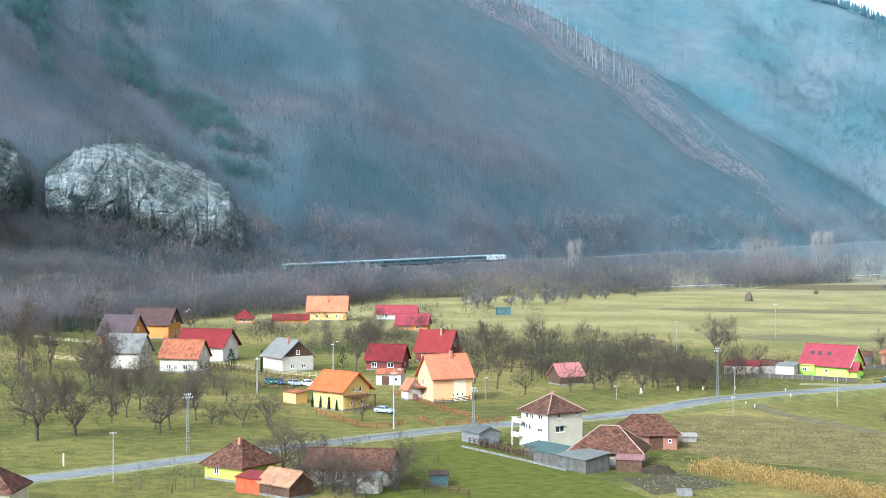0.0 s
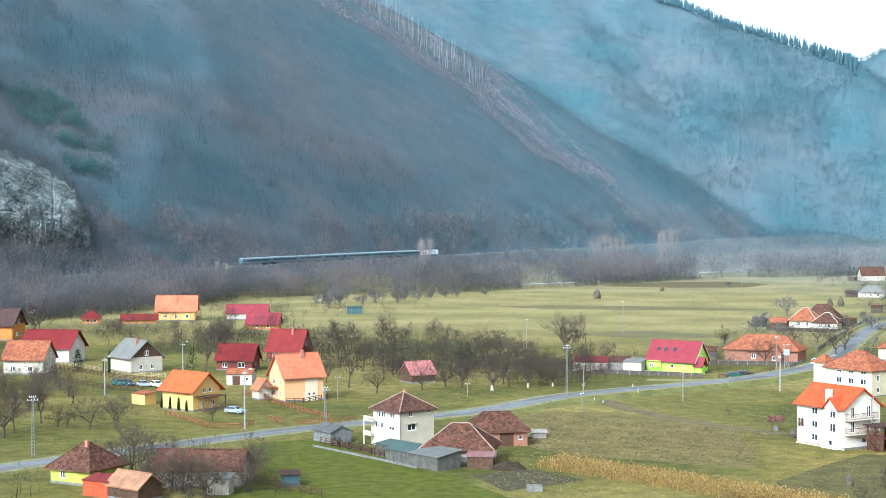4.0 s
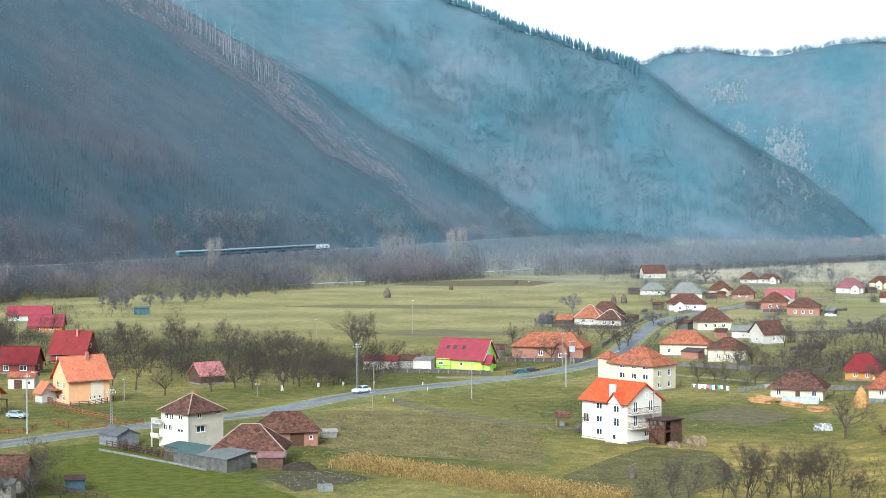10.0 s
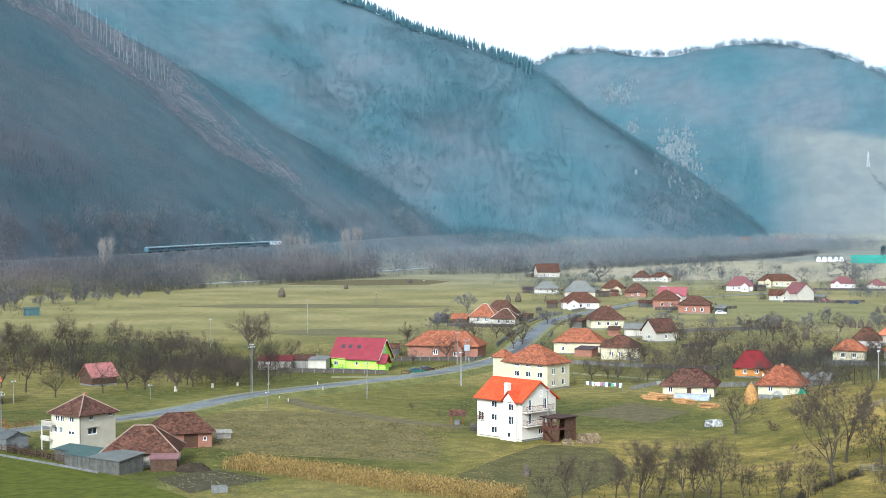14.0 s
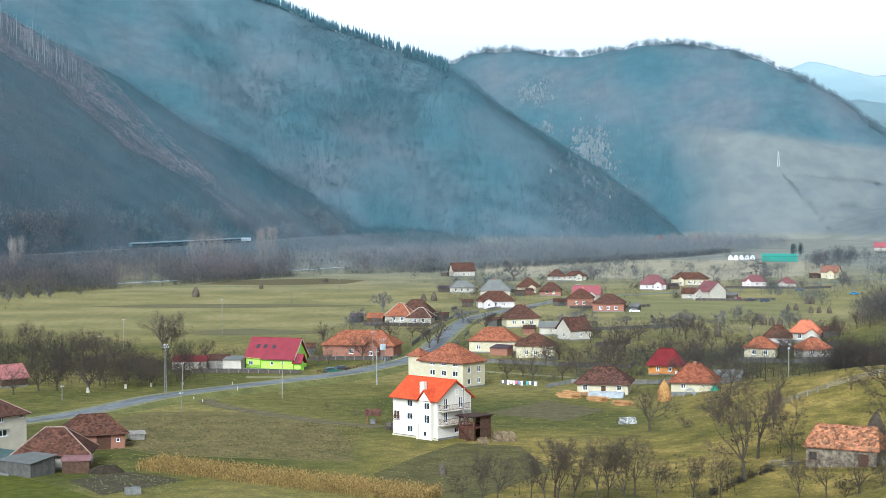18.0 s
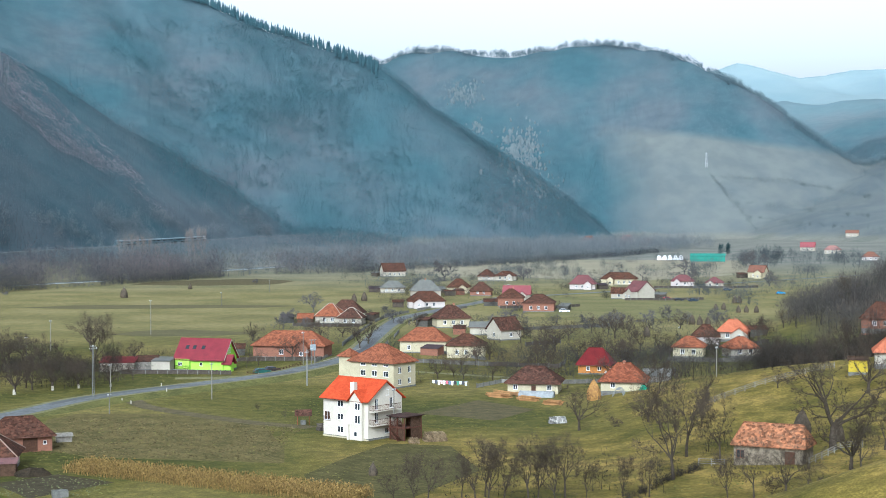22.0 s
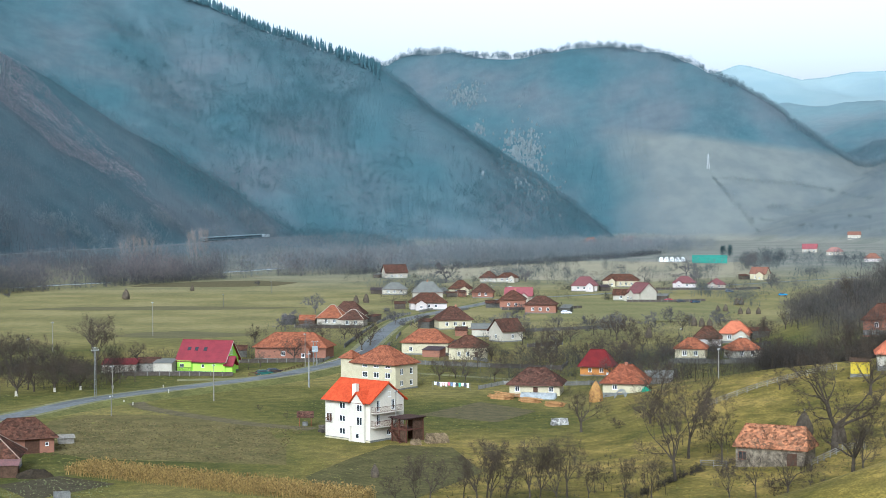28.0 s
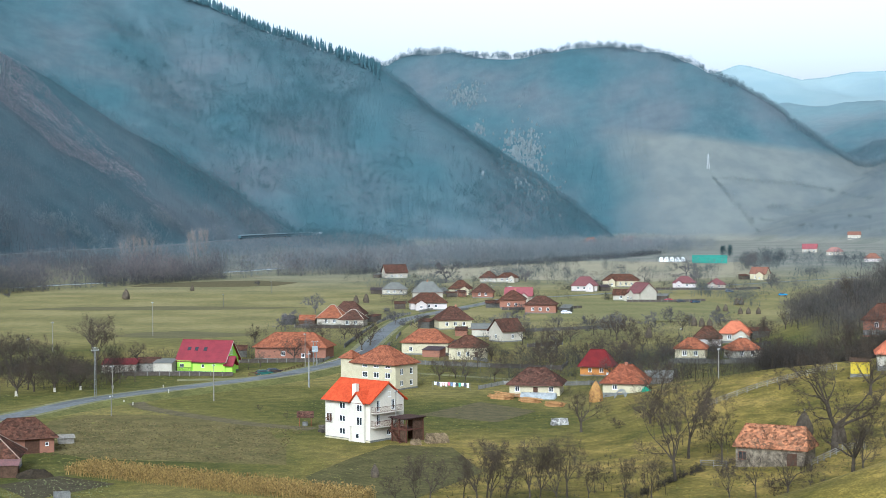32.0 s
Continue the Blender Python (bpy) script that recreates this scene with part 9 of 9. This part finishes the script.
    r = np.arange(r0, r1, 4.0)
    z = EYE[2] + r * math.tan(radians(el))
    k = np.argmax(height(r * math.sin(radians(az)), r * math.cos(radians(az))) > z)
    return (r[k] * math.sin(radians(az)), r[k] * math.cos(radians(az)))


def cliff(top, foot, label, seed, seg=240, rows=90, r0=650.0, parts=8):
    """A limestone face over a steep slope: clefts, ledges and broken blocks, between two lines of sight (degrees across, degrees up)."""
    ob = thing("cliff", pose(0, 0, 0), label, "cliff", "limestone cliffs")
    az0, az1 = top[0][0], top[0][-1]
    azs = np.linspace(az0, az1, seg + 1)
    lo = np.interp(azs, *foot) - 0.45 + 0.08 * fbm(azs * 3.3, azs * 0 + seed + 3.0, seed, 3)
    hi = np.maximum(np.interp(azs, *top) + 0.13 * fbm(azs * 4.1, azs * 0 + seed, seed, 4), lo + 0.05)
    ease = np.ones(25) / 25
    near_r = np.convolve(np.pad([math.hypot(*meet(a, e, r0)) - 6 for a, e in zip(azs, np.interp(azs, *foot) - 0.35)], 12, "edge"), ease, "valid")
    far_r = np.convolve(np.pad([math.hypot(*meet(a, e, r0)) - 7 for a, e in zip(azs, np.interp(azs, *top))], 12, "edge"), ease, "valid")
    lo_s, hi_s = np.interp(azs, *foot) - 0.35, np.interp(azs, *top)
    A, U = np.meshgrid(azs, np.linspace(0, 1, rows + 1), indexing="ij")
    el = lo[:, None] + (hi - lo)[:, None] * U
    px_, py_ = A * 13.5, el * 13.5                     # metres along and up the face
    wx, wy = px_ + 0.8 * fbm(px_ / 5, py_ / 5, seed + 20, 3), py_ + 0.8 * fbm(px_ / 5, py_ / 5, seed + 30, 3)
    S = np.clip((el - lo_s[:, None]) / np.maximum(hi_s - lo_s, 0.3)[:, None], 0, 1)
    block = np.round(1.8 * vnoise(wx / 3.4, wy / 4.6, seed + 2)) * 0.9 + np.round(1.6 * vnoise(wx / 1.5, wy / 1.9, seed + 5)) * 0.4
    cleft = 2.6 * np.clip(0.22 - np.abs(vnoise(wx / 5.5, wy / 16, seed + 8)), 0, 1) / 0.22 + 1.2 * np.clip(0.2 - np.abs(vnoise(wx / 8, wy / 3.5, seed + 9)), 0, 1) / 0.2
    ledge = 2.4 * vnoise(px_ / 20, py_ / 5, seed + 7) + 2.0 * vnoise(px_ / 11, py_ / 13, seed + 4)
    R = near_r[:, None] + (far_r - near_r)[:, None] * S ** 2.2 + (cleft + block + ledge - 5) * np.minimum(1, 4 * U * (1.05 - U) + 0.1)
    x, y, z = R * np.sin(np.radians(A)), R * np.cos(np.radians(A)), EYE[2] + R * np.tan(np.radians(el))
    P = np.stack([x, y, z], -1)
    cut = [round(i * seg / parts) for i in range(parts + 1)]
    for c0, c1 in zip(cut[:-1], cut[1:]):
        n = rows + 1
        b = Build()
        b.add(P[c0:c1 + 1].reshape(-1, 3).tolist(), [(i * n + j, (i + 1) * n + j, (i + 1) * n + j + 1, i * n + j + 1) for i in range(c1 - c0) for j in range(rows)])
        part("buttress", b, ROCK, ob)
    rg = np.random.default_rng(seed + 70)
    i, j = rg.integers(2, seg - 1, 2600), rg.integers(0, rows, 2600)
    k = (vnoise(px_[i, j] / 7, py_[i, j] / 4, seed + 40) + 0.35 * (j / rows > 0.9) + 0.45 * (j / rows < 0.25) + rg.uniform(-0.4, 0.4, len(i))) > 0.22
    q = P[i[k], j[k]]
    crowns("cliff_shrubs", q[:, 0] * 0.999, q[:, 1] * 0.999, rg.uniform(2.0, 5.5, len(q)), wood_mat("cliff_shrubs", (0.074, 0.082, 0.070), (0.040, 0.056, 0.052), 0.05, island=0.3), "bare shrubs rooted in the clefts of the rock", twigs=40, width=0.07, wide=0.6, seed=seed + 71, low=-0.2, zs=q[:, 2] - 0.3)
    return ob


def crags(azs, els, n, size, label, seed):
    """Scattered limestone blocks on a slope."""
    rnd = random.Random(seed)
    b = Build()
    for _ in range(n):
        u = rnd.gauss(0, 0.25)
        v = rnd.gauss(0, 0.25)
        cx, cy = meet((azs[0] + azs[1]) / 2 + u * (azs[1] - azs[0]), (els[0] + els[1]) / 2 + v * (els[1] - els[0]), 1500.0)
        cz, s = ground_z(cx, cy), size * rnd.uniform(0.4, 1.3)
        ring = []
        for z_, k in ((-0.3, 1.0), (0.7, 0.9), (1.5, 0.5)):
            for i in range(6):
                a = i * 1.047 + rnd.uniform(-0.3, 0.3)
                ring.append((cx + math.cos(a) * s * k * rnd.uniform(0.5, 1.2), cy + math.sin(a) * s * k * rnd.uniform(0.6, 1.1), cz + s * (1.5 * z_ - 0.4) + rnd.uniform(-0.35, 0.35) * s))
        b.add(ring, [(l * 6 + i, l * 6 + (i + 1) % 6, l * 6 + 6 + (i + 1) % 6, l * 6 + 6 + i) for l in range(2) for i in range(6)] + [tuple(range(12, 18))])
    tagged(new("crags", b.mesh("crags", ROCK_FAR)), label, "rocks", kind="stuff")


# Limestone recoloured for the far slopes, with haze mixed into the grey.
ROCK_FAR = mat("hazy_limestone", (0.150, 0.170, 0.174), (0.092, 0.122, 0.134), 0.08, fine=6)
crags((2.2, 3.7), (1.2, 3.1), 420, 2.3, "pale limestone crags on the far mountain", 5)
crags((0.0, 1.6), (3.8, 4.8), 150, 2.0, "pale limestone crags near the far summit", 6)
crags((2.8, 4.6), (0.1, 1.4), 90, 1.7, "broken limestone below the crags", 7)
crags((1.0, 1.6), (2.7, 3.3), 30, 2.0, "small crag on the far mountain", 8)

def cliff_brush():
    """Bare shrubs along the foot and the brow of the cliff."""
    rg = np.random.default_rng(55)
    spots = []
    for a in rg.uniform(-38.5, -29.0, 620):
        low = rg.random() < 0.72
        e = (np.interp(a, *CLIFF_FOOT) + rg.uniform(-1.0, -0.25)) if low else (np.interp(a, *CLIFF_TOP) + rg.uniform(-0.05, 0.5))
        q = meet(a, float(e), 560.0)
        spots.append((q[0] * 0.988, q[1] * 0.988))
    p = np.array(spots)
    crowns("cliff_brush", p[:, 0], p[:, 1], rg.uniform(3, 8, len(p)), wood_mat("cliff_brush", (0.150, 0.132, 0.120), (0.076, 0.090, 0.086), 0.05, island=0.25), "bare shrubs along the foot and brow of the cliff", twigs=44, width=0.09, wide=0.5, seed=56, low=0.0)


cliff_brush()
cliff(CLIFF_TOP, CLIFF_FOOT, "pale limestone cliff at the foot of the mountain", 1)
cliff(([-41, -40, -38.6, -37.9, -37.3], [2.0, 2.9, 2.8, 2.2, 1.0]), ([-41, -37.3], [0.9, 0.7]), "pale limestone crag among the woods", 2, 90, 45, parts=3)

# ---- trees of the village gardens, the bank and the river's edge ----
def spread(boxes, kinds, sizes, label, group, seed, clear=0.55):
    """Trees set at random in stretches of ground, clear of houses and road."""
    rnd = random.Random(seed)
    for (x0, x1, y0, y1), n in boxes:
        for _ in range(n):
            x, y = rnd.uniform(x0, x1), rnd.uniform(y0, y1)
            if any(math.hypot(x - hx, y - hy) < r * clear + 2.0 for hx, hy, r in HOUSE_AT):
                continue
            if min(math.hypot(x - q[0], y - q[1]) for q in ROAD) < 8:
                continue
            tree(rnd.choice(kinds), x, y, rnd.uniform(*sizes), label=label, group=group)


spread([((8, 62, 405, 445), 14), ((15, 100, 445, 560), 26), ((40, 100, 390, 440), 12), ((-10, 58, 366, 400), 9), ((-60, -25, 450, 560), 6)],
       ("apple_a", "apple_b", "apple_c"), (0.6, 1.15), "bare garden tree among the village houses", "garden trees", 51)
spread([((60, 118, 300, 400), 16), ((85, 140, 380, 470), 12)], ("tall_a", "tall_b", "apple_c"), (0.5, 0.85), "tall bare tree on the bank", "bank trees", 52)
y = rng.uniform(540, 1020, 90)
x = along(FOOT, y) - rng.uniform(0, 16, len(y))
crowns("riverside_alders", x, y, rng.uniform(6, 12, len(x)), W_BANK, "bare alders at the edge of the river trees", twigs=110, width=0.07, wide=0.34, seed=58, low=0.15)
spread([((-232, -172, 252, 322), 34), ((-190, -150, 240, 285), 8), ((-262, -215, 318, 345), 10)], ("apple_a", "apple_c", "tall_b", "apple_b"), (0.55, 1.25), "dark old orchard tree in rough grass", "orchard trees", 54)
hedge = np.random.default_rng(57)
hb_ = [(-150, -78, 355, 395, 26), (-230, -130, 405, 460, 30), (-270, -200, 455, 500, 18)]
x = np.concatenate([hedge.uniform(q[0], q[1], q[4]) for q in hb_])
y = np.concatenate([hedge.uniform(q[2], q[3], q[4]) for q in hb_])
k = np.all([np.hypot(x - hx, y - hy) > r * 0.7 + 2 for hx, hy, r in HOUSE_AT], 0)
crowns("hedge_trees", x[k], y[k], hedge.uniform(5, 10, int(k.sum())), W_SCRUB, "dark bare trees in the hedge below the meadow", twigs=420, width=0.035, wide=0.36, seed=59, low=0.12)


x, y, z = scatter(620, 11.6, 17.5, 322, 402, 61, lambda x, y, z: vnoise(x / 16, y / 16, 62) > -0.35)
crowns("bank_thicket", x, y, rng.uniform(3, 7.5, len(x)), W_SCRUB, "dark thicket on the slope above the pasture spur", twigs=120, width=0.04, wide=0.48, seed=62, low=0.0)
for tx, ty, ts in ((-98.6, 203.2, 0.62), (-103.4, 203.8, 0.5), (-107.6, 204.6, 0.55), (-93.4, 205.6, 0.66), (-111.5, 203.0, 0.45)):
    tree("apple_c", tx, ty, ts, label="dark bare tree in front of the low farmhouse", group="farmyard trees")


# ---- pylon and mast on the far mountain ----
def lattice_mast(az, el, h, w, material, label):
    x, y = meet(az, el, 1500.0)
    ob = thing("mast", put(x, y), label, "mast", "far masts")
    for sx in (-1, 1):
        for sy in (-1, 1):
            part("leg", Build().tube((sx * w / 2, sy * w / 2, -0.5), (sx * 0.25, sy * 0.25, h), 0.22, 0.16, 4), material, ob)
    for k in range(6):
        z, q = h * k / 6, w / 2 * (1 - k / 6) + 0.25 * k / 6
        part("brace", Build().tube((-q, -q, z), (q * 0.85, -q * 0.85, z + h / 6), 0.12, 0.12, 4).tube((q, -q, z), (-q * 0.85, -q * 0.85, z + h / 6), 0.12, 0.12, 4), material, ob)
    for z, s in ((0.78, 3.2), (0.92, 2.4)):
        part("crossarm", Build().tube((-s, 0, h * z), (s, 0, h * z), 0.16, 0.16, 4), material, ob)


PALE_STEEL = mat("galvanised_pylon", (0.46, 0.46, 0.46), (0.38, 0.39, 0.39), 1)
lattice_mast(9.65, 1.5, 23.0, 4.2, PALE_STEEL, "pale lattice pylon on the far slope")


# ---- sheds and stores behind the village houses ----
yard = random.Random(61)
OLD_BOARD = mat("weathered_barn_boards", (0.105, 0.085, 0.065), (0.06, 0.05, 0.04), 1.2, bump=0.3)
for hx, hy, r in list(HOUSE_AT):
    if 375 < hy < 1020 and -70 < hx < 200 and yard.random() < 0.75:
        a = yard.choice((-1, 1))
        x, y = hx + a * (r + yard.uniform(0.0, 2.5)), hy + yard.uniform(1, 7)
        if min(math.hypot(x - q[0], y - q[1]) for q in ROAD) < 9 or any(math.hypot(x - ox, y - oy) < orr * 0.75 for ox, oy, orr in HOUSE_AT if (ox, oy) != (hx, hy)):
            continue
        lean_to(x, y, yard.uniform(-40, 30), yard.uniform(3.5, 6.5), yard.uniform(2.8, 4.0), yard.uniform(1.8, 2.3), yard.uniform(2.5, 3.1), yard.choice((OLD_BOARD, OLD_BOARD, BOARD, P_BRICK)),
                yard.choice((T_BROWN, T_GREY, T_RUST, T_PURPLE)), "weathered lean-to shed beside a village house")
for k, (x, y, s) in enumerate(((-115.9, 213.6, 1.35), (-103.9, 203.2, 1.15), (-96.8, 199.5, 1.1), (-98.4, 219.6, 1.15), (-144.5, 260.0, 1.2), (-121.5, 219.0, 0.95))):
    tree(("apple_a", "apple_c", "apple_b")[k % 3], x, y, s, label="dark bare fruit tree in the near farmyard", group="farmyard trees")

# ---- brush along the ditch below the barn, and clumps beyond the village ----
rg7 = np.random.default_rng(71)
f = rg7.uniform(0, 1, 130)
x = np.interp(f, [0, 0.45, 1], [25.5, 32.3, 38.8]) + rg7.normal(0, 0.45, 130)
y = np.interp(f, [0, 0.45, 1], [213.5, 224.7, 231.8]) + rg7.normal(0, 0.6, 130)
woods("ditch_brush", x, y, rg7.uniform(0.7, 1.7, 130), W_SCRUB, "dark brush along a ditch in the pasture", twigs=34, thin=0.12, slim=0.75, seed=72, low=0.02)
# Grey-blue of these clumps includes the haze of their distance.
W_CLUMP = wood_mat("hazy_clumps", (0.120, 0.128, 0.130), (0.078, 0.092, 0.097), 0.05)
cx, cy = np.concatenate([rg7.uniform(20, 300, 46), rg7.uniform(-45, 190, 26)]), np.concatenate([rg7.uniform(860, 1330, 46), rg7.uniform(640, 880, 26)])
x = np.repeat(cx, 12) + rg7.normal(0, 6, 72 * 12)
y = np.repeat(cy, 12) + rg7.normal(0, 6, 72 * 12)
k = np.ones(len(x), bool)
for hx, hy, r in HOUSE_AT:
    k &= ~((np.abs(x - hx) < r + 2) & (y < hy + r) & (y > hy - 70))
k &= np.min(np.hypot(x[:, None] - np.array(ROAD)[None, :, 0], y[:, None] - np.array(ROAD)[None, :, 1]), 1) > 9
x, y = x[k], y[k]
crowns("valley_clumps", x, y, rg7.uniform(3, 9, len(x)), W_CLUMP, "clumps of bare trees beyond the village", twigs=50, width=0.09, wide=0.45, seed=73, low=0.05)

x, y = np.concatenate([226 + rg7.normal(0, 8, 16), 150 + rg7.normal(0, 4, 4), 262 + rg7.normal(0, 10, 12), 300 + rg7.normal(0, 16, 14), 40 + rg7.normal(0, 26, 26)]), np.concatenate([1117 + rg7.normal(0, 6, 16), 905 + rg7.normal(0, 4, 4), 1200 + rg7.normal(0, 10, 12), 1130 + rg7.normal(0, 20, 14), 1255 + rg7.normal(0, 12, 26)])
crowns("valley_groves", x, y, rg7.uniform(9, 15, len(x)), W_CLUMP, "dense round groves of bare trees down the valley", twigs=220, width=0.10, wide=0.36, seed=74, low=0.05)
crowns("valley_firs", 253 + rg7.normal(0, 3, 4), 1400 + rg7.normal(0, 5, 4), rg7.uniform(10, 15, 4), wood_mat("valley_firs", (0.050, 0.085, 0.090), (0.040, 0.070, 0.076), 0.05), "dark firs beside the teal hall", twigs=300, width=0.14, wide=0.2, seed=75, low=0.0)

# dung heap beside the low farmhouse
heap = Build()
hr = random.Random(5)
ringn = 14
pts = [(r * math.cos(6.283 * i / ringn) * hr.uniform(0.85, 1.1) * 1.5, r * math.sin(6.283 * i / ringn) * hr.uniform(0.85, 1.1), zz * hr.uniform(0.85, 1.1)) for r, zz in ((2.0, -0.1), (1.7, 0.5), (1.1, 0.95), (0.4, 1.15)) for i in range(ringn)]
heap.add(pts, [(k * ringn + i, k * ringn + (i + 1) % ringn, (k + 1) * ringn + (i + 1) % ringn, (k + 1) * ringn + i) for k in range(3) for i in range(ringn)] + [tuple(range(3 * ringn, 4 * ringn))])
solid("manure_mound", heap, mat("dung", (0.045, 0.034, 0.022), (0.022, 0.018, 0.013), 1.5, bump=1.0, bscale=4), put(-62.3, 236.4, 20), "dark heap of manure beside the farmyard", "heap", "yard things")
# shrubs close round the village houses and the near farmyard
sx_, sy_ = [], []
for hx, hy, r in HOUSE_AT:
    if 400 < hy < 1000 and -80 < hx < 220:
        for _ in range(16):
            a = rg7.choice((-1, 1))
            sx_.append(hx + a * (r * rg7.uniform(0.75, 1.35)) + hx / hy * 6)
            sy_.append(hy + rg7.uniform(-1, r + 5))
sx_, sy_ = np.array(sx_), np.array(sy_)
k = np.min(np.hypot(sx_[:, None] - np.array(ROAD)[None, :, 0], sy_[:, None] - np.array(ROAD)[None, :, 1]), 1) > 8
for hx, hy, r in HOUSE_AT:
    k &= ~((np.abs(sx_ - hx) < r * 0.66) & (sy_ > hy - 16) & (sy_ < hy + 4))
crowns("house_shrubs", sx_[k], sy_[k], rg7.uniform(1.6, 5.0, int(k.sum())), wood_mat("house_shrubs", (0.076, 0.073, 0.068), (0.040, 0.043, 0.042), 0.08, island=0.3), "dark shrubs and small trees round the village houses", twigs=90, width=0.05, wide=0.5, seed=76, low=0.0)
x, y = np.concatenate([rg7.uniform(-113, -91, 60), rg7.uniform(-92, -86, 10)]), np.concatenate([rg7.uniform(196, 208, 60), rg7.uniform(203, 214, 10)])
crowns("farmyard_brush", x, y, rg7.uniform(1.2, 3.8, len(x)), W_SCRUB, "dark brush round the near farmyard", twigs=120, width=0.022, wide=0.5, seed=77, low=0.0)
for k, (x, y, sc) in enumerate(((-93.2, 206.5, 1.25), (-108.6, 204.8, 1.2), (-101.5, 202.2, 1.15), (-112.0, 214.0, 1.3))):
    tree(("apple_b", "apple_a", "apple_c")[k % 3], x, y, sc, label="dark bare tree beside the low house", group="farmyard trees")

# belt of trees behind the pasture spur
x, y = rg7.uniform(44, 128, 120), rg7.uniform(302, 402, 120)
k = (y > 300 + 0.35 * (x - 44)) & np.all([np.hypot(x - hx, y - hy) > r * 0.7 + 2 for hx, hy, r in HOUSE_AT], 0)
for hx, hy, r in HOUSE_AT:
    k &= ~((np.abs(x - hx * (y / hy)) < r * 0.75) & (y < hy) & (y > hy - 40))
crowns("spur_belt", x[k], y[k], rg7.uniform(3.5, 8.5, int(k.sum())), W_SCRUB, "dark belt of bare trees behind the pasture spur", twigs=260, width=0.028, wide=0.4, seed=78, low=0.02)

# ---- wings and porches of the village houses ----
wing_rnd = random.Random(81)
for ob, hx, hy, w, d, h, rh, wall, tiles, cat in HOUSES:
    if cat != "house" or not 420 < hy < 1000 or not -70 < hx < 200 or w < 8.5 or wing_rnd.random() < 0.35:
        continue
    a, ww, dd, hh = wing_rnd.choice((-1, 1)) * w * 0.22, wing_rnd.uniform(3.2, 4.6), wing_rnd.uniform(2.2, 3.6), h * wing_rnd.uniform(0.8, 0.95)
    block(ob, "wing", a - ww / 2, a + ww / 2, -d / 2 - dd, -d / 2 + 0.05, -0.8, hh, wall or white(), [(0, 0.9, 1.0, 1.1)], 1.5)
    sub_roof(ob, pose(a, -d / 2 - dd / 2 + 1.2, 0, 0, 0, 90), dd + 2.4, ww, hh, 1.5, tiles or T_TERRA, 0.35)

# trees at the foot of the pasture slope
tree("tall_a", 6.1, 217.4, 0.76, label="bare tree at the foot of the pasture slope", group="slope trees")
tree("tall_b", 13.3, 214.6, 0.73, label="bare tree at the foot of the pasture slope", group="slope trees")
tree("tall_a", 17.2, 216.8, 0.84, label="bare tree at the foot of the pasture slope", group="slope trees")
tree("apple_c", 57.1, 216.6, 1.74, label="bare tree at the foot of the pasture slope", group="slope trees")
tree("apple_a", 45.9, 207.0, 1.06, label="bare tree at the foot of the pasture slope", group="slope trees")

# garden hedge and railing between the villa and the green field
rg8 = np.random.default_rng(91)
hx8 = np.concatenate([rg8.uniform(0, 1, 150)])
hedge_x, hedge_y = -99.0 + hx8 * 18.5 + rg8.normal(0, 0.5, 150), 253.2 - hx8 * 13.0 + rg8.normal(0, 0.5, 150)
woods("garden_hedge", hedge_x, hedge_y, rg8.uniform(0.8, 2.2, 150), W_SCRUB, "dark clipped hedge and shrubs in the villa garden", twigs=34, thin=0.13, slim=0.5, seed=92, low=0.02)
post_fence([(-100.5, 253.0), (-91.0, 246.2), (-83.5, 240.6)], dark_wood(), h=1.2, step_m=1.6)



# ---- what moves ----
def road_at(s):
    k = min(max(int(np.searchsorted(ROAD_LEN, s)) - 1, 0), len(ROAD) - 2)
    f = (s - ROAD_LEN[k]) / (ROAD_LEN[k + 1] - ROAD_LEN[k])
    a, b = ROAD[k], ROAD[k + 1]
    return a[0] + f * (b[0] - a[0]), a[1] + f * (b[1] - a[1]), math.degrees(math.atan2(b[1] - a[1], b[0] - a[0]))


ROAD_LEN = np.concatenate([[0], np.cumsum([math.dist(a, b) for a, b in zip(ROAD[:-1], ROAD[1:])])])


def motions():
    front = np.interp(np.arange(0, 33, 2.0), TRAIN_TIMES, [S_AT_Y(v) for v in TRAIN_Y])
    back = 0.0
    for i, v in enumerate([loco] + coaches):
        half = 9.5 if i == 0 else 12.25
        back += half
        rows = []
        for t, s in zip(np.arange(0, 33, 2.0), front):
            x, y, z, h = rail_point(s - back)
            rows.append((float(t), pose(x, y, z, 0, 0, h)))
        walk(v, rows)
        back += half + 0.7
    # the car comes down the road towards the viewer's left
    times, ys = [0, 4, 4.5, 6.5, 7.5, 8.5, 10, 11, 12, 13, 13.5, 16, 32], CAR_Y
    lane = [float(np.interp(v, [p[1] for p in ROAD], ROAD_LEN)) for v in ys]
    rows = []
    for t in list(np.arange(0, 16.1, 0.5)) + [20.0, 32.0]:
        x, y, h = road_at(float(np.interp(t, times, lane)))
        a = radians(h)
        rows.append((float(t), pose(x - 1.4 * math.sin(a), y + 1.4 * math.cos(a), 0.065 + road_lift(y), 0, 0, h + 180)))
    walk(white_car, rows)


CAR_Y = [520, 419, 408, 376, 365, 353, 331, 311, 296, 282, 274, 238, 150]
motions()
